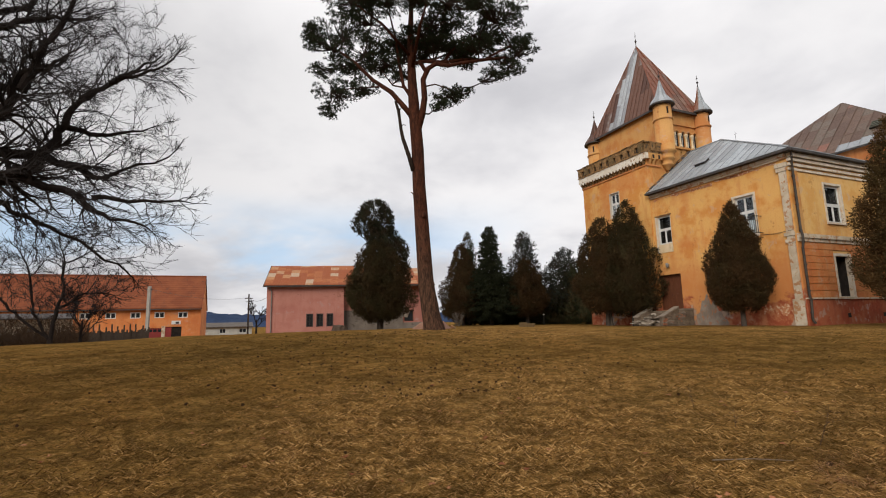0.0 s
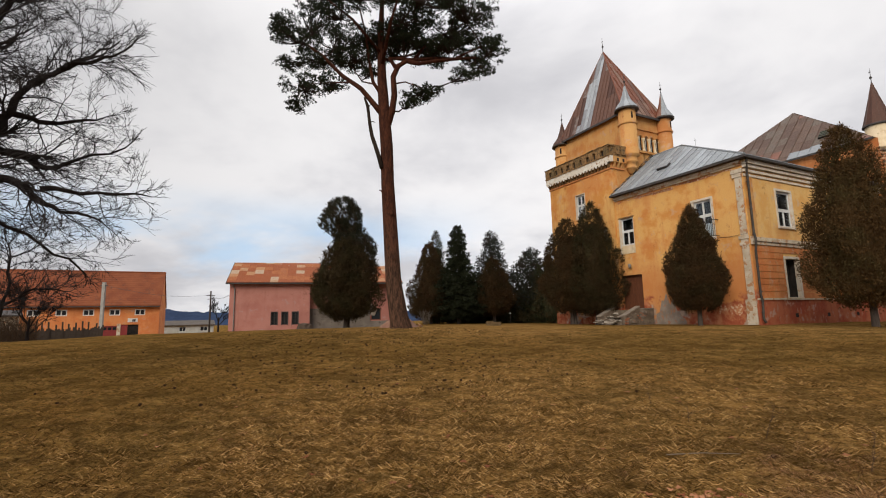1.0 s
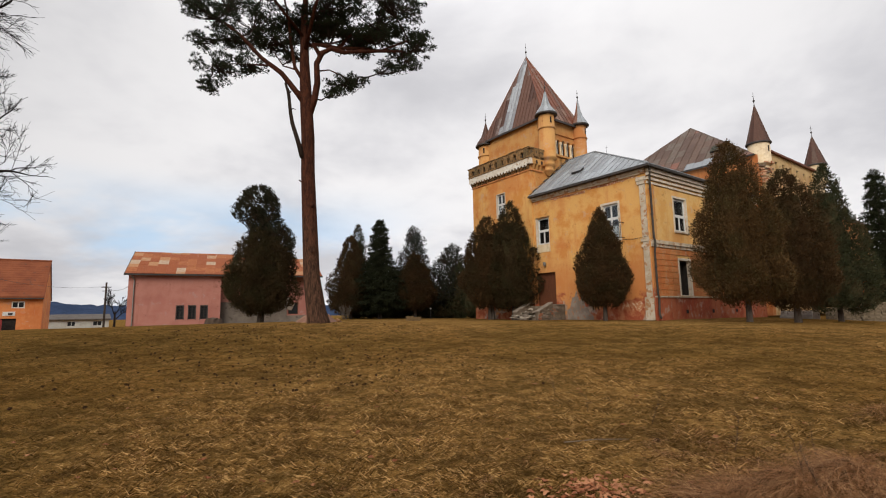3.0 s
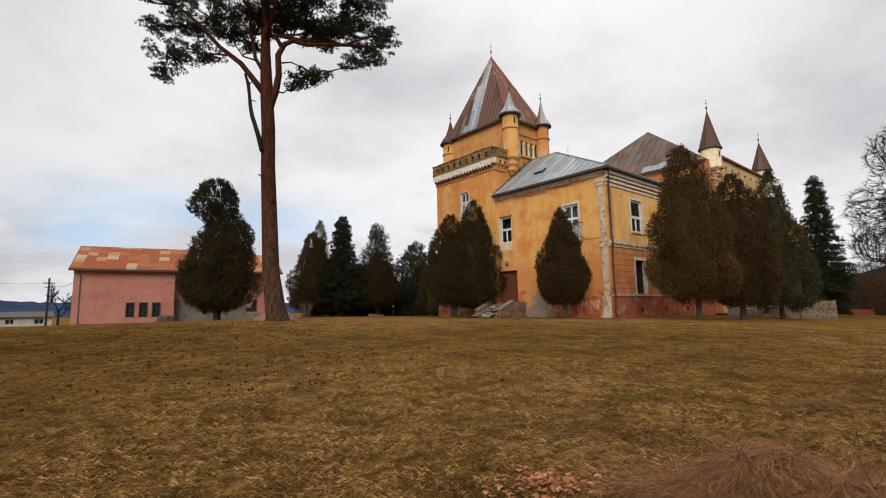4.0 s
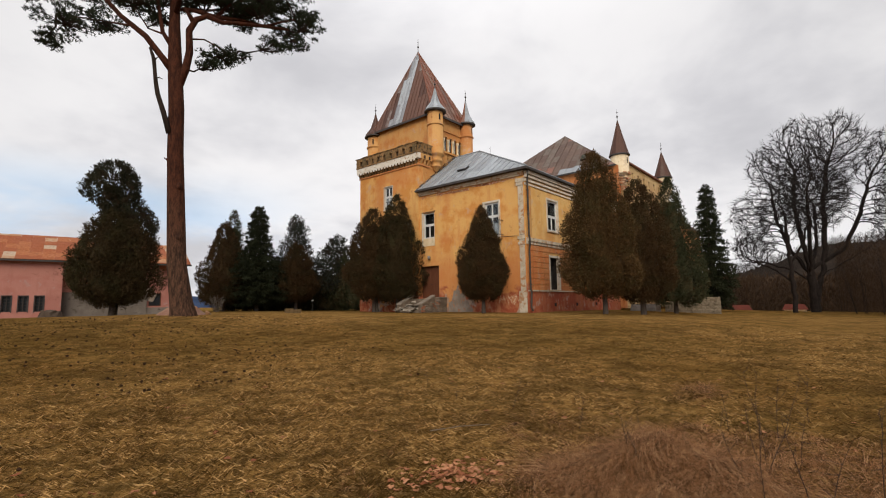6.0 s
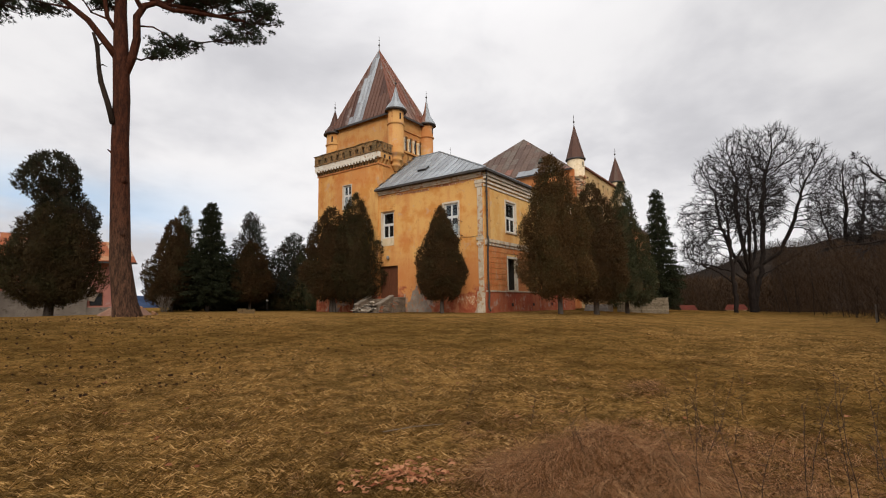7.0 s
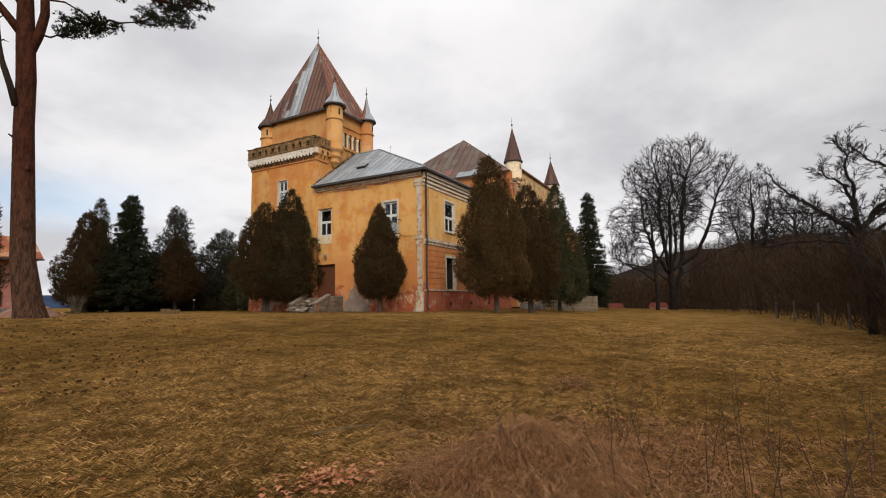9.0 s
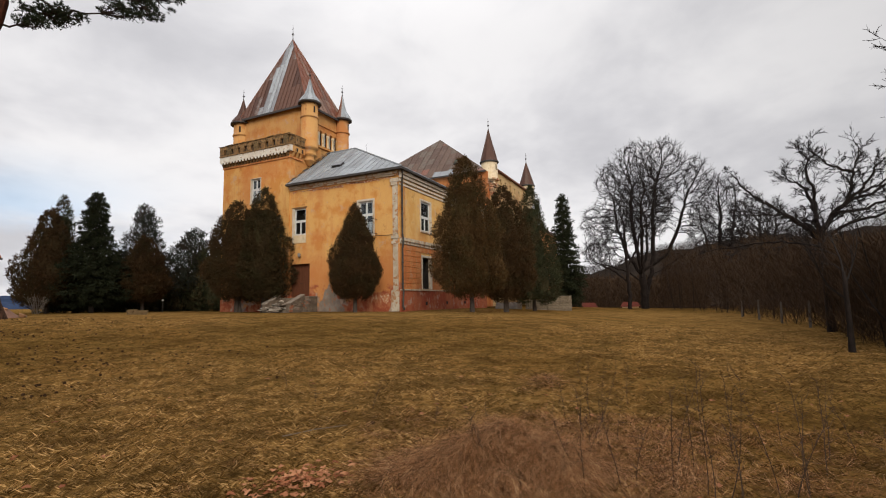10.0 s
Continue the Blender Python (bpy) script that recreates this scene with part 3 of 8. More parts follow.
def turret(x, y, r, z_foot, z_eave, z_top, roof_pick, wall_mat, rings, slit_az, finial_h=1.1, corbel=True, skirt=0.24, flare=True):
    f = z_foot
    prof = [(0.05, f), (r * 0.30, f + 0.10), (r * 0.52, f + 0.38), (r * 0.68, f + 0.42), (r * 0.70, f + 0.52), (r * 0.60, f + 0.57), (r * 0.62, f + 0.86), (r * 0.84, f + 0.92), (r * 0.86, f + 1.04), (r * 0.76, f + 1.09), (r * 0.78, f + 1.42), (r + 0.07, f + 1.50), (r + 0.07, f + 1.64), (r, f + 1.70), (r, z_eave)] if corbel else [(r * 0.98, z_foot), (r, z_eave)]
    body = part("turret", Geo().lathe(prof, 24, x, y), wall_mat, castle, "round corner turret with a pointed cap", True)
    for z in rings:
        part("moulding", Geo().lathe([(r - 0.05, z - 0.10), (r + 0.04, z - 0.09), (r + 0.09, z - 0.02), (r + 0.09, z + 0.05), (r - 0.05, z + 0.10)], 24, x, y), wall_mat, body, "", True)
    zc = z_eave
    h = z_top - zc
    line = ((r + skirt + 0.01, zc - 0.06), (r + skirt * 0.55, zc + 0.10 * h), (r * 0.62, zc + 0.36 * h), (r * 0.34, zc + 0.64 * h), (0.05, zc + h)) if flare else ((r + skirt + 0.01, zc - 0.06), (r * 0.76, zc + 0.32 * h), (r * 0.42, zc + 0.64 * h), (0.05, zc + h))
    roof = part("turret_roof", Geo().lathe([(r - 0.08, zc - 0.06), (r + skirt, zc - 0.09)] + [(q - 0.012, z - 0.012) for q, z in line[1:]], 12, x, y), SHEET_DARK, body)
    for k in range(12):
        a0, a1 = 2 * math.pi * k / 12, 2 * math.pi * (k + 1) / 12
        g = Geo()
        for (q0, z0), (q1, z1) in zip(line, line[1:]):
            g.add([(x + q0 * math.cos(a0), y + q0 * math.sin(a0), z0), (x + q0 * math.cos(a1), y + q0 * math.sin(a1), z0), (x + q1 * math.cos(a1), y + q1 * math.sin(a1), z1), (x + q1 * math.cos(a0), y + q1 * math.sin(a0), z1)], [(0, 1, 2, 3)])
        part("roof_panel", g, roof_pick(math.degrees(a0) + 15), roof)
    part("eave_rim", Geo().lathe([(r + skirt - 0.02, zc - 0.16), (r + skirt + 0.05, zc - 0.13), (r + skirt + 0.05, zc - 0.02), (r + skirt - 0.02, zc + 0.01)], 24, x, y), DARK, body)
    for k in range(12):
        a = 2 * math.pi * k / 12
        c, s = math.cos(a), math.sin(a)
        part("seam", Geo().tube([Vector((x + c * q, y + s * q, z + 0.01)) for q, z in line], [0.018] * len(line), 4), roof_pick(math.degrees(a)), body)
    a = radians(slit_az)
    sl = part("slit_window", Geo().box(-0.07, 0.07, -0.035, 0.2, 0, 0.55), VOID, body, "narrow dark slit window")
    sl.matrix_local = Matrix.Translation((x + math.cos(a) * (r - 0.02), y + math.sin(a) * (r - 0.02), z_eave - 1.0)) @ Matrix.Rotation(a + math.pi / 2, 4, "Z")
    finial(body, x, y, z_top, finial_h)
    return body


WINPAINT = worn("white_window_paint", (0.68, 0.68, 0.67), (0.58, 0.57, 0.55), None, 4, 40, 0.55, 0.001)
CURTAIN = worn("pale_curtain", (0.55, 0.56, 0.58), (0.46, 0.47, 0.49), None, 8, 40, 0.9, 0.004, stretch=(6, 1, 0.3))
WHITE_CLEAN = worn("whitewashed_stucco", (0.66, 0.60, 0.51), (0.56, 0.47, 0.36), (0.48, 0.32, 0.19), 1.8, 25, 0.9, 0.003, wear=(0.56, 0.66))
# near-black that stands in for the unlit depth of openings and niches
VOID = worn("recess_shade", (0.020, 0.017, 0.015), (0.035, 0.028, 0.024), None, 4, 20, 0.95, 0.003)
DOORWOOD = worn("red_brown_door_paint", (0.105, 0.036, 0.016), (0.14, 0.050, 0.024), (0.06, 0.024, 0.014), 3, 30, 0.7, 0.004, stretch=(6, 1, 0.4))
RUBBLE = worn("rubble_stone", (0.135, 0.100, 0.072), (0.21, 0.162, 0.118), (0.07, 0.052, 0.040), 2.5, 20, 0.95, 0.02)
BARE = worn("bare_brick_and_mortar", (0.44, 0.15, 0.070), (0.52, 0.24, 0.12), (0.60, 0.44, 0.30), 3.0, 20, 0.95, 0.01, wear=(0.50, 0.58))
PALESTONE = worn("pale_broken_stone", (0.46, 0.41, 0.34), (0.34, 0.29, 0.23), (0.20, 0.16, 0.12), 3, 25, 0.9, 0.008)
BRICKY = worn("old_brick", (0.26, 0.10, 0.055), (0.34, 0.15, 0.085), (0.16, 0.11, 0.08), 3, 25, 0.95, 0.01)
COPING = worn("stone_coping", (0.27, 0.225, 0.18), (0.19, 0.152, 0.12), (0.11, 0.085, 0.065), 2.5, 25, 0.9, 0.006)
PIPE_DARK = worn("dark_rain_pipe", (0.045, 0.038, 0.032), (0.075, 0.063, 0.052), (0.05, 0.035, 0.028), 3, 30, 0.6, 0.002)
IRON = worn("black_wrought_iron", (0.03, 0.028, 0.027), (0.055, 0.045, 0.04), None, 6, 40, 0.6, 0.001, 0.4)


def glass_material():
    m, nt, b = shader("old_window_glass", 0.03, 0.0, 0.5)
    b.inputs["Base Color"].default_value = (0.75, 0.82, 0.84, 1)
    b.inputs["Transmission Weight"].default_value = 1.0
    bump(nt, b, noise_node(nt, 2.2, 2, 0.5), 0.08, 0.02)
    return m


GLASS = glass_material()

castle = thing("castle", "yellow-orange limewashed castle with a turreted square tower and patched metal roofs", "castle", CASTLE)
# openings: x0, x1, z0, z1 in each wall's own plane
WING_FRONT = [(0.42, 1.66, 6.05, 8.22), (6.70, 7.98, 5.55, 8.12), (0.03, 2.08, 1.15, 3.76)]
TOWER_FRONT = [(3.38, 4.44, 9.15, 11.2), (6.13, 6.63, 6.80, 7.75)]
WING_SIDE = [(2.62, 4.24, 6.05, 8.42), (2.72, 4.10, 1.62, 4.02), (8.5, 10.1, 6.05, 8.42)]
wall("front_wall", pose(-10.2, 0, 0), 10.2, 9.9, WING_FRONT, YELLOW, castle)
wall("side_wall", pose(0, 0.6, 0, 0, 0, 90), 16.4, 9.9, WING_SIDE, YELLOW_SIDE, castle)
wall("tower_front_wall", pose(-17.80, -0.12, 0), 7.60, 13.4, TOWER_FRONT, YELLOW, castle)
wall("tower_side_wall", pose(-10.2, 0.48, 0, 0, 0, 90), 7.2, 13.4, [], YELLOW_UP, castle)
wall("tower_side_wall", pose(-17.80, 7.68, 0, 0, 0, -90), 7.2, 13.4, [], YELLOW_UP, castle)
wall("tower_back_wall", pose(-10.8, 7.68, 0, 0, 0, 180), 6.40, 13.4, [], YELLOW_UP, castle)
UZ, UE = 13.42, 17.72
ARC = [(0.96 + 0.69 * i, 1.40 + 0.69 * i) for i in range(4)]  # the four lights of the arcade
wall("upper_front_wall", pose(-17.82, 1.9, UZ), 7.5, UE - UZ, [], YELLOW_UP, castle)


def arcade_wall():
    """The tower's east face with a row of round-arched lights; x runs back along the wall, y inwards."""
    L, H, t = 4.1, UE - UZ, 0.45
    z0, zs = 14.55 - UZ, 15.72 - UZ
    g = Geo()

    def slab(x0, x1, a, b):
        g.box(x0, x1, 0, t, a, b)

    slab(0, ARC[0][0], 0, H)
    slab(ARC[-1][1], L, 0, H)
    for (a, b), nxt in zip(ARC, ARC[1:] + [None]):
        slab(a, b, 0, z0)
        r, n = (b - a) / 2, 8
        c = (a + b) / 2
        arch = [(c + r * math.cos(math.pi * k / n), zs + r * math.sin(math.pi * k / n)) for k in range(n + 1)]
        top = [(b, H)] + [(c + r * math.cos(math.pi * k / n), H) for k in range(1, n)] + [(a, H)]
        for k in range(n):
            q = [arch[k], top[k], top[k + 1], arch[k + 1]]
            g.add([(x, 0, z) for x, z in q] + [(x, t, z) for x, z in q], [(0, 1, 2, 3), (7, 6, 5, 4), (0, 3, 7, 4)])
        if nxt:
            slab(b, nxt[0], 0, z0)
            slab(b, nxt[0], 0, H)
    return g


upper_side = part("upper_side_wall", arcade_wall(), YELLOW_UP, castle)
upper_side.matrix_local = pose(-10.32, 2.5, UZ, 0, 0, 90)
# dark sheets set shallow stand in for the arched lights' unlit depth
for (a, b) in ARC:
    part("arch_window", Geo().box(a + 0.002, b - 0.002, 0.07, 0.10, 14.57 - UZ, 15.93 - UZ), VOID, upper_side, "dark arched light")
    part("glazing_bar", Geo().box((a + b) / 2 - 0.02, (a + b) / 2 + 0.02, 0.05, 0.068, 14.57 - UZ, 15.9 - UZ), WINPAINT, upper_side)
for x in [ARC[0][0] - 0.1] + [(p[1] + q[0]) / 2 for p, q in zip(ARC, ARC[1:])] + [ARC[-1][1] + 0.1]:
    part("colonnette", Geo().lathe([(0.14, 14.56 - UZ), (0.14, 14.66 - UZ), (0.085, 14.71 - UZ), (0.08, 15.50 - UZ), (0.14, 15.58 - UZ), (0.16, 15.74 - UZ)], 10, x, -0.04), CREAM, upper_side, "pale stone colonnette", True)
for a, b in ARC:
    c, ro, ri = (a + b) / 2, (b - a) / 2 + 0.11, (b - a) / 2 - 0.005
    ring = [(c + ro * math.cos(math.pi * k / 10), -0.10, 15.74 - UZ + ro * math.sin(math.pi * k / 10)) for k in range(11)]
    ring += [(c + ri * math.cos(math.pi * k / 10), -0.10, 15.74 - UZ + ri * math.sin(math.pi * k / 10)) for k in range(10, -1, -1)]
    part("arch_ring", Geo().slab(ring, (0, 0.097, 0)), YELLOW_UP, upper_side)
part("arcade_sill", Geo().box(ARC[0][0] - 0.3, ARC[-1][1] + 0.3, -0.16, -0.002, 14.38 - UZ, 14.54 - UZ), YELLOW_UP, upper_side)
part("string_course", Geo().box(0.45, 4.0, -0.10, -0.003, 16.45 - UZ, 16.62 - UZ), YELLOW_UP, upper_side)
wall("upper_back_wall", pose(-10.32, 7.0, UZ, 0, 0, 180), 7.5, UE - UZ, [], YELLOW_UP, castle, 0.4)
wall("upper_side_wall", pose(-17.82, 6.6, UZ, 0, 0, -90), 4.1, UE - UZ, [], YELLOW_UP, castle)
part("terrace", Geo().box(-17.3, -10.82, 0.5, 7.0, 13.2, 13.42), DARKCORB, castle)


# main block behind
wall("wing_west_wall", pose(-10.2, 17.0, 0, 0, 0, -90), 9.3, 10.1, [], YELLOW_UP, castle)
wall("main_front_wall", pose(-15.6, 17.0, 0), 16.1, 14.0, [], ORANGE, castle)
wall("main_side_wall", pose(0.5, 17.6, 0, 0, 0, 90), 16.0, 14.7, [(1.6 + 1.75 * i, 2.2 + 1.75 * i, 13.35, 14.05) for i in range(7)] + [(2.2 + 3.6 * i, 3.4 + 3.6 * i, 6.2, 8.4) for i in range(4)], STONY, castle)
for i in range(7):
    part("attic_window", Geo().box(-0.1, 0.1, 0, 0.6, 13.35, 14.05), VOID, castle, "small dark attic window").matrix_local = pose(0.2, 19.2 + 1.75 * i, 0)
part("attic_coping", Geo().box(0.35, 0.75, 19.0, 33.6, 14.702, 14.86), SHEET_RUST, castle)
wall("far_wing_side_wall", pose(0.5, 33.6, 0, 0, 0, 90), 15.0, 10.4, [(3.0, 4.2, 5.6, 7.6), (7.5, 8.7, 5.6, 7.6), (11.5, 12.7, 5.6, 7.6)], ORANGE, castle)
wall("far_wing_end_wall", pose(-0.1, 48.6, 0, 0, 0, 180), 14.0, 10.4, [], ORANGE, castle)
wall("main_west_wall", pose(-15.6, 34.2, 0, 0, 0, -90), 16.6, 14.0, [], YELLOW_UP, castle)
wall("main_back_wall", pose(0.5, 34.2, 10.4, 0, 0, 180), 16.1, 4.2, [], YELLOW_UP, castle)

# ---- windows, door and dressings of the castle ----
window(castle, pose(-9.78, 0, 6.05), 1.24, 2.17, 0.52, 2, 1, sill=False)
part("sill_panel", Geo().box(-9.80, -8.50, -0.03, -0.003, 5.42, 6.04), CREAM, castle, "pale plaster panel under a window")
part("jamb", Geo().box(-9.93, -9.785, -0.03, -0.003, 5.42, 8.22), WHITE_CLEAN, castle)
part("reveal", Geo().box(-9.778, -9.75, 0.004, 0.095, 6.052, 8.218), WHITE_CLEAN, castle)
part("lintel", Geo().box(-9.92, -8.45, -0.05, -0.003, 8.222, 8.31), DARKCORB, castle)
window(castle, pose(-3.50, 0, 5.55), 1.28, 2.57, 0.60, 2, 2, surround=0.14, curtain=0.4)
window(castle, pose(-14.42, -0.12, 9.15), 1.06, 2.05, 0.55, 2, 2, surround=0.06, curtain=0.5)
window(castle, pose(-11.67, -0.12, 6.80), 0.50, 0.95, 0.0, 1, 1, surround=0.07, sill=False)
SIDE = pose(0, 0.6, 0, 0, 0, 90)
window(castle, SIDE @ pose(2.62, 0, 6.05), 1.62, 2.37, 0.48, 2, 1, surround=0.14, depth=0.10)
window(castle, SIDE @ pose(8.5, 0, 6.05), 1.6, 2.37, 0.48, 2, 1, surround=0.14, depth=0.10)
lower = part("window_opening", Geo().box(2.56, 2.718, -0.06, 0.30, 1.6, 4.18).box(4.102, 4.30, -0.06, 0.45, 1.6, 4.18).box(2.718, 4.102, -0.06, 0.30, 4.022, 4.18), WHITE_CLEAN, castle, "white-framed window opening without glass")
lower.matrix_local = SIDE
# added dark panel, not a real shutter: it stands for the dark inside
part("shutter", Geo().box(2.722, 4.098, 0.50, 0.54, 1.63, 4.0), VOID, lower, "added dark panel that stands in for the opening's unlit inside")
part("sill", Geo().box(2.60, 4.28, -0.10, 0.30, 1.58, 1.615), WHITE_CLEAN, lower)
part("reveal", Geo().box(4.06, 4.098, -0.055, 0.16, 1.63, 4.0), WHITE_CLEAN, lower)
# white reveal ends here; this dark lining stands in for shade further in
part("reveal_shade", Geo().box(4.07, 4.098, 0.162, 0.498, 1.63, 4.0).box(2.722, 2.75, 0.05, 0.498, 1.63, 4.0).box(2.75, 4.07, 0.05, 0.498, 3.97, 4.0), VOID, lower)
# added dark panels stand in for unlit rooms behind the windows
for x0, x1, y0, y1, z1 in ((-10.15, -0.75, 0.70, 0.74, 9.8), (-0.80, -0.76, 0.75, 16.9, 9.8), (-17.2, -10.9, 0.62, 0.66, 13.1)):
    part("room_shade_panel", Geo().box(x0, x1, y0, y1, 0.0, z1), VOID, castle, "added dark panel that stands in for the unlit rooms")
# corner pilaster, its capital and base
pil = part("pilaster", Geo().box(-0.50, -0.10, -0.09, -0.003, 0.25, 9.25), WHITE, castle, "peeling white corner pilaster")
part("capital", Geo().box(-0.62, 0.0, -0.13, -0.093, 9.0, 9.25).box(-0.66, 0.02, -0.17, -0.003, 9.252, 9.5), WHITE, pil)
part("band", Geo().box(-0.61, -0.01, -0.14, -0.093, 5.15, 5.35).box(-0.59, -0.03, -0.12, -0.093, 4.75, 4.95), WHITE, pil)
part("pedestal", Geo().box(-0.62, 0.0, -0.15, -0.093, 0.0, 1.50), WHITE, pil)
part("pilaster", Geo().box(0.003, 0.06, 0.28, 0.75, 5.3, 9.2), YELLOW_UP, castle)
# front cornice: plain moulding under a dark gutter
part("cornice", Geo().box(-10.15, 0.0, -0.12, -0.003, 9.72, 9.84).box(-10.15, 0.0, -0.22, -0.003, 9.843, 10.02), WHITE, castle, "weathered white cornice")
part("gutter", Geo().box(-10.25, 0.52, -0.55, -0.28, 10.03, 10.17), DARK, castle, "dark metal eaves gutter")
part("soffit", Geo().box(-10.2, 0.5, -0.50, 0.3, 10.021, 10.06), DARK, castle)
for z0, z1, out in ((9.02, 9.16, 0.07), (9.28, 9.44, 0.13), (9.56, 9.74, 0.20), (9.78, 10.02, 0.31)):
    part("cornice_moulding", Geo().box(0.003, out, -0.02, 17.0, z0, z1), WHITE_CLEAN, castle, "white stucco cornice moulding")
part("gutter", Geo().box(0.32, 0.55, -0.26, 17.0, 10.03, 10.17), DARK, castle)
part("soffit", Geo().box(-0.3, 0.5, 0.31, 17.0, 10.021, 10.06), DARK, castle)
# string course, plinth ledge, rusticated ground floor on the side
part("string_course", Geo().box(0.003, 0.10, 0.0, 17.0, 4.78, 4.98).box(0.003, 0.17, 0.0, 17.0, 4.983, 5.06).box(0.003, 0.13, 0.0, 17.0, 5.063, 5.24), WHITE, castle, "grey-white moulded string course")
part("plinth_ledge", Geo().box(0.003, 0.12, 0.0, 17.0, 1.46, 1.55), WHITE, castle)
part("plinth", Geo().box(0.003, 0.06, 0.0, 17.0, -0.25, 1.455), REDPLINTH, castle, "stained red plinth")
for vy in (3.7, 7.4, 11.2):
    part("cellar_vent", Geo().box(0.061, 0.075, vy, vy + 0.30, 0.38, 0.62), VOID, castle)
for i in range(8):
    z0 = 1.57 + i * 0.40
    z1 = min(z0 + 0.365, 4.775)
    if z0 < 4.2:
        part("rusticated_band", Geo().box(0.003, 0.045, 0.34, 3.13, z0, z1), ORANGE, castle)
        part("rusticated_band", Geo().box(0.003, 0.045, 4.92, 17.0, z0, z1), ORANGE, castle)
    else:
        part("rusticated_band", Geo().box(0.003, 0.045, 0.34, 17.0, z0, z1), ORANGE, castle)
# rain pipe down the corner
pipe = part("rain_pipe", Geo().tube([Vector((0.40, -0.15, 10.05)), Vector((0.22, 0.10, 9.75)), Vector((0.16, 0.17, 9.3)), Vector((0.15, 0.17, 5.4)), Vector((0.22, 0.17, 5.1)), Vector((0.20, 0.17, 4.7)), Vector((0.14, 0.17, 4.4)), Vector((0.14, 0.17, 1.7)), Vector((0.20, 0.17, 1.4)), Vector((0.14, 0.17, 0.35)), Vector((0.30, 0.10, 0.12))], [0.068] * 11, 10), PIPE_DARK, castle, "dark weathered rain pipe", True)
for z in (8.6, 6.9, 5.35, 3.4, 1.9, 0.7):
    part("pipe_clip", Geo().lathe([(0.07, z), (0.09, z), (0.09, z + 0.06), (0.07, z + 0.06)], 10, 0.15, 0.17), DARK, pipe)
# iron balcony grille
grille = part("balcony_grille", Geo().box(-2.80, -1.85, -0.45, -0.42, 6.62, 6.66), IRON, castle, "black iron balcony grille")
part("bottom_rail", Geo().box(-2.80, -1.85, -0.45, -0.42, 5.58, 5.62), IRON, grille)
for i in range(9):
    part("bar", Geo().box(-2.79 + 0.115 * i, -2.77 + 0.115 * i, -0.445, -0.425, 5.62, 6.75), IRON, grille)
part("bracket", Geo().box(-1.88, -1.85, -0.42, -0.003, 6.62, 6.66).box(-1.88, -1.85, -0.42, -0.003, 5.58, 5.62), IRON, grille)
# where plaster has come away
CEMENT = worn("grey_cement_patch", (0.235, 0.185, 0.145), (0.33, 0.27, 0.215), (0.36, 0.16, 0.085), 1.6, 22, 0.95, 0.008, wear=(0.55, 0.62))


def ragged(x0, x1, z0, z1, rough, seed, y=-0.004):
    """A thin patch with an uneven outline on the front wall."""
    rng = random.Random(seed)
    n = 14
    top = [(x0 + (x1 - x0) * i / n, y, z1 - rough * rng.random() * (1 + (i in (0, n)))) for i in range(n + 1)]
    bot = [(x0 + (x1 - x0) * i / n, y, z0 + (rough * rng.random() if z0 > 0.1 else 0)) for i in range(n + 1)]
    return Geo().slab(top + bot[::-1], (0, -0.008, 0))


part("bare_strip", ragged(-9.9, -4.9, 9.38, 9.72, 0.26, 3), BARE, castle, "strip of bare brick where plaster fell")
part("bare_strip", ragged(-4.7, -0.6, 9.46, 9.72, 0.24, 4), BARE, castle)
def swell(x0, x1, z1, seed, y=-0.004):
    """A patch whose soft outline swells up from the ground."""
    n = 34
    top = [(x0 + (x1 - x0) * i / n, y, -0.2 + (z1 + 0.2) * (math.sin(math.pi * (i + 0.4) / (n + 0.8)) ** 0.8 * (1 + 0.75 * noise.noise((i * 0.21, seed, 0))) + 0.05 * noise.noise((i * 0.9, seed, 3)))) for i in range(n + 1)]
    return Geo().slab(top + [(x1, y, -0.25), (x0, y, -0.25)], (0, -0.008, 0))


part("cement_patch", swell(-7.3, -4.7, 1.75, 5.3), CEMENT, castle, "grey cement patch by the entrance steps")
part("cement_patch", ragged(-6.0, -3.6, 3.05, 3.5, 0.3, 6), CEMENT, castle)
part("bare_strip", ragged(-2.4, -0.6, 0.5, 1.3, 0.5, 7), BARE, castle)
part("cable", Geo().tube([Vector((-2.1, -0.02, 5.50)), Vector((-1.2, -0.03, 5.42)), Vector((-0.05, -0.11, 5.46))], [0.012] * 3, 5), DARK, castle, "thin dark cable along the wall")
# wall lamp over the entrance
part("wall_lamp", Geo().box(-9.22, -9.14, -0.10, -0.003, 4.30, 4.60).lathe([(0.03, 4.26), (0.11, 4.32), (0.13, 4.5), (0.05, 4.58)], 10, -9.0, -0.22).box(-9.15, -8.98, -0.24, -0.20, 4.56, 4.60), PIPE, castle, "small grey wall lamp")
# double door
door = part("door_frame", Geo().box(-10.165, -10.06, 0.25, 0.35, 1.16, 3.76).box(-8.22, -8.122, 0.25, 0.35, 1.16, 3.76).box(-10.06, -8.22, 0.25, 0.35, 3.66, 3.758), DOORWOOD, castle, "red-brown wooden double door")
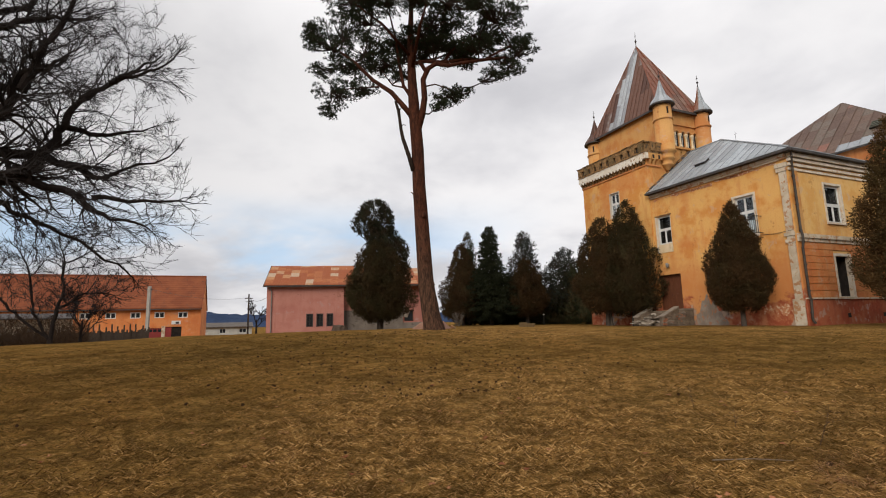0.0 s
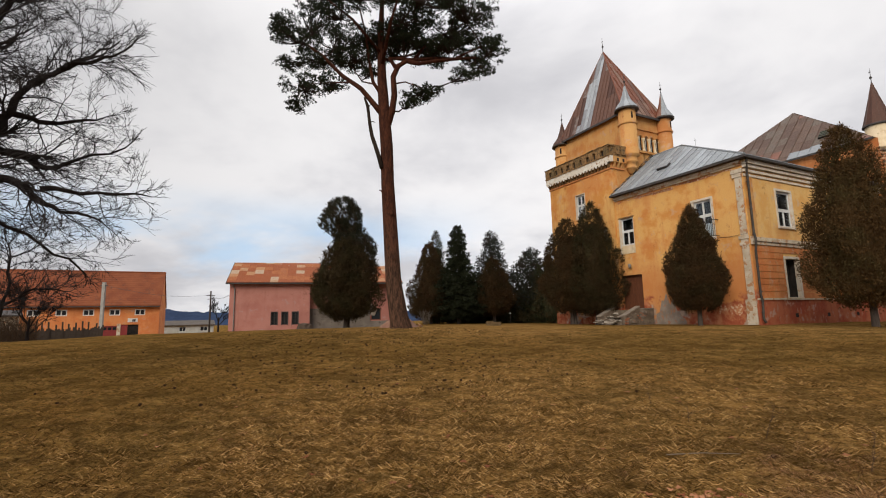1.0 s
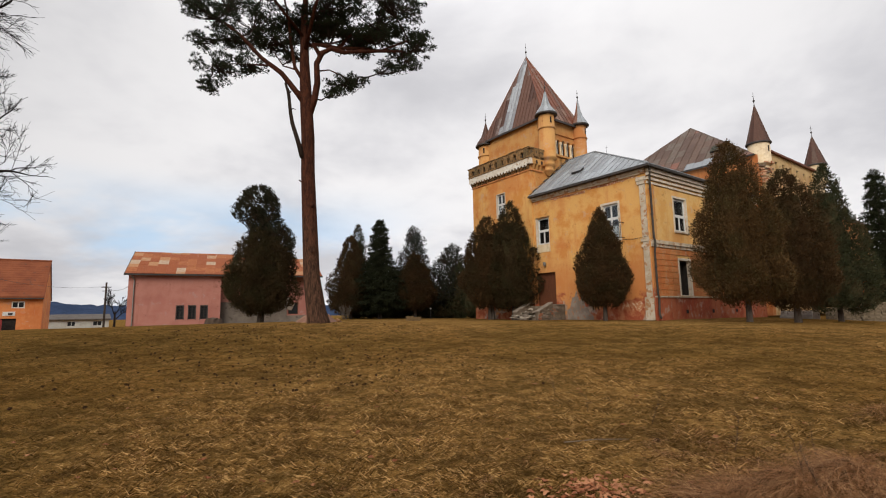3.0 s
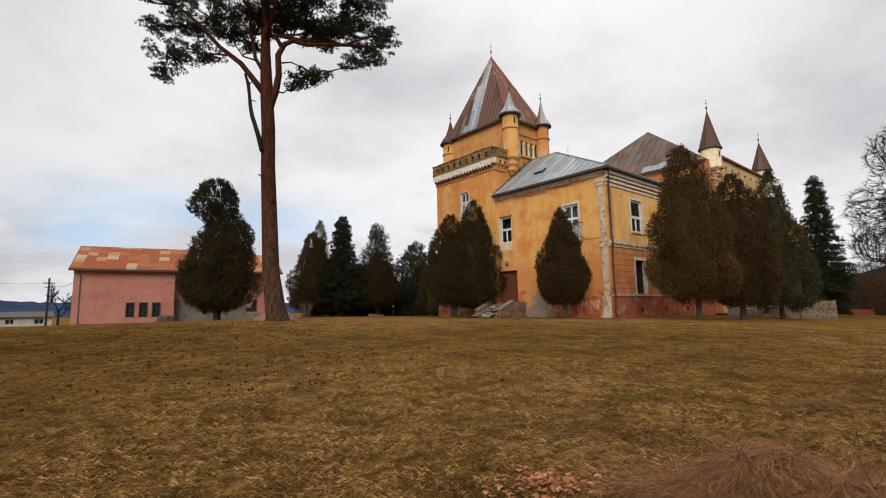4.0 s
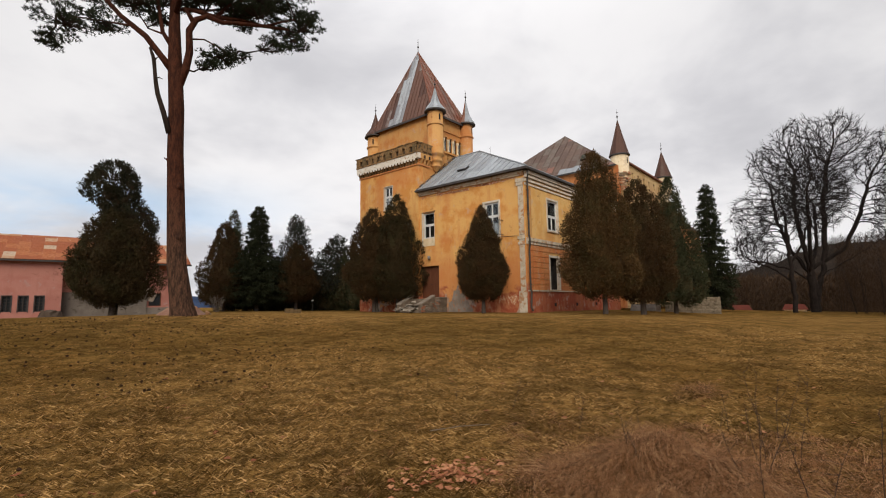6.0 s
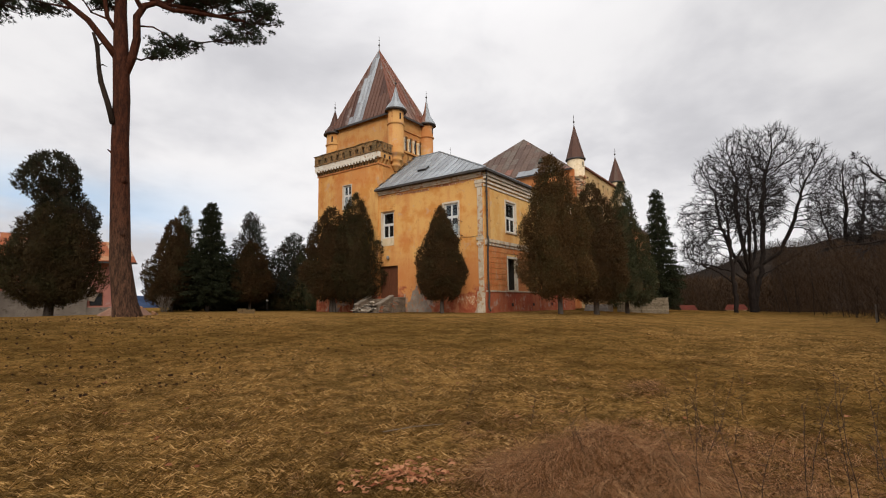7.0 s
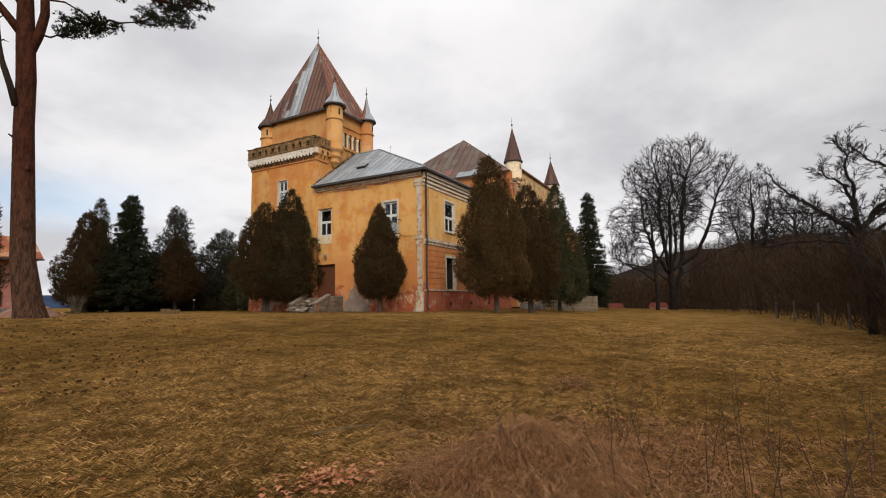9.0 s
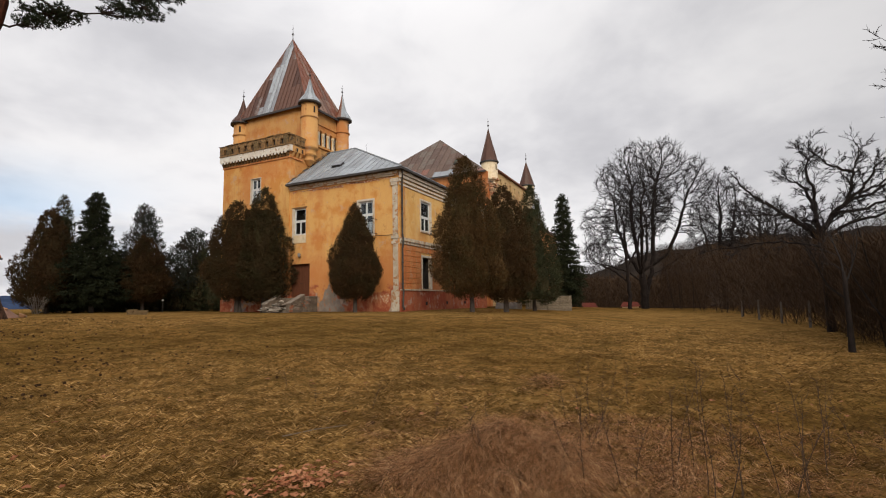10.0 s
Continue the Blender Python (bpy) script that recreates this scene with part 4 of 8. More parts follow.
for k, (x0, x1) in enumerate(((-10.058, -9.144), (-9.136, -8.222))):
    leaf = part("door_leaf", Geo().box(x0, x1, 0.28, 0.33, 1.17, 3.655), DOORWOOD, door)
    for z0, z1 in ((1.3, 2.2), (2.32, 2.95), (3.05, 3.55)):
        part("panel", Geo().box(x0 + 0.12, x1 - 0.12, 0.262, 0.279, z0, z1), DOORWOOD, leaf)
    part("handle", Geo().box(-9.21 + 0.12 * k, -9.18 + 0.12 * k, 0.22, 0.279, 2.24, 2.28), IRON, leaf)

# ---- tower dressings: corbels, white band, mossy parapet ----
band = part("corbel_string", Geo().box(-17.88, -10.07, -0.20, -0.123, 12.50, 12.62).box(-10.197, -10.08, -0.12, 1.3, 12.50, 12.62), ORANGE, castle, "moulding under the corbels")
for i in range(21):
    x = -17.80 + 0.367 * i
    part("corbel", Geo().add([(x, -0.123, 12.63), (x + 0.19, -0.123, 12.63), (x + 0.19, -0.20, 12.63), (x, -0.20, 12.63), (x, -0.123, 13.03), (x + 0.19, -0.123, 13.03), (x + 0.19, -0.46, 13.03), (x, -0.46, 13.03)],
                             [(0, 3, 2, 1), (4, 5, 6, 7), (2, 3, 7, 6), (1, 2, 6, 5), (3, 0, 4, 7), (0, 1, 5, 4)]), DARKCORB, castle)
part("white_band", Geo().box(-17.92, -9.90, -0.46, -0.122, 13.03, 13.50), BANDWHITE, castle, "flaking whitewashed band over the corbels")
for i in range(21):
    x = -17.80 + 0.367 * i
    part("band_tooth", Geo().add([(x - 0.06, -0.462, 13.032), (x + 0.25, -0.462, 13.032), (x + 0.16, -0.462, 12.84), (x + 0.03, -0.462, 12.84), (x - 0.06, -0.43, 13.032), (x + 0.25, -0.43, 13.032), (x + 0.16, -0.43, 12.84), (x + 0.03, -0.43, 12.84)],
                                 [(0, 3, 2, 1), (4, 5, 6, 7), (0, 4, 7, 3), (1, 2, 6, 5), (3, 7, 6, 2), (0, 1, 5, 4)]), BANDWHITE, castle)
part("side_band", Geo().box(-10.195, -9.90, -0.118, 1.35, 13.03, 13.50), YELLOW_UP, castle)
for i in range(3):
    y = 0.05 + 0.42 * i
    part("corbel", Geo().add([(-10.195, y, 12.63), (-10.195, y + 0.2, 12.63), (-10.12, y + 0.2, 12.63), (-10.12, y, 12.63), (-10.195, y, 13.025), (-10.195, y + 0.2, 13.025), (-9.92, y + 0.2, 13.025), (-9.92, y, 13.025)],
                             [(0, 3, 2, 1), (4, 5, 6, 7), (2, 3, 7, 6), (1, 2, 6, 5), (3, 0, 4, 7), (0, 1, 5, 4)]), YELLOW_UP, castle)
para = part("parapet", Geo().box(-17.92, -9.90, -0.34, -0.10, 13.503, 14.30).box(-10.14, -9.90, -0.098, 1.35, 13.503, 14.30).box(-17.92, -17.68, -0.098, 7.4, 13.503, 14.3), DARKCORB, castle, "mossy stone parapet with small niches")
part("coping", Geo().box(-17.96, -9.82, -0.50, -0.06, 14.303, 14.40).box(-10.16, -9.82, -0.058, 1.40, 14.303, 14.42), DARKCORB, para)
part("base_rail", Geo().box(-17.95, -9.86, -0.52, -0.343, 13.503, 13.62), DARKCORB, para)
rngp = random.Random(5)


def rough_box(x0, x1, y0, y1, z0, z1, k=0.035):
    """A weathered block: a box with chipped, uneven corners and a swollen face."""
    g = Geo()
    xm, zm = (x0 + x1) / 2, (z0 + z1) / 2
    j = lambda x, y, z: (x + rngp.uniform(-k, k), y + rngp.uniform(-k, k * 0.4), z + rngp.uniform(-k, k))
    ring = [j(x, y0, z) for x, z in ((x0, z0), (xm, z0), (x1, z0), (x1, zm), (x1, z1), (xm, z1), (x0, z1), (x0, zm))]
    back = [(x, y1, z) for x, z in ((x0, z0), (xm, z0), (x1, z0), (x1, zm), (x1, z1), (xm, z1), (x0, z1), (x0, zm))]
    mid = [j(xm, y0 - 0.03, zm)]
    return g.add(ring + back + mid, [(i, (i + 1) % 8, 16) for i in range(8)] + [((i + 1) % 8, i, i + 8, (i + 1) % 8 + 8) for i in range(8)])


# a thin arched slab; the niche's shade is its dark colour, nothing is hollowed
def niche_shade(x, w, z0, h):
    n = 8
    arch = [(x + w, -0.348, z0), (x + w, -0.348, z0 + h - w / 2)] + [(x + w / 2 + w / 2 * math.cos(math.pi * k / n), -0.348, z0 + h - w / 2 + w / 2 * math.sin(math.pi * k / n)) for k in range(1, n)] + [(x, -0.348, z0 + h - w / 2), (x, -0.348, z0)]
    return Geo().slab(arch, (0, 0.006, 0))


for i in range(10):
    x = -17.92 + 0.815 * i
    w = 0.50 + rngp.uniform(-0.05, 0.05)
    part("merlon", rough_box(x, x + w, -0.50, -0.343, 13.62, 14.31), MOSSDARK if i % 4 == 1 else DARKCORB, para)
    part("cap_stone", rough_box(x - 0.10, x + w + 0.14, -0.53, -0.08, 14.39, 14.45 + rngp.uniform(-0.01, 0.05), 0.03), MOSSDARK if i % 2 else DARKCORB, para)
    if i < 9:
        part("niche_shade", niche_shade(x + w + 0.02, 0.27, 13.68, 0.50), VOID, para)
        part("lintel", rough_box(x + w - 0.03, x + 0.845, -0.48, -0.345, 14.10, 14.32, 0.02), DARKCORB, para)
for y in (0.1, 0.75):
    part("merlon", Geo().box(-9.898, -9.78, y, y + 0.42, 13.662, 14.30), DARKCORB, para)
# thin dark slabs stand in for shaded niches on the side band
for y in (0.30, 0.92):
    part("side_niche_shade", Geo().box(-9.8995, -9.893, y, y + 0.2, 13.08, 13.38), VOID, castle)

# ---- turrets ----
def all_of(mat):
    return lambda a: mat


turret(-18.30, 2.25, 0.80, 12.9, 17.50, 19.85, all_of(SHEET_DARK), YELLOW_UP, (16.30,), 300)
turret(-10.05, 2.0, 0.70, 12.25, 17.85, 19.95, all_of(SHEET_ZINC), YELLOW_UP, (16.50,), 345)
turret(-10.05, 6.50, 0.62, 12.45, 17.85, 20.2, lambda a: SHEET_RUST if 200 < a % 360 < 300 else SHEET_ZINC, YELLOW_UP, (16.50,), 10)
turret(-18.30, 6.50, 0.66, 12.45, 17.75, 20.0, all_of(SHEET_RUST), YELLOW_UP, (16.50,), 200)
turret(0.35, 18.1, 0.86, 11.7, 15.25, 18.75, all_of(SHEET_DARK), CREAM, (13.25,), -15, 1.3, skirt=0.10, flare=False)
turret(0.45, 32.2, 0.92, 12.1, 15.6, 18.75, all_of(SHEET_DARK), CREAM, (13.6,), -15, 1.3, skirt=0.10, flare=False)
# rough brick corbelling under the turret at the main block's corner
rngb = random.Random(12)
for i in range(46):
    a, z = rngb.uniform(-110, 30), rngb.uniform(11.5, 13.3)
    q = 0.55 + 0.36 * (z - 11.5) / 1.8
    b = part("corbel_brick", Geo().box(-0.16, 0.16, -0.12, 0.10, 0, 0.10), BARE if i % 3 else RUBBLE, castle)
    b.matrix_local = pose(0.35 + math.cos(radians(a)) * q, 18.1 + math.sin(radians(a)) * q, z, 0, 0, a + 90)

# ---- roofs ----
def solid_roof(name, pts, faces, mat, label):
    return part(name, Geo().add(pts, faces), mat, castle, label)


EAVE, PK = 10.19, (-7.2, 4.7, 14.1)
wing_pts = [(-10.19, -0.45, EAVE), (0.47, -0.45, EAVE), PK, (-10.19, 4.7, 14.1), (0.47, 17.0, EAVE), (-7.2, 17.0, 14.1), (-10.19, 17.0, 12.0)]
wing_roof = solid_roof("wing_roof", wing_pts, [(0, 1, 2, 3), (1, 4, 5, 2), (3, 2, 5, 6), (6, 5, 4, 1, 0)], SHEET_ZINC, "grey zinc hip roof of the front wing")
roof_sheets(wing_roof, [wing_pts[i] for i in (0, 1, 2, 3)], 0.62, 2.6, lambda u, v, r: SHEET_ZINC, 1)
roof_sheets(wing_roof, [wing_pts[i] for i in (1, 4, 5, 2)], 0.75, 3.2, lambda u, v, r: SHEET_ZINC, 2)
part("ridge_cap", Geo().tube([Vector(wing_pts[1]) + Vector((0, 0, 0.05)), Vector(PK) + Vector((0, 0, 0.06))], [0.07, 0.07], 8), SHEET_ZINC, wing_roof)
part("ridge_cap", Geo().tube([Vector(PK) + Vector((0, 0, 0.06)), Vector((-10.1, 4.7, 14.16))], [0.07, 0.07], 8), SHEET_ZINC, wing_roof)
hat = part("roof_hatch", Geo().box(-0.42, 0.42, -0.3, 0.3, 0.0, 0.22), DARK, wing_roof, "small dark roof hatch")
hat.matrix_local = pose(-6.55, 1.5, 11.66, 37, 0, 0)
part("hatch_lid", Geo().box(-0.5, 0.5, -0.36, 0.36, 0.222, 0.26), SHEET_ZINC, hat)
part("antenna", Geo().tube([Vector((-5.5, 3.9, 12.8)), Vector((-5.5, 3.9, 14.05))], [0.012, 0.008], 5).box(-5.6, -5.4, 3.89, 3.91, 13.85, 13.865), DARK, wing_roof)
# broken flashing where the roof meets the tower
rngf = random.Random(31)
for i in range(14):
    y = -0.40 + 0.36 * i
    z = EAVE + (y + 0.45) * 0.759
    fl = part("flashing", Geo().box(-0.02, 0.16 + rngf.uniform(0, 0.10), 0, 0.46, 0.0, 0.05 + rngf.uniform(0, 0.09)), DARK if i % 2 else DARKCORB, wing_roof)
    fl.matrix_local = pose(-10.17, y, z + 0.03, 37 + rngf.uniform(-5, 5), rngf.uniform(-6, 6), rngf.uniform(-4, 4))

TE = 17.66
tp = [(-18.05, 1.58, TE), (-9.98, 1.58, TE), (-9.98, 7.1, TE), (-18.05, 7.1, TE), (-14.28, 4.35, 25.9)]
tower_roof = solid_roof("tower_roof", tp, [(0, 1, 4), (1, 2, 4), (2, 3, 4), (3, 0, 4), (3, 2, 1, 0)], SHEET_RUST, "steep pyramid roof of rusty and bright zinc sheets")
part("eave_rim", Geo().box(-18.11, -9.92, 1.52, 1.60, TE - 0.16, TE + 0.02).box(-10.0, -9.92, 1.602, 7.16, TE - 0.16, TE + 0.02).box(-18.11, -18.03, 1.602, 7.16, TE - 0.16, TE + 0.02), DARK, tower_roof)


def tower_front_pick(u, v, r):
    return ZINC_BRIGHT if 0.29 + 0.15 * v < u < 0.54 else (SHEET_DARK if r.random() < 0.3 else SHEET_TOWER)


ZINC_BRIGHT = sheet_metal("bright_zinc_sheets", (0.42, 0.45, 0.48), (0.27, 0.28, 0.30), (0.20, 0.17, 0.16), 0.62)
roof_sheets(tower_roof, [tp[0], tp[1], tp[4]], 0.48, 2.9, tower_front_pick, 3)
roof_sheets(tower_roof, [tp[1], tp[2], tp[4]], 0.56, 2.9, lambda u, v, r: SHEET_TOWER if r.random() < 0.12 else SHEET_RUST, 4)
roof_sheets(tower_roof, [tp[3], tp[0], tp[4]], 0.56, 2.9, lambda u, v, r: SHEET_RUST, 5)
for i in (0, 1, 2, 3):
    part("hip_cap", Geo().tube([Vector(tp[i]), Vector(tp[4]) + Vector((0, 0, 0.03))], [0.06, 0.05], 8), SHEET_RUST, tower_roof)
finial(tower_roof, tp[4][0], tp[4][1], tp[4][2], 1.5)

mp = [(-16.0, 16.6, 14.0), (0.42, 16.6, 14.0), (-7.5, 22.4, 20.2), (0.42, 34.4, 14.0), (-7.5, 34.4, 20.2), (-16.0, 34.4, 14.0)]
main_roof = solid_roof("main_roof", mp, [(0, 1, 2), (1, 3, 4, 2), (5, 0, 2, 4), (3, 5, 4), (5, 3, 1, 0)], SHEET_MAIN, "brown sheet-metal roof of the main block with pale patches")


def main_pick(u, v, r):
    if v < 0.14 and 0.60 < u < 0.76:
        return SHEET_ZINC
    k = r.random()
    return SHEET_RED if k < 0.10 else SHEET_GREYBROWN if k < 0.60 else SHEET_MAIN


roof_sheets(main_roof, [mp[0], mp[1], mp[2]], 0.85, 1.25, main_pick, 6)
roof_sheets(main_roof, [mp[1], mp[3], mp[4], mp[2]], 0.85, 1.4, main_pick, 7)
dorm = part("roof_vent", Geo().box(-0.55, 0.55, -0.5, 0.5, 0.03, 0.16), VOID, main_roof, "dark green weathered roof vent")
dorm.matrix_local = pose(-3.15, 18.25, 15.80, 46.9, 0, 0)
for i in range(4):
    part("louvre", Geo().box(-0.56, 0.56, -0.42 + 0.25 * i, -0.32 + 0.25 * i, 0.162, 0.20), SHEET_GREEN, dorm)
part("eave_rim", Geo().box(-16.0, 0.45, 16.54, 16.62, 13.86, 14.02), DARK, main_roof)
fp = [(0.95, 33.8, 10.4), (0.95, 49.0, 10.4), (-6.5, 42.5, 15.8), (-6.5, 34.5, 15.8), (-14.5, 49.0, 10.4), (-14.5, 33.8, 10.4)]
far_roof = solid_roof("far_wing_roof", fp, [(0, 1, 2, 3), (1, 4, 2), (4, 5, 3, 2), (5, 0, 3), (5, 4, 1, 0)], SHEET_MAIN, "brown roof of the far wing")
roof_sheets(far_roof, [fp[0], fp[1], fp[2], fp[3]], 0.95, 2.4, lambda u, v, r: SHEET_MAIN, 8)

# ---- entrance steps ----
steps = thing("entrance_steps", "broken stone entrance steps between two sloping flank walls", "steps", CASTLE)
part("landing", Geo().box(-10.35, -7.25, -1.05, -0.13, -0.3, 1.12), RUBBLE, steps)
for i in range(6):
    y1 = -1.052 - 0.27 * i
    part("step", Geo().box(-9.98, -8.02, y1 - 0.27, y1, -0.3, 1.12 - 0.175 * (i + 1)), RUBBLE, steps)
for x0, x1 in ((-10.35, -9.985), (-8.015, -7.65)):
    fl = part("flank_wall", Geo().add([(x0, -1.053, -0.3), (x1, -1.053, -0.3), (x1, -1.053, 1.30), (x0, -1.053, 1.30), (x0, -2.55, -0.3), (x1, -2.55, -0.3), (x1, -2.55, 0.66), (x0, -2.55, 0.66)],
                                     [(0, 1, 2, 3), (7, 6, 5, 4), (0, 4, 5, 1), (1, 5, 6, 2), (2, 6, 7, 3), (3, 7, 4, 0)]), RUBBLE, steps)
    part("coping", Geo().slab([(x0 - 0.04, -1.06, 1.303), (x1 + 0.04, -1.06, 1.303), (x1 + 0.04, -2.60, 0.645), (x0 - 0.04, -2.60, 0.645)], (0, 0, 0.08)), COPING, fl)
part("coping", Geo().box(-7.64, -7.20, -1.12, -0.13, 1.123, 1.21), COPING, steps)


def rough_stone(rng, sx, sy, sz):
    """A broken block: a cube with its corners knocked about."""
    g = Geo().box(-sx / 2, sx / 2, -sy / 2, sy / 2, 0, sz)
    g.v = [tuple(c + rng.uniform(-0.16, 0.16) * s for c, s in zip(p, (sx, sy, sz))) for p in g.v]
    return g


rngs = random.Random(8)
# stones standing proud of the flank wall and the landing
for i in range(40):
    u, h = rngs.random(), rngs.random()
    st = part("wall_stone", rough_stone(rngs, rngs.uniform(0.16, 0.34), 0.12, rngs.uniform(0.07, 0.15)), (RUBBLE, COPING, BRICKY)[i % 3], steps)
    if i % 2:
        y = -1.1 - 1.4 * u
        st.matrix_local = pose(-7.65, y, 0.02 + h * (1.02 + (y + 1.05) * 0.43), 0, rngs.uniform(-6, 6), 90)
    else:
        st.matrix_local = pose(-7.62 + 0.36 * u, -1.05, 0.02 + 0.95 * h, 0, rngs.uniform(-6, 6), 0)
# slabs and blocks heaped on and before the broken treads
for i in range(44):
    st = part("loose_stone", rough_stone(rngs, rngs.uniform(0.20, 0.60), rngs.uniform(0.18, 0.40), rngs.uniform(0.05, 0.12)), (COPING, PALESTONE, RUBBLE)[i % 3], steps)
    k = rngs.random()
    y = -1.6 - 1.5 * k
    top = 0.85 - 0.62 * k
    st.matrix_local = pose(rngs.uniform(-9.9, -8.15) if y > -2.5 else rngs.gauss(-9.1, 0.5), y, max(0.0, top * rngs.uniform(0.55, 1.0)), rngs.uniform(-12, 12), rngs.uniform(-12, 12), rngs.uniform(-40, 40))


# ---- trees ----
def rnd_dir(rng):
    while True:
        v = Vector((rng.uniform(-1, 1), rng.uniform(-1, 1), rng.uniform(-1, 1)))
        if 0.05 < v.length < 1:
            return v.normalized()


def kites(p, d, w, rs):
    """Arrays of small folded fronds from p along d, each w wide, as vertices and triangles."""
    n = len(p)
    s = np.cross(d, rs.normal(size=(n, 3)))
    s *= (w / np.maximum(np.linalg.norm(s, axis=1), 1e-6))[:, None]
    v = np.stack([p, p + d * 0.55 + s, p + d, p + d * 0.55 - s], 1).reshape(-1, 3)
    k = np.arange(n)[:, None] * 4
    return v, np.concatenate([k + [0, 1, 2], k + [0, 2, 3]], 1).reshape(-1, 3)


def unit(a):
    return a / np.maximum(np.linalg.norm(a, axis=1), 1e-6)[:, None]


EGG = ((0, 0.40), (0.06, 0.76), (0.15, 0.95), (0.28, 1.0), (0.40, 0.92), (0.54, 0.75), (0.68, 0.52), (0.82, 0.34), (0.94, 0.18), (1, 0.03))
DROP = ((0, 0.35), (0.07, 0.76), (0.19, 0.97), (0.35, 1.0), (0.47, 0.89), (0.59, 0.68), (0.71, 0.48), (0.80, 0.40), (0.92, 0.25), (1, 0.04))
ROUND = ((0, 0.40), (0.10, 0.78), (0.22, 1.0), (0.36, 0.96), (0.52, 0.85), (0.68, 0.68), (0.82, 0.49), (0.93, 0.28), (1, 0.06))
STOUT = ((0, 0.35), (0.05, 0.70), (0.12, 0.90), (0.22, 1.0), (0.35, 0.92), (0.47, 0.78), (0.60, 0.63), (0.72, 0.51), (0.82, 0.40), (0.91, 0.26), (0.97, 0.14), (1, 0.03))
SPIRE = ((0, 0.55), (0.06, 0.95), (0.14, 1.0), (0.30, 0.84), (0.50, 0.61), (0.70, 0.42), (0.85, 0.29), (0.95, 0.15), (1, 0.03))
# narrow waist and a broad head that hangs over to one side: height, radius, side shift
IVIED = ((0, 0.5, 0.0), (0.15, 0.7, 0.1), (0.35, 0.85, 0.3), (0.46, 1.0, 0.50), (0.54, 0.98, 0.50), (0.60, 0.80, 0.32), (0.66, 0.72, 0.0), (0.72, 0.84, -0.40), (0.80, 0.92, -0.55), (0.90, 0.84, -0.52), (0.96, 0.66, -0.45), (1, 0.25, -0.40))


def thuja(name, label, at, height, width, mat, seed, shape=EGG, trunk_h=1.0, count=30000, lean=0.0, frond=0.13, category="thuja tree", tops=1, lumps=0.34, core=0.60, plume=0.46, stems=1):
    """A dense evergreen whose crown is made of upright plumes of small flat sprays, on a short bare trunk."""
    rs = np.random.RandomState(seed)
    t = thing(name, label, category, Matrix.Translation(at), group="evergreen trees")
    for k in range(stems):
        o = Vector((0.3 * k, 0.15 * k, 0))
        part("trunk", Geo().tube([o + Vector((0, 0, -0.3)), o + Vector((0.0, 0, 0.12)), o * 0.8 + Vector((0.03, 0.02, trunk_h)), Vector((0.05 + lean * 0.4, 0, height * 0.5)), Vector((lean, 0, height * 0.85))],
                                 [0.035 * width + 0.07, 0.025 * width + 0.06, 0.02 * width + 0.05, 0.06, 0.02], 8), TRUNK, t, "", True)
    hs = np.array([q[0] for q in shape])
    rr = np.array([q[1] for q in shape]) * width / 2
    off = np.array([q[2] if len(q) > 2 else 0.0 for q in shape])
    base, ch = trunk_h * 0.85, height - trunk_h * 0.85
    o = rs.uniform(0, 50)
    # boughs swell out of the crown like cushions, with shaded clefts between them
    nb = int(9 * height * width / 4)
    bh, ba = rs.rand(nb), rs.uniform(0, 2 * np.pi, nb)
    bs = rs.uniform(0.55, 1.05, nb) * width / 5.0
    br = np.interp(bh, hs, rr)
    bc = np.stack([np.cos(ba) * br, np.sin(ba) * br, bh * ch], 1)

    def swell_at(a, h):
        r = np.interp(h, hs, rr)
        q = np.stack([np.cos(a) * r, np.sin(a) * r, h * ch], 1)
        dist = np.linalg.norm((q[:, None] - bc[None]) * (1, 1, 0.7), axis=2) / bs
        k = dist.argmin(1)
        near = dist[np.arange(len(k)), k]
        return np.clip(1 - near ** 2, -0.5, 1) * 0.40 * bs[k] * np.clip(r / (0.3 * width), 0.2, 1), bc[k]

    def lump(a, h):
        c, q = math.cos(a), math.sin(a)
        return 1 + lumps * noise.noise((c * 1.3 + o, q * 1.3, h * height * 0.5))

    # the shaded inside
    v, f = np.zeros((0, 3)), np.zeros((0, 3), int)
    if core:
        n = 18
        rings = [h for h in np.linspace(0.03, 0.80, 22)]
        v = np.array([[math.cos(6.2832 * i / n) * q + np.interp(h, hs, off) + lean * h, math.sin(6.2832 * i / n) * q, base + h * ch] for h in rings for i in range(n)
                      for q in [core * np.interp(h, hs, rr) * lump(6.2832 * i / n, h)]])
        f = np.array([[k * n + i, k * n + (i + 1) % n, (k + 1) * n + (i + 1) % n] for k in range(21) for i in range(n)] + [[k * n + i, (k + 1) * n + (i + 1) % n, (k + 1) * n + i] for k in range(21) for i in range(n)])
    per = 15
    m = count // per
    grid = np.linspace(0, 1, 200)
    cdf = np.cumsum(np.interp(grid, hs, rr) + 0.06 * width / 2)
    h = np.interp(rs.rand(m), cdf / cdf[-1], grid)
    a = rs.uniform(0, 2 * np.pi, m)
    lm = np.array([lump(x, y) for x, y in zip(a, h)])
    out, bough = swell_at(a, h)
    r = (np.interp(h, hs, rr) + out - 0.10) * lm * (1 - (0.34 if core else 0.85) * rs.rand(m) ** 2.2) + 0.30 * plume * (rs.rand(m) < 0.14) * rs.rand(m)
    peak = np.concatenate([rs.uniform(-0.16, 0.16, (tops, 2)) * width * (tops > 1), np.array([[1.0]] + [[q] for q in rs.uniform(0.90, 0.98, tops - 1)])], 1)[rs.randint(0, tops, m)]
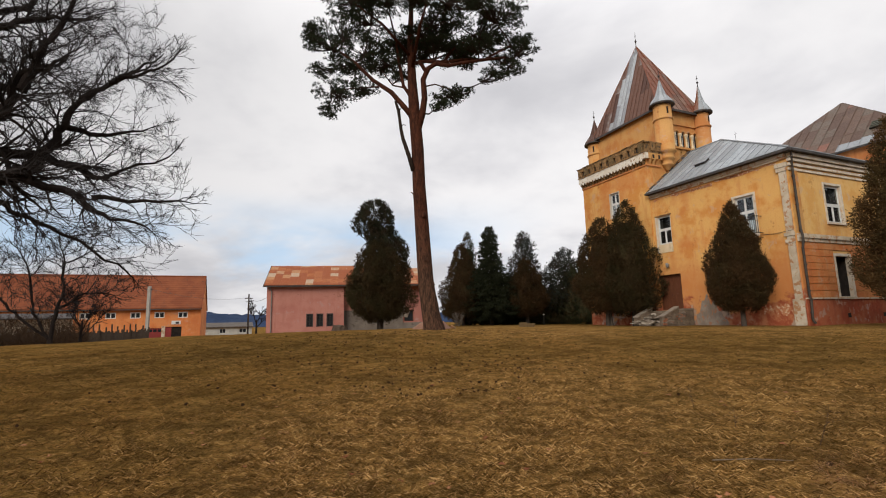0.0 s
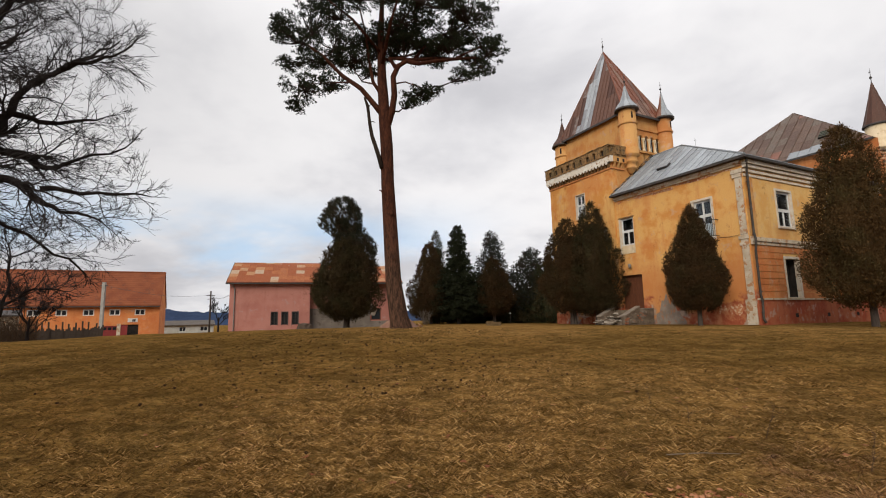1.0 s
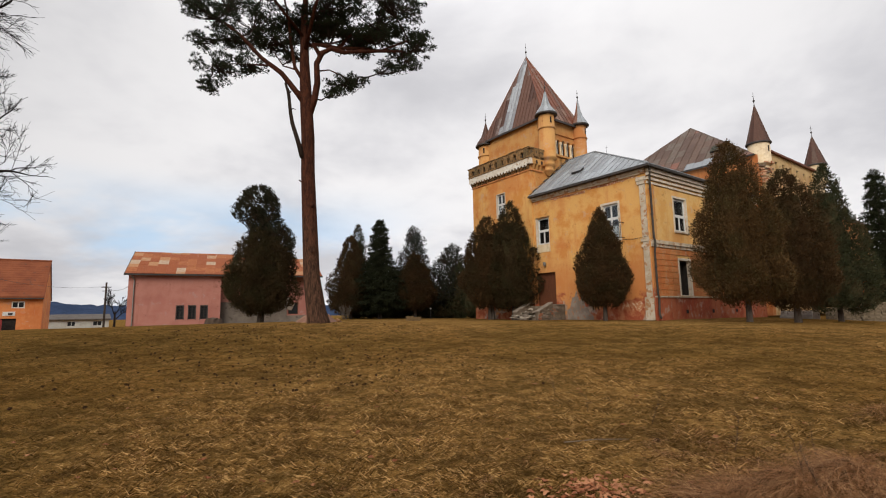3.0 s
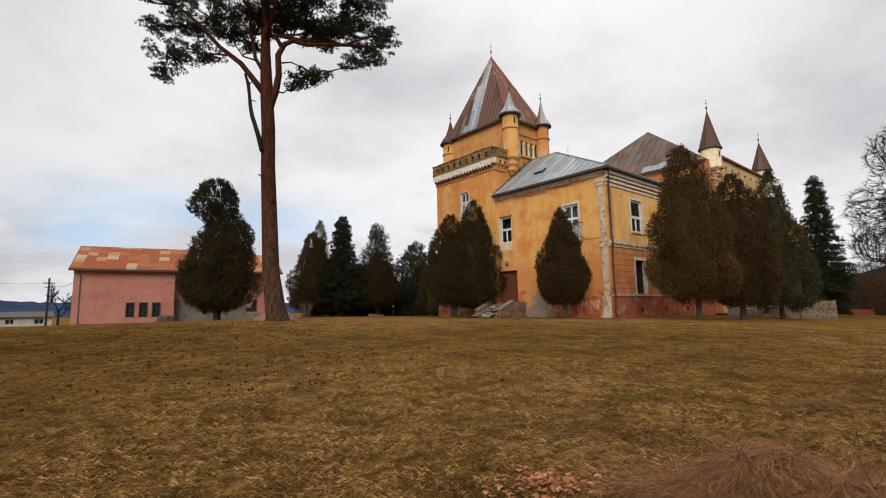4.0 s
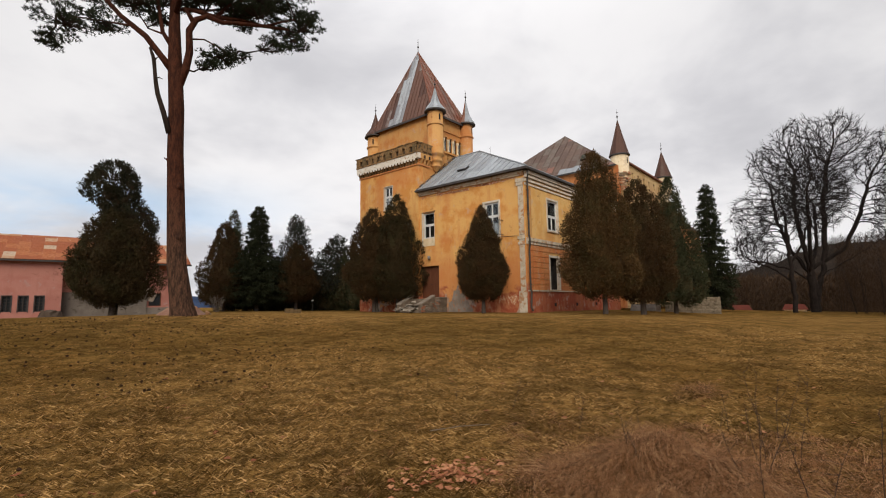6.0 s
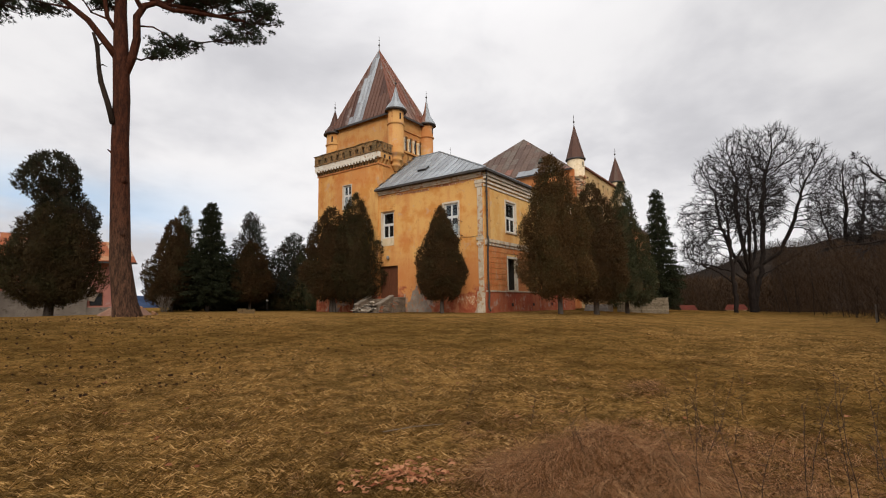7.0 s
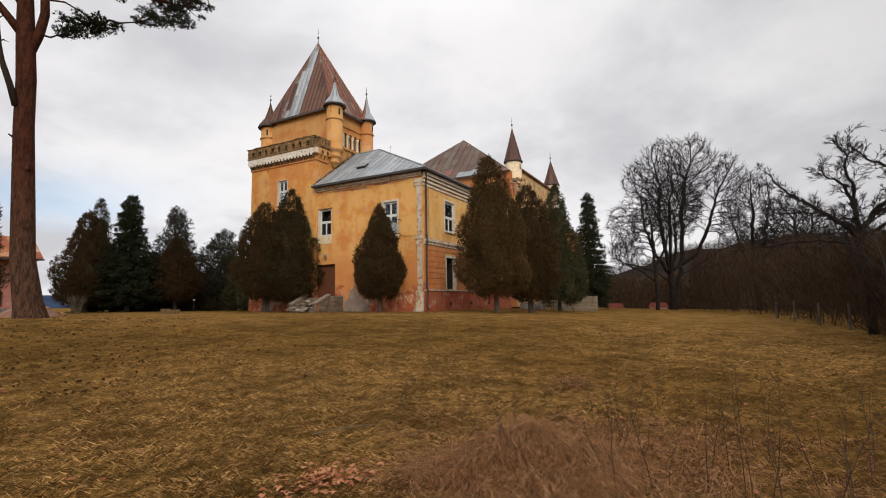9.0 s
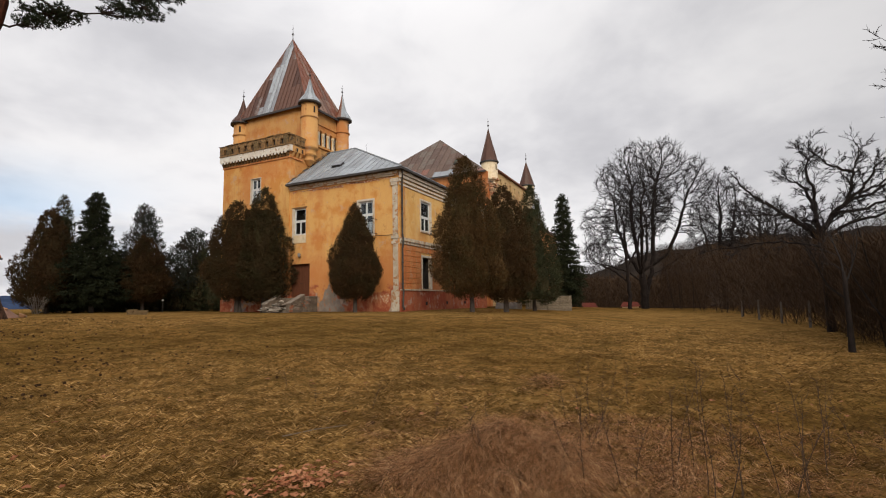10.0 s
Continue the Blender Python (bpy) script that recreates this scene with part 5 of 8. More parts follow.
    c = np.stack([np.cos(a) * r + lean * h + np.interp(h, hs, off) + peak[:, 0] * h, np.sin(a) * r + peak[:, 1] * h, base + h * ch * peak[:, 2]], 1)
    d = unit(np.stack([np.cos(a) * 0.55, np.sin(a) * 0.55, 0.75 + 0.5 * h], 1) + 0.35 * unit(c - np.array((0, 0, base)) - bough) + rs.normal(0, 0.22, (m, 3)))
    size = plume * rs.uniform(0.6, 1.35, m) * (0.75 + 0.25 * np.interp(h, hs, rr) / (width / 2))
    c, d, size = np.repeat(c, per, 0), np.repeat(d, per, 0), np.repeat(size, per)
    n = len(c)
    u = rs.rand(n)
    p = c + d * (size * (u - 0.55))[:, None] + rs.normal(0, 1, (n, 3)) * (0.22 * size * (1.1 - 0.7 * u))[:, None]
    fd = unit(d * 0.9 + rs.normal(0, 0.55, (n, 3)))
    fs = frond * rs.uniform(0.7, 1.6, n)
    kv, kf = kites(p, fd * fs[:, None], fs * 0.15, rs)
    me = bpy.data.meshes.new("crown")
    me.from_pydata(np.concatenate([v, kv]).tolist(), [], np.concatenate([f, kf + len(v)]).tolist())
    me.materials.append(mat)
    part("crown", me, mat, t)
    return t


def spruce(name, label, at, height, width, mat, seed, trunk_h=0.8, tiers=44, category="spruce tree", droop=0.35, dens=2.6, shape=SPIRE):
    """A conifer with whorls of boughs, each hung with short needle sprays."""
    rng = random.Random(seed)
    t = thing(name, label, category, Matrix.Translation(at), group="evergreen trees")
    part("trunk", Geo().tube([Vector((0, 0, -0.3)), Vector((0.02, 0, height * 0.5)), Vector((0, 0, height * 0.97))], [0.018 * height + 0.05, 0.010 * height, 0.02], 8), TRUNK, t)
    boughs, needles = Geo(), Geo()
    for k in range(tiers):
        h = k / tiers
        z = trunk_h + (height - trunk_h) * (h ** 0.92)
        reach = width / 2 * float(np.interp(h, [q[0] for q in shape], [q[1] for q in shape]))
        n = max(4, int(9 * (1 - h * 0.5)))
        a0 = rng.uniform(0, 6.28)
        for i in range(n):
            a = a0 + 6.283 * i / n + rng.uniform(-0.3, 0.3)
            L = reach * rng.uniform(0.62, 1.15) + 0.12
            out = Vector((math.cos(a), math.sin(a), 0))
            b = Vector((0, 0, z + rng.uniform(-0.15, 0.15)))
            pts = [b, b + out * L * 0.5 + Vector((0, 0, -droop * L * 0.30)), b + out * L + Vector((0, 0, -droop * L * 0.45))]
            boughs.tube(pts, [0.03, 0.018, 0.006], 3)
            m = int((10 + L * 26) * dens)
            for _ in range(m):
                u = rng.random() ** 0.7
                p = b + out * L * u + Vector((0, 0, -droop * L * (0.6 * u - 0.15 * u * u)))
                p += Vector((rng.gauss(0, 0.12 * L * (1.1 - u) + 0.06), rng.gauss(0, 0.12 * L * (1.1 - u) + 0.06), rng.gauss(-0.06, 0.08)))
                d = (out * 0.8 + rnd_dir(rng) * 0.9 + Vector((0, 0, -0.25))).normalized() * rng.uniform(0.16, 0.34)
                needles.kite(p, d * 0.85, 0.042, rnd_dir(rng))
    tagged(part("bough_spray", boughs, BARK, t), kind="stuff")
    part("crown", needles, mat, t)
    return t


def grow(wood, twigs, rng, p, d, length, r, depth, spread, lift, seg=4, kids=(3, 5), twist=0.35, rmin=0.010, keep=0.62, hull=None):
    """A limb that bends, forks and ends in fine twigs."""
    pts, rad = [p.copy()], [r]
    step = length / seg
    for i in range(seg):
        d = (d + rnd_dir(rng) * twist * 0.55 + Vector((0, 0, lift * 0.12))).normalized()
        if hull and i and not hull(p):
            break
        p = p + d * step
        pts.append(p.copy())
        rad.append(max(rmin * 0.6, r * (1 - 0.55 * (i + 1) / seg)))
    seg = len(pts) - 1
    target = wood if r > 0.035 else twigs
    target.tube(pts, rad, 7 if r > 0.12 else 5 if r > 0.05 else 3)
    if depth <= 0 or (hull and not hull(pts[1])):
        return
    n = rng.randint(*kids) + (2 if depth == 1 else 0)
    for k in range(n):
        u = 0.25 + 0.75 * (k + rng.random()) / n
        i = min(seg - 1, int(u * seg))
        q = pts[i].lerp(pts[i + 1], u * seg - i)
        axis = (pts[i + 1] - pts[i]).normalized()
        side = axis.cross(rnd_dir(rng)).normalized()
        nd = (axis * math.cos(spread) + side * math.sin(spread) * rng.uniform(0.7, 1.3)).normalized()
        nl = length * rng.uniform(0.42, 0.74) * (0.85 if depth == 1 else 1)
        grow(wood, twigs, rng, q, nd, nl, max(rmin, rad[i] * rng.uniform(0.45, 0.68)), depth - 1, spread, lift, max(3 if depth > 1 else 2, seg - 1), kids, twist, rmin, keep, hull)
    grow(wood, twigs, rng, pts[-1], d, length * keep, rad[-1], depth - 1, spread, lift, max(3 if depth > 1 else 2, seg - 1), kids, twist, rmin, keep, hull)


def bare_tree(name, label, at, r, seed, limbs, trunk_top, depth=4, spread=0.7, lift=0.3, kids=(3, 4), rmin=0.010, twist=0.35, lean=(0, 0), category="bare tree", keep=0.62, hull=None, guided=(), kid=(0.60, 1.15), end=0.8):
    """A leafless broad tree; limbs: (height share up the trunk, azimuth, rise in degrees, length, radius)."""
    rng = random.Random(seed)
    t = thing(name, label, category, Matrix.Translation(at), group="bare trees")
    top = Vector((lean[0], lean[1], trunk_top))
    base = Vector((0, 0, -0.4))
    mid = top * 0.5 + Vector((rng.uniform(-1, 1) * r * 0.5, rng.uniform(-1, 1) * r * 0.5, 0))
    trunk = Geo().tube([base, Vector((0, 0, 0.15)), Vector((mid.x * 0.6, mid.y * 0.6, trunk_top * 0.3)), mid, top, top + Vector((0.02, 0, 0.3 + r))], [r * 1.7, r * 1.2, r, r * 0.9, r * 0.75, r * 0.45], 12)
    part("trunk", trunk, BARK, t, "", True)
    twigs = Geo()
    for share, az, rise, length, rad in limbs:
        wood = Geo()
        a, e = radians(az), radians(rise)
        d = Vector((math.sin(a) * math.cos(e), math.cos(a) * math.cos(e), math.sin(e)))
        grow(wood, twigs, rng, Vector((top.x * share, top.y * share, trunk_top * share)), d, length, rad, depth, spread, lift, 5, kids, twist, rmin, keep, hull)
        part("limb", wood, BARK, t)
    for pts, r0, r1 in guided:
        wood = Geo()
        v = [Vector(p) for p in pts]
        fine = []
        for i in range(len(v) - 1):
            for k in range(3):
                fine.append(v[i].lerp(v[i + 1], k / 3) + (rnd_dir(rng) * 0.07 if k else Vector()))
        fine.append(v[-1])
        n = len(fine)
        rad = [r0 + (r1 - r0) * k / (n - 1) for k in range(n)]
        wood.tube(fine, rad, 8)
        for k in range(2, n):
            axis = (fine[k] - fine[k - 1]).normalized()
            for _ in range(1 if k % 2 else 2):
                side = axis.cross(rnd_dir(rng)).normalized()
                d = (axis * 0.8 + side * rng.uniform(0.5, 1.0) + Vector((0, 0, 0.1))).normalized()
                grow(wood, twigs, rng, fine[k], d, rng.uniform(*kid), max(0.013, rad[k] * 0.36), 3 if k % 2 else 2, spread, lift, 4, kids, twist, rmin, keep, hull)
        grow(wood, twigs, rng, fine[-1], (fine[-1] - fine[-2]).normalized(), end, r1, 3, spread, lift, 4, kids, twist, rmin, keep, hull)
        part("limb", wood, BARK, t)
    tagged(part("twig_spray", twigs, TWIG, t), kind="stuff")
    return t


LOW = ((0, 0.85), (0.15, 1.0), (0.45, 0.95), (0.75, 0.75), (0.93, 0.45), (1, 0.10))
TALL_TIP = ((0, 0.62), (0.08, 0.95), (0.20, 1.0), (0.34, 0.86), (0.46, 0.62), (0.58, 0.40), (0.70, 0.32), (0.82, 0.27), (0.92, 0.18), (1, 0.03))
thuja("thuja", "broad brown-green thuja with a rounded top before the tower", on_ground(18.75, 40.8, 0.05), 8.7, 4.4, THUJA_RED, 11, ROUND, 1.2, 48000, stems=2)
thuja("thuja", "brown-green thuja with a pointed top beside the entrance steps", on_ground(21.5, 40.0, 0.05), 9.8, 4.4, THUJA, 12, DROP, 1.1, 48000)
thuja("thuja", "small egg-shaped brown thuja before the castle wall", on_ground(31.75, 33.2, 0.05), 7.4, 3.5, THUJA_RED, 13, EGG, 1.15, 48000, frond=0.115, lumps=0.22, plume=0.36)
thuja("thuja", "tall rust-brown thuja beside the castle corner", on_ground(45.5, 31.0, 0.05), 10.0, 4.5, THUJA_RUST, 14, STOUT, 1.25, 66000, frond=0.115, lean=-0.45)
thuja("thuja", "brown-green thuja with a rounded top and two stems", on_ground(49.3, 34.5, 0.05), 9.0, 4.2, THUJA_RED, 15, ROUND, 1.0, 50000, frond=0.12, stems=2)
thuja("cypress", "dark green cypress behind the brown thujas", on_ground(52.5, 41.0, 0.05), 10.5, 4.5, CYPRESS, 16, SPIRE, 0.8, 36000, category="cypress tree", frond=0.14)
spruce("spruce", "slim dark green spruce beside the rubble wall", on_ground(55.95, 55.0, 0.05), 12.9, 4.5, SPRUCE, 17)
thuja("thuja", "pointed rust-brown thuja among dark conifers", on_ground(2.4, 50.0, 0.05), 8.5, 5.0, THUJA_RED, 21, SPIRE, 0.8, 32000, frond=0.16)
thuja("cypress", "slim dark cypress rising behind a brown thuja", on_ground(3.2, 52.5, 0.05), 10.2, 3.4, CYPRESS, 28, SPIRE, 0.9, 14000, category="cypress tree", frond=0.16)
spruce("spruce", "dark green spruce with a long narrow tip", on_ground(5.75, 49.0, 0.05), 10.2, 5.6, SPRUCE, 22, 0.9, shape=TALL_TIP)
thuja("fir", "grey-green fir with two ragged tops", on_ground(9.6, 52.0, 0.05), 10.0, 4.9, BLUEFIR, 23, SPIRE, 1.4, 27000, category="fir tree", tops=2, frond=0.17, core=0, lumps=0.5, plume=0.6)
thuja("thuja", "low rust-brown thuja in front of a grey-green fir", on_ground(9.9, 49.5, 0.05), 6.6, 4.3, THUJA_RED, 24, EGG, 1.1, 26000, frond=0.16)
thuja("fir", "rounded grey-green fir with sky showing through", on_ground(13.8, 54.0, 0.05), 8.3, 4.8, BLUEFIR, 25, ROUND, 1.7, 25000, category="fir tree", tops=2, frond=0.17, core=0, lumps=0.5, plume=0.6, stems=2)
# added low crowns that stand in for the dense shade under the conifers
for az, d, h, w, sd in ((7.6, 54, 5.4, 5.2, 41), (11.8, 54.5, 3.8, 5.5, 42), (15.3, 55, 4.8, 5.5, 43), (16.8, 53, 6.6, 5.0, 44), (4.4, 53.5, 4.6, 5.0, 45), (9.6, 54, 3.6, 5.0, 46), (13.4, 56, 3.0, 5.0, 47)):
    thuja("cypress", "low dark cypress added in place of shade under taller conifers", on_ground(az, d, 0.05), h, w, CYPRESS, sd, LOW, 0.05, 9000, category="cypress tree", frond=0.24, plume=0.6)
thuja("thuja", "broad dark thuja under an ivy-clad stem", on_ground(-7.5, 36.0, 0.05), 6.6, 4.6, THUJA, 26, ROUND, 0.8, 46000, lumps=0.5)
thuja("ivy_tree", "leafy ivy-clad stem with a lumpy overhanging head", on_ground(-7.2, 37.3, 0.05), 10.0, 3.2, IVY, 27, IVIED, 2.6, 34000, category="ivy-clad tree", frond=0.15, lumps=0.5, core=0.36, plume=0.36)


# ---- the pine ----
def build_pine():
    rng = random.Random(77)
    pine = thing("pine", "tall Scots pine with a red-brown trunk and a high dark crown", "pine tree", Matrix.Translation(on_ground(-1.1, 27.0, 0.1)))
    tr = [Vector(p) for p in ((0.05, 0, -0.4), (0.02, 0, 0.1), (-0.1, 0, 0.7), (-0.38, 0, 2.6), (-0.55, 0, 5.9), (-0.68, 0, 8.4), (-0.72, 0, 10.5), (-0.86, 0, 12.6), (-1.0, 0.1, 15.0), (-1.05, 0.2, 18.0), (-0.9, 0.1, 21.5))]
    part("trunk", Geo().tube(tr, [0.76, 0.62, 0.52, 0.44, 0.40, 0.37, 0.36, 0.34, 0.27, 0.19, 0.06], 18), PINEBARK, pine, "", True)
    limbs = [[(-0.95, 0, 12.5), (-1.35, -0.1, 13.0), (-2.2, -0.3, 14.0), (-3.3, -0.3, 14.8), (-4.35, -0.4, 15.9), (-5.4, -0.2, 16.8)],
             [(-0.74, 0, 11.6), (-0.40, -0.15, 12.7), (-0.25, -0.3, 13.6), (-0.31, -0.4, 14.7), (0.0, -0.4, 15.4), (0.48, -0.4, 15.7), (1.2, -0.4, 15.55), (2.0, -0.5, 15.65), (3.2, -0.5, 15.8), (4.6, -0.4, 16.0)],
             [(-0.1, -0.4, 15.2), (-0.5, -0.3, 15.9), (0.2, -0.3, 15.9), (0.94, -0.1, 15.95), (2.1, 0.1, 16.2), (3.4, 0.1, 16.2), (5.0, -0.3, 16.8)],
             [(-0.95, 0.1, 13.7), (-1.5, -0.1, 14.5), (-1.75, -0.1, 16.0), (-1.95, -0.1, 17.6), (-2.3, -0.2, 19.2)],
             [(-1.0, 0.1, 15.0), (-2.0, 1.5, 16.2), (-3.2, 2.8, 18.0)], [(-1.0, 0.1, 15.6), (-0.4, -1.8, 17.2), (0.2, -3.0, 18.4)],
             [(-1.0, 0.1, 16.4), (-2.6, -1.2, 17.8), (-4.2, -1.8, 18.8)], [(-1.0, 0.1, 16.0), (0.4, 2.0, 17.4), (1.4, 3.4, 18.6)], [(0.94, -0.1, 15.95), (1.5, 0.3, 17.0), (2.8, 0.8, 18.2), (4.2, 0.6, 18.9)],
             [(-2.7, -0.3, 14.4), (-3.6, -0.4, 14.3), (-4.6, -0.5, 14.2), (-5.7, -0.6, 14.0)], [(-0.3, -0.3, 14.3), (0.4, -0.2, 14.5), (1.3, -0.1, 14.2), (2.1, 0.1, 14.4)],
             [(-0.9, 0.1, 13.9), (-1.5, 0.3, 14.6), (-2.2, 0.6, 14.9), (-3.0, 1.0, 16.2)]]
    for i, pts in enumerate(limbs):
        v = [Vector(p) for p in pts]
        n = len(v)
        r0 = (0.19, 0.21, 0.15, 0.12, 0.12, 0.12, 0.11, 0.11, 0.11, 0.055, 0.05, 0.07)[i]
        part("limb", Geo().tube(v, [r0 * (1 - 0.65 * k / (n - 1)) for k in range(n)], 9), PINEBARK, pine, "", True)
    part("snag", Geo().tube([Vector((-0.98, -0.20, 9.2)), Vector((-1.20, -0.28, 10.0)), Vector((-1.55, -0.3, 11.1)), Vector((-1.66, -0.3, 11.7)), Vector((-1.74, -0.3, 12.4)), Vector((-1.80, -0.3, 12.9)), Vector((-1.98, -0.3, 13.45))], [0.15, 0.13, 0.115, 0.10, 0.09, 0.10, 0.06], 8)
         .tube([Vector((-1.66, -0.3, 11.9)), Vector((-1.52, -0.35, 11.95)), Vector((-1.36, -0.35, 11.9))], [0.035, 0.03, 0.012], 5).tube([Vector((-1.8, -0.3, 12.8)), Vector((-1.62, -0.35, 13.0))], [0.05, 0.02], 5), DEADWOOD, pine, "dead broken side stem", True)
    part("stub", Geo().tube([Vector((-0.85, 0, 7.75)), Vector((-1.15, -0.1, 7.95))], [0.07, 0.03], 6), PINEBARK, pine)
    for x, z in ((-0.35, 3.75), (-0.42, 6.3)):
        part("knot", Geo().lathe([(0.02, z), (0.13, z + 0.08), (0.15, z + 0.2), (0.09, z + 0.36), (0.02, z + 0.42)], 8, x, -0.33), PINEBARK, pine, "", True)
    # pads of foliage: centre, half width, half height
    pads = [(-5.2, -0.6, 13.8, 1.5, 0.75), (-4.0, -0.3, 14.3, 1.0, 0.45), (-5.9, -0.7, 12.75, 0.6, 0.45), (-5.8, -0.7, 17.0, 1.5, 0.9), (-6.4, 0.3, 15.9, 0.8, 0.45), (-6.6, -0.5, 17.6, 0.9, 0.6),
            (-4.4, 0.4, 16.1, 1.2, 0.6), (-5.2, 1.0, 19.0, 1.7, 1.0), (-3.6, -1.2, 18.2, 1.4, 0.9), (-3.0, 1.5, 16.8, 1.2, 0.7), (-1.4, 1.4, 17.6, 1.4, 0.9), (-2.2, -1.5, 19.5, 1.8, 1.0),
            (-0.4, 1.8, 18.6, 1.6, 1.0), (0.0, -1.6, 19.6, 1.8, 1.0), (-0.8, 0.0, 21.4, 2.6, 1.2), (1.2, 0.0, 13.8, 1.0, 0.55), (0.6, -0.5, 12.95, 0.6, 0.40), (1.9, 0.3, 14.0, 0.8, 0.45),
            (3.9, -0.2, 14.9, 0.9, 0.35), (5.0, -0.4, 15.3, 0.8, 0.40), (5.7, -0.5, 16.4, 1.1, 0.7), (5.3, 0.6, 17.4, 1.2, 0.7), (3.3, -0.1, 17.9, 1.9, 1.1), (4.9, -0.3, 19.0, 1.4, 0.9),
            (2.0, 1.5, 17.2, 1.4, 0.9), (1.8, -1.5, 18.8, 1.6, 1.0), (3.8, 1.8, 18.6, 1.6, 1.0), (3.4, -2.2, 18.4, 1.5, 0.9), (2.4, 0.0, 20.8, 2.4, 1.2), (-4.0, 0.0, 20.8, 2.0, 1.0),
            (-0.6, -3.0, 18.4, 1.5, 0.9), (-0.6, 3.2, 18.6, 1.6, 0.9), (-3.0, -3.0, 18.8, 1.4, 0.8), (2.5, 3.4, 19.0, 1.4, 0.8), (1.0, 0.4, 17.4, 1.0, 0.6), (4.6, 0.9, 16.4, 1.0, 0.4),
            (-2.7, 0.0, 16.0, 1.2, 0.5), (-3.4, -0.4, 17.0, 1.4, 0.7), (-1.9, 0.5, 15.4, 0.7, 0.4), (0.5, -0.5, 16.9, 1.1, 0.5), (-5.0, -0.3, 15.6, 0.9, 0.35), (1.7, 0.2, 16.7, 1.3, 0.6), (-2.2, 0.6, 17.8, 1.6, 0.8), (2.9, -0.8, 16.5, 1.2, 0.4), (-4.4, -1.4, 19.4, 1.7, 0.9), (-7.0, 0.0, 18.4, 0.8, 0.5),
            (0.6, -0.8, 18.2, 1.5, 0.7), (-0.3, -0.7, 17.4, 1.1, 0.5), (0.9, 0.8, 18.9, 1.5, 0.8)]
    anchors = [q for pts in limbs for q in (Vector(p) for p in pts[1:])] + tr[9:]
    boughs = Geo()
    tips, axes = [], []
    for x, y, z, rx, rz in pads:
        o = Vector((x, y, z))
        a = min(anchors, key=lambda q: (q - o).length + 1.2 * max(0, q.z - o.z))
        hub = a.lerp(o, 0.6) + Vector((0, 0, -0.3 * rz))
        boughs.tube([a, a.lerp(hub, 0.5) + Vector((rng.uniform(-0.2, 0.2), rng.uniform(-0.2, 0.2), -0.1)), hub], [0.055, 0.045, 0.035], 5)
        for _ in range(int(9 + 14 * rx * rx)):
            q = rnd_dir(rng) * rng.random() ** 0.4
            c = o + Vector((q.x * rx, q.y * rx * 0.9, q.z * rz))
            boughs.tube([hub, hub.lerp(c, 0.6) + Vector((0, 0, -0.08)), c], [0.03, 0.02, 0.01], 3)
            R = rng.uniform(0.22, 0.36)
            for _ in range(17):
                w = rnd_dir(rng)
                w.z = abs(w.z) * 0.8 - 0.15
                tip = c + w * R * rng.uniform(0.5, 1.0)
                if rng.random() < 0.15:
                    boughs.tube([c, tip], [0.008, 0.004], 3)
                tips.append(tip)
                axes.append(w + Vector((0, 0, 0.5)))
    rs = np.random.RandomState(78)
    per = 10
    p, ax = np.repeat(np.array(tips), per, 0), np.repeat(unit(np.array(axes)), per, 0)
    n = len(p)
    d = unit(ax * 0.75 + rs.normal(0, 0.6, (n, 3))) * rs.uniform(0.09, 0.17, n)[:, None]
    side = unit(np.cross(d, rs.normal(size=(n, 3)))) * 0.0150
    v = np.stack([p - side, p + side, p + d], 1).reshape(-1, 3)
    me = bpy.data.meshes.new("crown")
    me.from_pydata(v.tolist(), [], np.arange(3 * n).reshape(-1, 3).tolist())
    me.materials.append(PINENEEDLE)
    tagged(part("bough_spray", boughs, DEADWOOD, pine), kind="stuff")
    part("crown", me, PINENEEDLE, pine)


build_pine()

# ---- bare trees ----
VALLEY = []


def valley_limb(y0, y1, r0, r1, *way):
    """A heavy limb that reaches out over the lawn: (side reach, height) along it, drifting from depth y0 to y1."""
    c, sn = math.cos(radians(-42)), math.sin(radians(-42))
    row = []
    for i, (s, z) in enumerate(way):
        y = y0 + (y1 - y0) * i / (len(way) - 1)
        k = s * (0.92 - 0.02 * i * (y < 0))
        row.append((k * c + y * sn, -k * sn + y * c, z))
    VALLEY.append((row, r0, r1))


valley_limb(0.0, -1.0, 0.20, 0.022, (0.2, 3.9), (1.2, 4.6), (1.9, 4.9), (2.5, 5.0), (3.0, 4.9), (4.0, 4.7), (4.4, 4.4), (5.2, 4.1), (6.3, 4.0))
valley_limb(0.3, 1.2, 0.18, 0.022, (0.1, 4.4), (1.1, 5.5), (1.9, 5.8), (3.0, 5.9), (3.7, 5.8), (4.2, 5.6), (4.9, 6.0), (6.2, 6.7))
valley_limb(0.0, 0.4, 0.17, 0.022, (1.9, 4.9), (2.6, 5.3), (3.0, 6.0), (3.3, 6.7), (3.6, 7.5), (4.2, 8.1), (5.2, 9.0))
valley_limb(0.2, -0.8, 0.19, 0.025, (0.1, 4.5), (0.9, 5.8), (1.8, 6.3), (2.2, 6.5), (2.3, 7.1), (2.6, 7.6), (3.2, 7.7), (3.8, 8.3))
valley_limb(-0.5, -0.9, 0.12, 0.03, (2.3, 7.1), (2.6, 8.1), (2.9, 8.5), (3.4, 9.7), (3.6, 10.6))
valley_limb(0.3, 1.0, 0.09, 0.018, (3.3, 6.7), (3.9, 6.7), (4.7, 7.0), (5.5, 7.4))
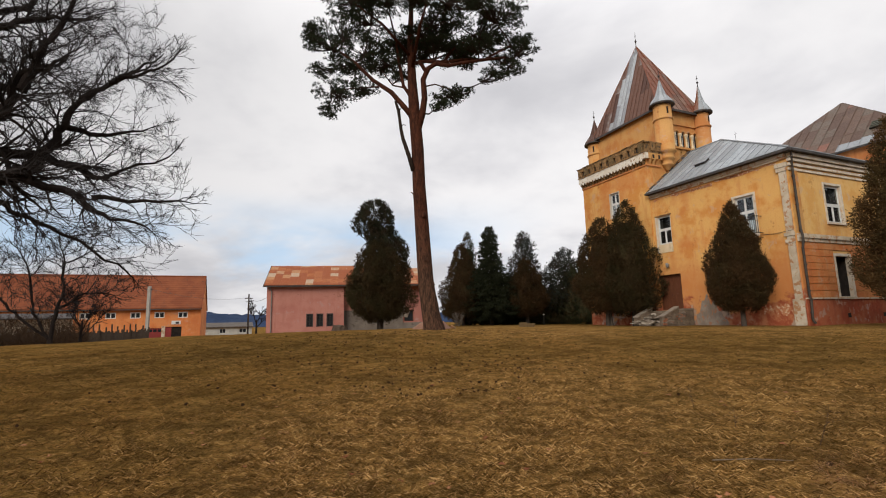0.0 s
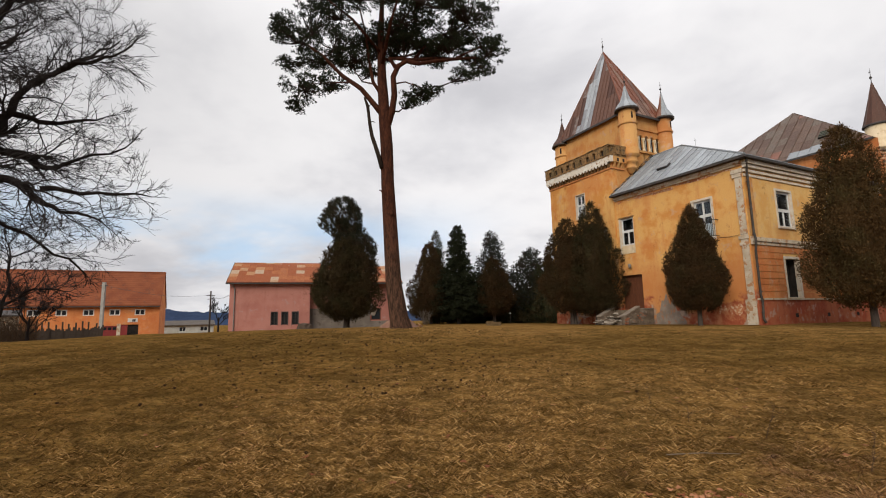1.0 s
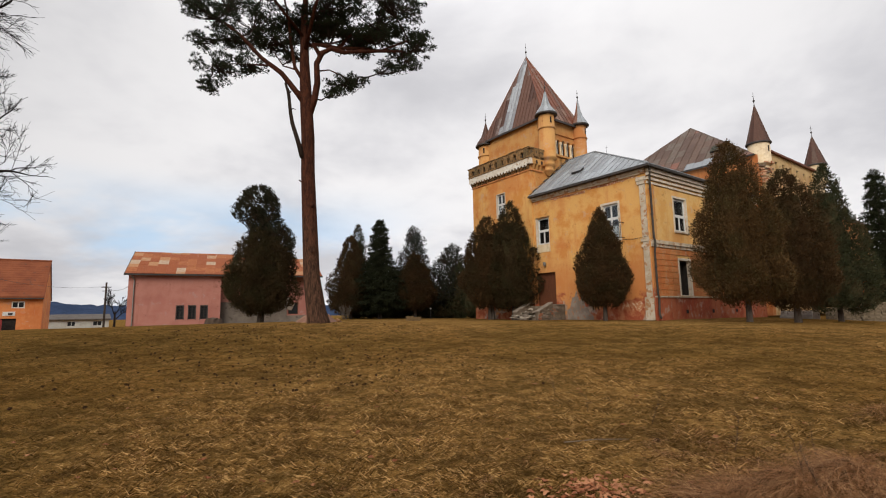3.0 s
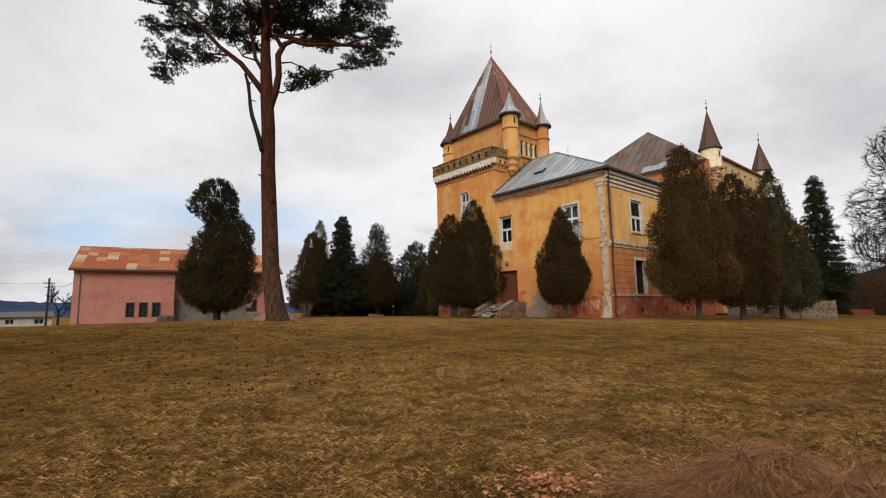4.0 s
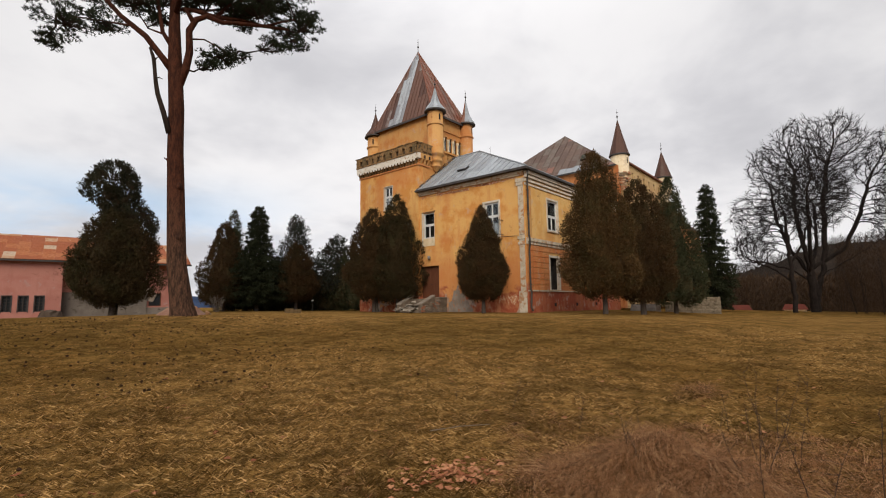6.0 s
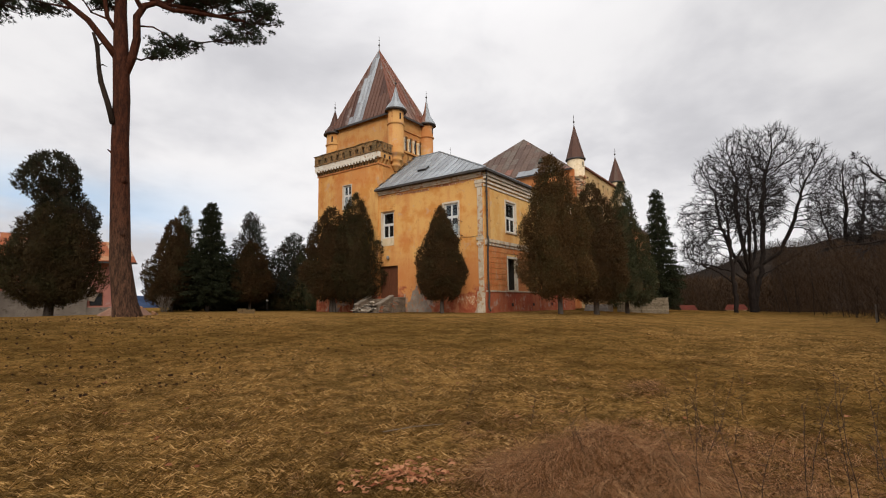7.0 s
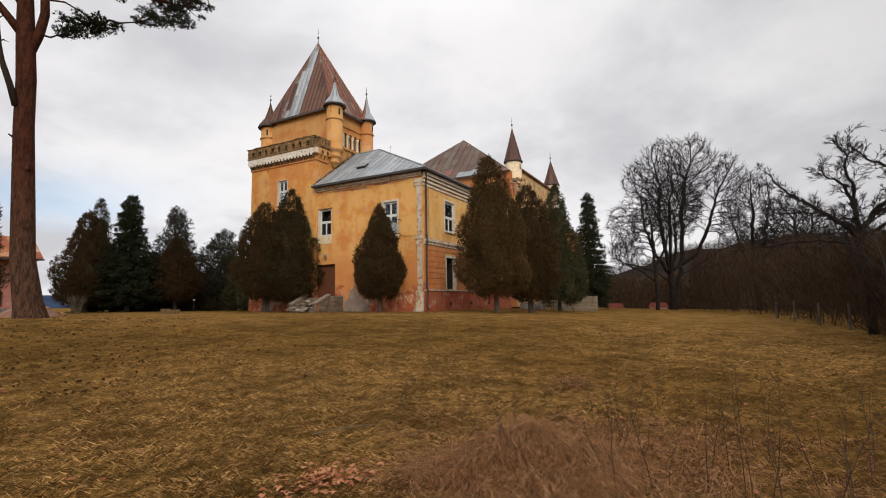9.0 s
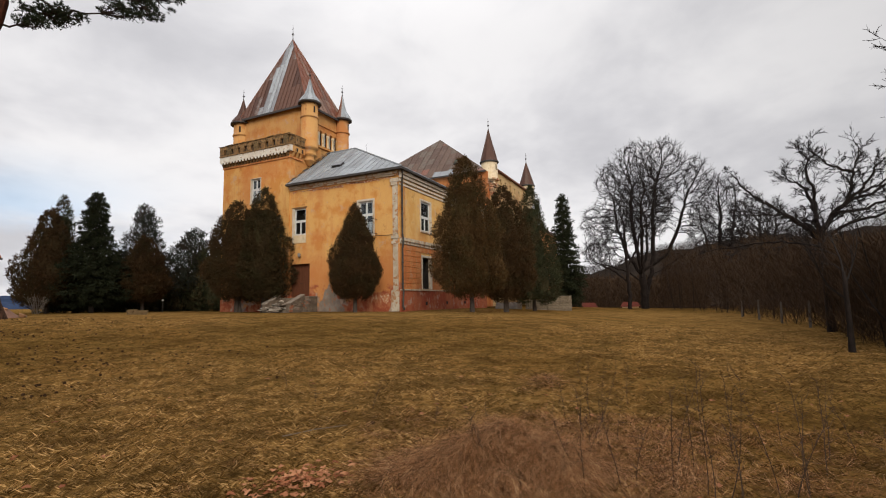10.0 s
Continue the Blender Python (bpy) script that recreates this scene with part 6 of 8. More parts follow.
valley_limb(-0.3, 1.0, 0.15, 0.04, (0.1, 4.6), (0.9, 6.4), (1.7, 7.3), (2.1, 7.5), (2.2, 7.9), (2.6, 8.3), (3.2, 8.9))
valley_limb(0.0, 0.7, 0.08, 0.025, (1.2, 4.5), (2.0, 4.5), (2.6, 4.2), (3.2, 4.0), (4.2, 3.5), (5.2, 2.9))
valley_limb(-0.5, -1.4, 0.07, 0.025, (4.0, 4.7), (4.9, 4.6), (6.2, 4.7))
valley_limb(0.4, -0.6, 0.14, 0.04, (0.2, 5.0), (0.8, 7.2), (1.6, 8.7), (2.2, 9.0), (2.9, 9.2), (3.6, 9.3))
valley_limb(0.0, 0.6, 0.12, 0.04, (0.8, 7.2), (1.3, 8.6), (1.6, 9.3), (2.3, 9.9), (2.7, 10.7))

valley_limb(0.2, 0.9, 0.08, 0.02, (3.6, 7.5), (4.3, 8.3), (5.0, 9.0), (5.7, 9.8))
valley_limb(0.0, -0.6, 0.07, 0.02, (4.2, 8.1), (4.7, 8.3), (5.4, 8.6), (6.1, 9.0))


def valley_hull(p):
    s = p.x * math.cos(radians(42)) + p.y * math.sin(radians(42))
    return s < float(np.interp(p.z, (2.2, 2.6, 3.4, 4.5, 6.0, 7.4, 9.0, 10.0, 10.6), (4.4, 5.3, 6.0, 6.0, 6.2, 5.9, 5.7, 5.1, 4.2)))



bare_tree("bare_tree", "wide leafless tree with heavy crooked dark limbs", on_ground(-50.5, 15.5, 0.1), 0.5, 31,
          [(1.0, 230, 60, 2.8, 0.25), (0.9, 320, 30, 2.8, 0.22)], 4.9, 4, 0.60, 0.05, (2, 4), 0.006, 0.62, keep=0.68, hull=valley_hull, guided=VALLEY, end=0.5)


def crown_tree(name, label, at, az, r0, seed, stems, lobes, points=1500, step=0.40, rmin=0.019, twig=(0.4, 0.95)):
    """A leafless tree whose branches grow to fill a lobed crown; local x runs across the view along az, y away. stems: first points of each main stem; lobes: centre and half sizes."""
    rs = np.random.RandomState(seed)
    t = thing(name, label, "bare tree", Matrix.Translation(at) @ Matrix.Rotation(-radians(az), 4, "Z"), group="bare trees")
    att = []
    for x, y, z, rx, ry, rz in lobes:
        n = int(points * rx * ry * rz / sum(q[3] * q[4] * q[5] for q in lobes))
        w = unit(rs.normal(size=(n, 3))) * (rs.rand(n, 1) ** 0.28)
        att.append(w * (rx, ry, rz) + (x, y, z))
    att = np.concatenate(att)
    pos, par, own = [], [], []
    for k, way in enumerate(stems):
        prev = 0 if pos else -1
        way = [np.array(q, float) for q in way]
        if k:
            prev = min(range(len(pos)), key=lambda i: np.linalg.norm(pos[i] - way[0]) if own[i] <= 0 else 1e9)
            way = [pos[prev]] + way[1:]
        for i, (a, b) in enumerate(zip(way, way[1:])):
            n = max(1, int(np.linalg.norm(b - a) / step))
            for j in range(0 if (i == 0 and k == 0) else 1, n + 1):
                pos.append(a + (b - a) * j / n + rs.normal(0, 0.05, 3) * (0 < j < n))
                par.append(prev)
                own.append(k)
                prev = len(pos) - 1
    near = np.full(len(att), 1e9)
    who, age = np.zeros(len(att), int), np.zeros(len(att), int)

    def meet(first):
        for i in range(first, len(pos)):
            q = np.linalg.norm(att - pos[i], axis=1)
            hit = q < near
            near[hit], who[hit], age[hit] = q[hit], i, 0

    meet(0)
    for _ in range(70):
        age += 1
        live = (near > step * 1.0) & (age < 4)
        if not live.any() or len(pos) > 14000:
            break
        att, near, who, age = att[live], near[live], who[live], age[live]
        push = {}
        for i, w, q in zip(who, att, near):
            e = (w - pos[i]) / q
            if par[i] < 0 or e.dot(pos[i] - pos[par[i]]) > -0.05 * step:
                push[i] = push.get(i, 0) + e
        first = len(pos)
        for i, d in push.items():
            p = par[i]
            keep = (pos[i] - pos[p]) / max(1e-6, np.linalg.norm(pos[i] - pos[p])) if p >= 0 else np.array((0, 0, 1.0))
            d = d / max(1e-6, np.linalg.norm(d)) + keep * 0.9 + rs.normal(0, 0.20, 3)
            pos.append(pos[i] + d / np.linalg.norm(d) * step)
            par.append(i)
            own.append(own[i])
        meet(first)
    n = len(pos)
    kids = [[] for _ in range(n)]
    tips = np.zeros(n)
    for i in range(n - 1, -1, -1):
        if not kids[i]:
            tips[i] = 1
        if par[i] >= 0:
            kids[par[i]].append(i)
            tips[par[i]] += tips[i]
    ex = math.log(r0 / rmin) / math.log(max(2, tips[0]))
    rad = rmin * tips ** ex
    trunk, twigs, wood = Geo(), Geo(), {}
    todo = [(-1, 0)]
    while todo:
        p, i = todo.pop()
        line = [p] if p >= 0 else []
        k = i
        while True:
            line.append(k)
            if not kids[k]:
                break
            k2 = max(kids[k], key=lambda j: tips[j])
            todo += [(k, j) for j in kids[k] if j != k2]
            k = k2
        big = rad[i]
        target = trunk if p < 0 else twigs if big < rmin * 2.6 else wood.setdefault(own[i], Geo())
        rr = [rad[j] for j in line]
        rr[0] = min(rr[0], big) if p >= 0 else rr[0] * 1.25
        target.tube([Vector(pos[j]) for j in line], rr, 10 if big > 0.2 else 6 if big > 0.06 else 3)
    part("trunk", trunk, BARK, t, "", True)
    for g in wood.values():
        part("limb", g, BARK, t)
    for i in range(n):
        if rad[i] < rmin * 2.2 and par[i] >= 0:
            ax = (pos[i] - pos[par[i]]) / step
            for _ in range(4):
                d = ax * 1.0 + rs.normal(0, 0.45, 3) + (0, 0, 0.10)
                d = d / np.linalg.norm(d) * rs.uniform(*twig)
                q = np.cross(d, rs.normal(size=3))
                q = q / np.linalg.norm(q) * rmin
                mid = pos[i] + d * 0.5 + rs.normal(0, 0.04, 3)
                twigs.add([pos[i] - q, pos[i] + q, mid + q * 0.7, mid - q * 0.7, pos[i] + d], [(0, 1, 2, 3), (3, 2, 4)])
    tagged(part("twig_spray", twigs, TWIG, t), kind="stuff")
    return t


crown_tree("bare_tree", "large leafless tree with several stems and a lobed rounded crown", on_ground(64.6, 60, 0.1), 64.6, 0.44, 32,
           [[(-0.4, 0, -0.4), (-0.4, 0, 2.2), (-0.5, 0, 4.2), (-0.9, -0.3, 7.0), (-1.3, -0.5, 10.5), (-1.0, -0.3, 14.0)], [(-0.4, 0, 1.5), (0.5, 0.2, 4.0), (0.8, 0.4, 7.0), (1.0, 0.3, 11.0), (1.6, 0.2, 14.5)],
            [(-0.5, 0, 4.0), (-2.0, 0.3, 6.4), (-2.9, 0.4, 9.5), (-3.1, 0.3, 12.5)], [(0.5, 0.2, 4.2), (2.2, 0.5, 6.2), (3.6, 0.4, 9.2), (4.4, 0.2, 12.0)], [(-0.5, 0, 3.6), (-0.3, -2.0, 7.0), (-0.2, -3.0, 11.0)],
            [(0.4, 0.2, 3.6), (0.2, 2.2, 7.0), (0.3, 3.2, 11.0)], [(-0.5, 0, 3.0), (-2.2, -0.4, 4.4), (-4.2, -0.5, 5.2), (-5.6, -0.6, 5.4)], [(0.4, 0.2, 3.2), (2.4, -0.4, 5.0), (4.2, -0.6, 6.2)]],
           [(-4.6, 0, 10.2, 2.3, 2.6, 2.6), (-2.9, 0, 14.8, 2.2, 2.6, 2.6), (-0.3, 0, 17.1, 2.3, 2.6, 2.6), (2.5, 0, 16.7, 2.2, 2.4, 2.6), (5.2, 0, 14.2, 2.3, 2.4, 2.8), (5.5, 0, 9.4, 1.9, 2.4, 2.6), (-5.4, 0, 6.6, 1.8, 2.2, 1.7),
            (0.2, 0, 11.6, 3.2, 3.6, 3.8), (0, -3.2, 12.5, 3.2, 2.4, 3.4), (0, 3.2, 12.5, 3.2, 2.4, 3.4)], 12500, rmin=0.018)
crown_tree("bare_tree", "slender leafless tree close beside a larger one", on_ground(62.75, 57, 0.1), 62.75, 0.22, 35,
           [[(0, 0, -0.4), (0.0, 0, 3.0), (-0.1, 0, 6.0), (-0.2, 0, 9.5)], [(0, 0, 2.8), (-1.6, 0.2, 4.4), (-3.4, 0.3, 5.4)], [(0, 0, 4.6), (1.0, 0, 6.6), (1.5, 0, 8.5)]],
           [(-2.6, 0, 6.6, 2.0, 1.8, 1.7), (-0.6, 0, 9.5, 1.8, 1.8, 2.2), (1.2, 0, 8.2, 1.4, 1.6, 1.8)], 1500)
crown_tree("bare_tree", "leafless tree with upright branches before the wooded hill", on_ground(71.9, 60, 0.1), 71.9, 0.30, 36,
           [[(0, 0, -0.4), (-0.2, 0, 3.5), (-0.2, 0, 7.0), (0.1, 0, 11.0)], [(-0.2, 0, 4.0), (-1.4, 0.2, 7.0), (-1.8, 0.2, 9.5)], [(-0.2, 0, 4.4), (1.0, 0, 7.4), (1.4, 0, 10.5)]],
           [(0.3, 0, 12.4, 1.7, 1.8, 2.2), (-1.3, 0, 10.2, 1.6, 1.8, 2.0), (1.4, 0, 9.6, 1.5, 1.8, 2.2), (0, 0, 7.6, 1.8, 1.8, 1.8)], 4400, rmin=0.018)
crown_tree("bare_tree", "broad leafless tree before the wooded hill", on_ground(75.6, 58, 0.1), 75.6, 0.26, 37,
           [[(0, 0, -0.4), (0.0, 0, 3.0), (-0.3, 0, 6.0), (-0.4, 0, 9.0)], [(0, 0, 3.2), (-1.6, 0.2, 5.5), (-2.0, 0.2, 7.5)], [(0, 0, 3.4), (1.8, 0, 5.5), (2.9, 0, 6.8)], [(0, 0, 3.4), (0.8, 0, 6.5), (1.0, 0, 8.5)]],
           [(-1.0, 0, 9.6, 1.9, 2.0, 1.8), (-2.2, 0, 7.2, 1.5, 1.8, 1.8), (1.3, 0, 8.4, 1.8, 2.0, 1.8), (3.4, 0, 6.6, 1.8, 1.8, 1.4), (0.3, 0, 6.2, 2.2, 1.8, 1.4)], 6600, rmin=0.018)


OAK = []


def oak_limb(r0, r1, y1, *way):
    """A limb of the crooked tree: (side reach, height) along it, drifting to the depth y1."""
    c, sn = math.cos(radians(80.4)), math.sin(radians(80.4))
    n = len(way) - 1
    OAK.append(([(x * c + y1 * i / n * sn, -x * sn + y1 * i / n * c, z) for i, (x, z) in enumerate((x, 3.9 + 0.88 * (z - 3.9)) for x, z in way)], r0, r1))


oak_limb(0.125, 0.022, -0.6, (-0.1, 3.9), (-0.30, 4.25), (-0.56, 4.55), (-0.96, 4.98), (-1.5, 5.5), (-2.0, 6.05), (-2.5, 6.6), (-2.9, 7.35))
oak_limb(0.06, 0.02, 0.8, (-0.96, 4.98), (-1.4, 5.25), (-1.85, 5.4), (-2.5, 5.45))
oak_limb(0.105, 0.022, 0.5, (-0.08, 3.9), (-0.12, 4.6), (-0.16, 5.2), (-0.3, 5.9), (-0.5, 6.5), (-0.8, 6.8), (-1.07, 7.25))
oak_limb(0.07, 0.02, -0.8, (-0.16, 5.2), (-0.10, 6.0), (-0.3, 6.9), (-0.2, 7.5), (-0.45, 8.0))
oak_limb(0.12, 0.03, -0.5, (-0.05, 3.9), (0.18, 4.5), (0.42, 5.0), (0.85, 5.4), (1.26, 5.8), (1.6, 6.3), (1.95, 6.95))
oak_limb(0.075, 0.02, 0.8, (0.85, 5.4), (1.1, 6.2), (1.2, 6.8), (1.3, 7.4), (1.46, 8.1))
oak_limb(0.06, 0.02, -0.8, (1.2, 6.8), (0.7, 7.1), (0.3, 7.4), (-0.1, 7.9))
oak_limb(0.08, 0.02, 0.8, (0.42, 5.0), (1.2, 5.1), (2.0, 5.4), (2.8, 5.9))
oak_limb(0.09, 0.02, 0.9, (0.42, 5.0), (1.0, 5.6), (1.7, 5.8), (2.4, 6.4), (3.0, 7.0))
oak_limb(0.08, 0.02, -0.9, (-0.05, 3.9), (0.6, 4.3), (1.4, 4.6), (2.4, 4.9), (3.2, 5.0))
oak_limb(0.06, 0.02, 0.6, (1.26, 5.8), (1.9, 6.1), (2.5, 6.7))
oak_limb(0.055, 0.018, -1.2, (-0.1, 3.5), (-0.9, 3.75), (-1.6, 3.8), (-2.6, 3.75), (-4.0, 3.55))
bare_tree("bare_tree", "crooked leafless oak with thick low-forking limbs", on_ground(80.4, 25.5, 0.1), 0.14, 33, [(1.0, 30, 45, 0.8, 0.08)], 3.9, 3, 0.60, 0.10, (3, 4), 0.008, 0.62, guided=OAK, kid=(0.30, 0.58), end=0.14)
_c, _s = math.cos(radians(96)), math.sin(radians(96))
bare_tree("bare_tree", "leafless tree past the oak, its branch tips reaching in", on_ground(96, 13.5, 0.1), 0.16, 41, [(1.0, 60, 55, 1.6, 0.09), (1.0, 150, 50, 1.6, 0.09)], 4.0, 3, 0.6, 0.15, (2, 3), 0.007, 0.5,
          guided=[([(x * _c, -x * _s, z) for x, z in way], 0.075, 0.014) for way in (((0, 4.0), (-0.8, 5.0), (-1.5, 5.9), (-1.95, 6.5)), ((-0.8, 5.0), (-1.3, 5.3), (-1.8, 5.9)), ((0.1, 4.0), (-0.3, 5.4), (-0.9, 6.6), (-1.5, 7.4)))], kid=(0.25, 0.45), end=0.1)
bare_tree("bare_tree", "thin bare sapling at the edge of the lawn", on_ground(81.9, 17.5, 0.1), 0.07, 38,
          [(0.8, 330, 50, 1.2, 0.03), (1.0, 150, 60, 1.2, 0.03), (1.0, 60, 75, 1.4, 0.035)], 1.9, 3, 0.5, 0.3, (2, 3), 0.007)
crown_tree("bare_tree", "small twiggy leafless tree at the garden fence", on_ground(-38.9, 38, 0.1), -38.9, 0.15, 34,
           [[(0, 0, -0.4), (0.1, 0, 1.4), (0.45, 0, 3.0), (0.35, 0, 5.4)], [(0, 0, 0.5), (-0.9, 0.2, 2.0), (-1.3, 0.2, 4.6)], [(0.3, 0, 2.2), (1.6, -0.2, 3.2), (3.0, -0.3, 3.1)], [(0.0, 0, 0.3), (-2.0, 0.4, 2.2), (-3.2, 0.5, 4.0)]],
           [(0.4, 0, 5.6, 2.0, 1.6, 1.6), (-1.9, 0, 4.6, 1.8, 1.5, 1.9), (2.6, 0, 3.6, 1.7, 1.4, 1.2), (-3.8, 0.4, 4.2, 1.4, 1.2, 1.6), (0, 0, 3.0, 2.6, 1.6, 1.3)], 3000, 0.34, 0.013, (0.3, 0.8))
bare_tree("bare_tree", "small leafless shrub-like tree by the garden fence", on_ground(-36.6, 40, 0.1), 0.09, 39,
          [(0.4, 60, 40, 1.3, 0.05), (0.7, 30, 55, 1.5, 0.05), (0.9, 220, 50, 1.5, 0.05), (0.9, 240, 35, 1.3, 0.05)], 1.2, 4, 0.6, 0.2, (3, 4), 0.012)
bare_tree("bare_tree", "leafless tree beside the utility pole", on_ground(-21.0, 88, 0.1), 0.16, 40,
          [(0.6, 60, 45, 1.9, 0.08), (0.9, 30, 60, 2.0, 0.08), (0.9, 220, 55, 2.0, 0.08)], 2.2, 4, 0.55, 0.3, (3, 4), 0.022)


PALEBARK = worn("pale_shrub_bark", (0.14, 0.11, 0.085), (0.19, 0.155, 0.12), None, 5, 40, 0.95, 0.004)
shrub = thing("bare_shrub", "pale leafless shrub before the brown conifer", "shrub", Matrix.Translation(on_ground(1.75, 46.5, 0.05)))
_rng, _wood, _fine = random.Random(91), Geo(), Geo()
for _k in range(7):
    _a = _k * 0.9 + 0.3
    grow(_wood, _fine, _rng, Vector((0.1 * math.cos(_a), 0.1 * math.sin(_a), -0.1)), Vector((math.cos(_a) * 0.28, math.sin(_a) * 0.28, 1)).normalized(), 0.85, 0.035, 2, 0.6, 0.2, 4, (2, 3), 0.4, 0.012)
part("stem", _wood, PALEBARK, shrub)
tagged(part("twig_spray", _fine, PALEBARK, shrub), kind="stuff")


# ---- houses and yard on the valley side ----
def house_pose(az_face, az, d, z):
    """A house whose front wall faces back along az_face; its front left corner lies at az, d."""
    p = polar(az, d, z)
    return Matrix.Translation(p) @ Matrix.Rotation(-radians(az_face), 4, "Z")


def simple_window(parent, x, z, w, h, frame_m, y=0.0, bars=1, grid=0, f=0.07):
    g = Geo().box(x, x + f, y + 0.02, y + 0.10, z, z + h).box(x + w - f, x + w, y + 0.02, y + 0.10, z, z + h).box(x + f, x + w - f, y + 0.02, y + 0.10, z, z + f).box(x + f, x + w - f, y + 0.02, y + 0.10, z + h - f, z + h)
    for i in range(bars):
        c = x + w * (i + 1) / (bars + 1)
        g.box(c - f * 0.5, c + f * 0.5, y + 0.03, y + 0.09, z + f, z + h - f)
    win = part("window", g, frame_m, parent)
    part("pane", Geo().box(x + f, x + w - f, y + 0.10, y + 0.11, z + f, z + h - f), DARKGLASS, win)
    for i in range(grid):
        zz = z + h * (i + 1) / (grid + 1)
        part("bar", Geo().box(x + f, x + w - f, y + 0.035, y + 0.06, zz - 0.02, zz + 0.02), frame_m, win)
    return win


def dark_glass():
    m, nt, b = shader("dark_glass", 0.12, 0.0, 0.08)
    c = blend(nt, noise_node(nt, 1.5, 3, 0.5), (0.010, 0.012, 0.014), (0.035, 0.038, 0.042))
    nt.links.new(c, b.inputs["Base Color"])
    return m


DARKGLASS = dark_glass()
CONCRETE = worn("grey_concrete", (0.36, 0.34, 0.31), (0.28, 0.265, 0.24), None, 2, 25, 0.9, 0.003)
FELT = worn("grey_roofing_felt", (0.085, 0.072, 0.062), (0.12, 0.10, 0.085), (0.05, 0.042, 0.036), 0.8, 12, 0.9, 0.01)
SHEDWALL = worn("grey_white_render", (0.50, 0.50, 0.47), (0.42, 0.41, 0.38), (0.30, 0.27, 0.23), 1.2, 20, 0.9, 0.004)
FENCEWOOD = worn("weathered_fence_wood", (0.045, 0.033, 0.025), (0.070, 0.053, 0.041), None, 3, 30, 0.9, 0.004, stretch=(4, 4, 0.5))
REDPAINT = worn("red_garage_paint", (0.26, 0.035, 0.030), (0.20, 0.03, 0.028), None, 2, 30, 0.6, 0.002)
PINKEARTH = worn("pink_rubble_earth", (0.22, 0.115, 0.078), (0.28, 0.155, 0.108), (0.16, 0.095, 0.065), 3, 20, 0.95, 0.03)
STUMPWOOD = worn("weathered_stump_wood", (0.062, 0.043, 0.030), (0.095, 0.066, 0.046), (0.03, 0.021, 0.015), 5, 30, 0.95, 0.02, stretch=(1, 1, 0.3))
GREYBASE = plaster("bare_cement_render", (0.150, 0.125, 0.105), (0.20, 0.17, 0.145), (0.10, 0.082, 0.070), (0.055, 0.045, 0.035))
STACKBRICK = worn("weathered_yellow_brick", (0.135, 0.088, 0.040), (0.19, 0.125, 0.058), (0.075, 0.05, 0.028), 4, 25, 0.95, 0.01)
BRICKWORN = worn("worn_brick", (0.34, 0.17, 0.085), (0.42, 0.25, 0.13), (0.22, 0.12, 0.07), 3, 25, 0.95, 0.01)
HOUSEORANGE = plaster("house_orange_render", (0.60, 0.195, 0.065), (0.64, 0.25, 0.09), (0.48, 0.145, 0.05), (0.54, 0.22, 0.10))


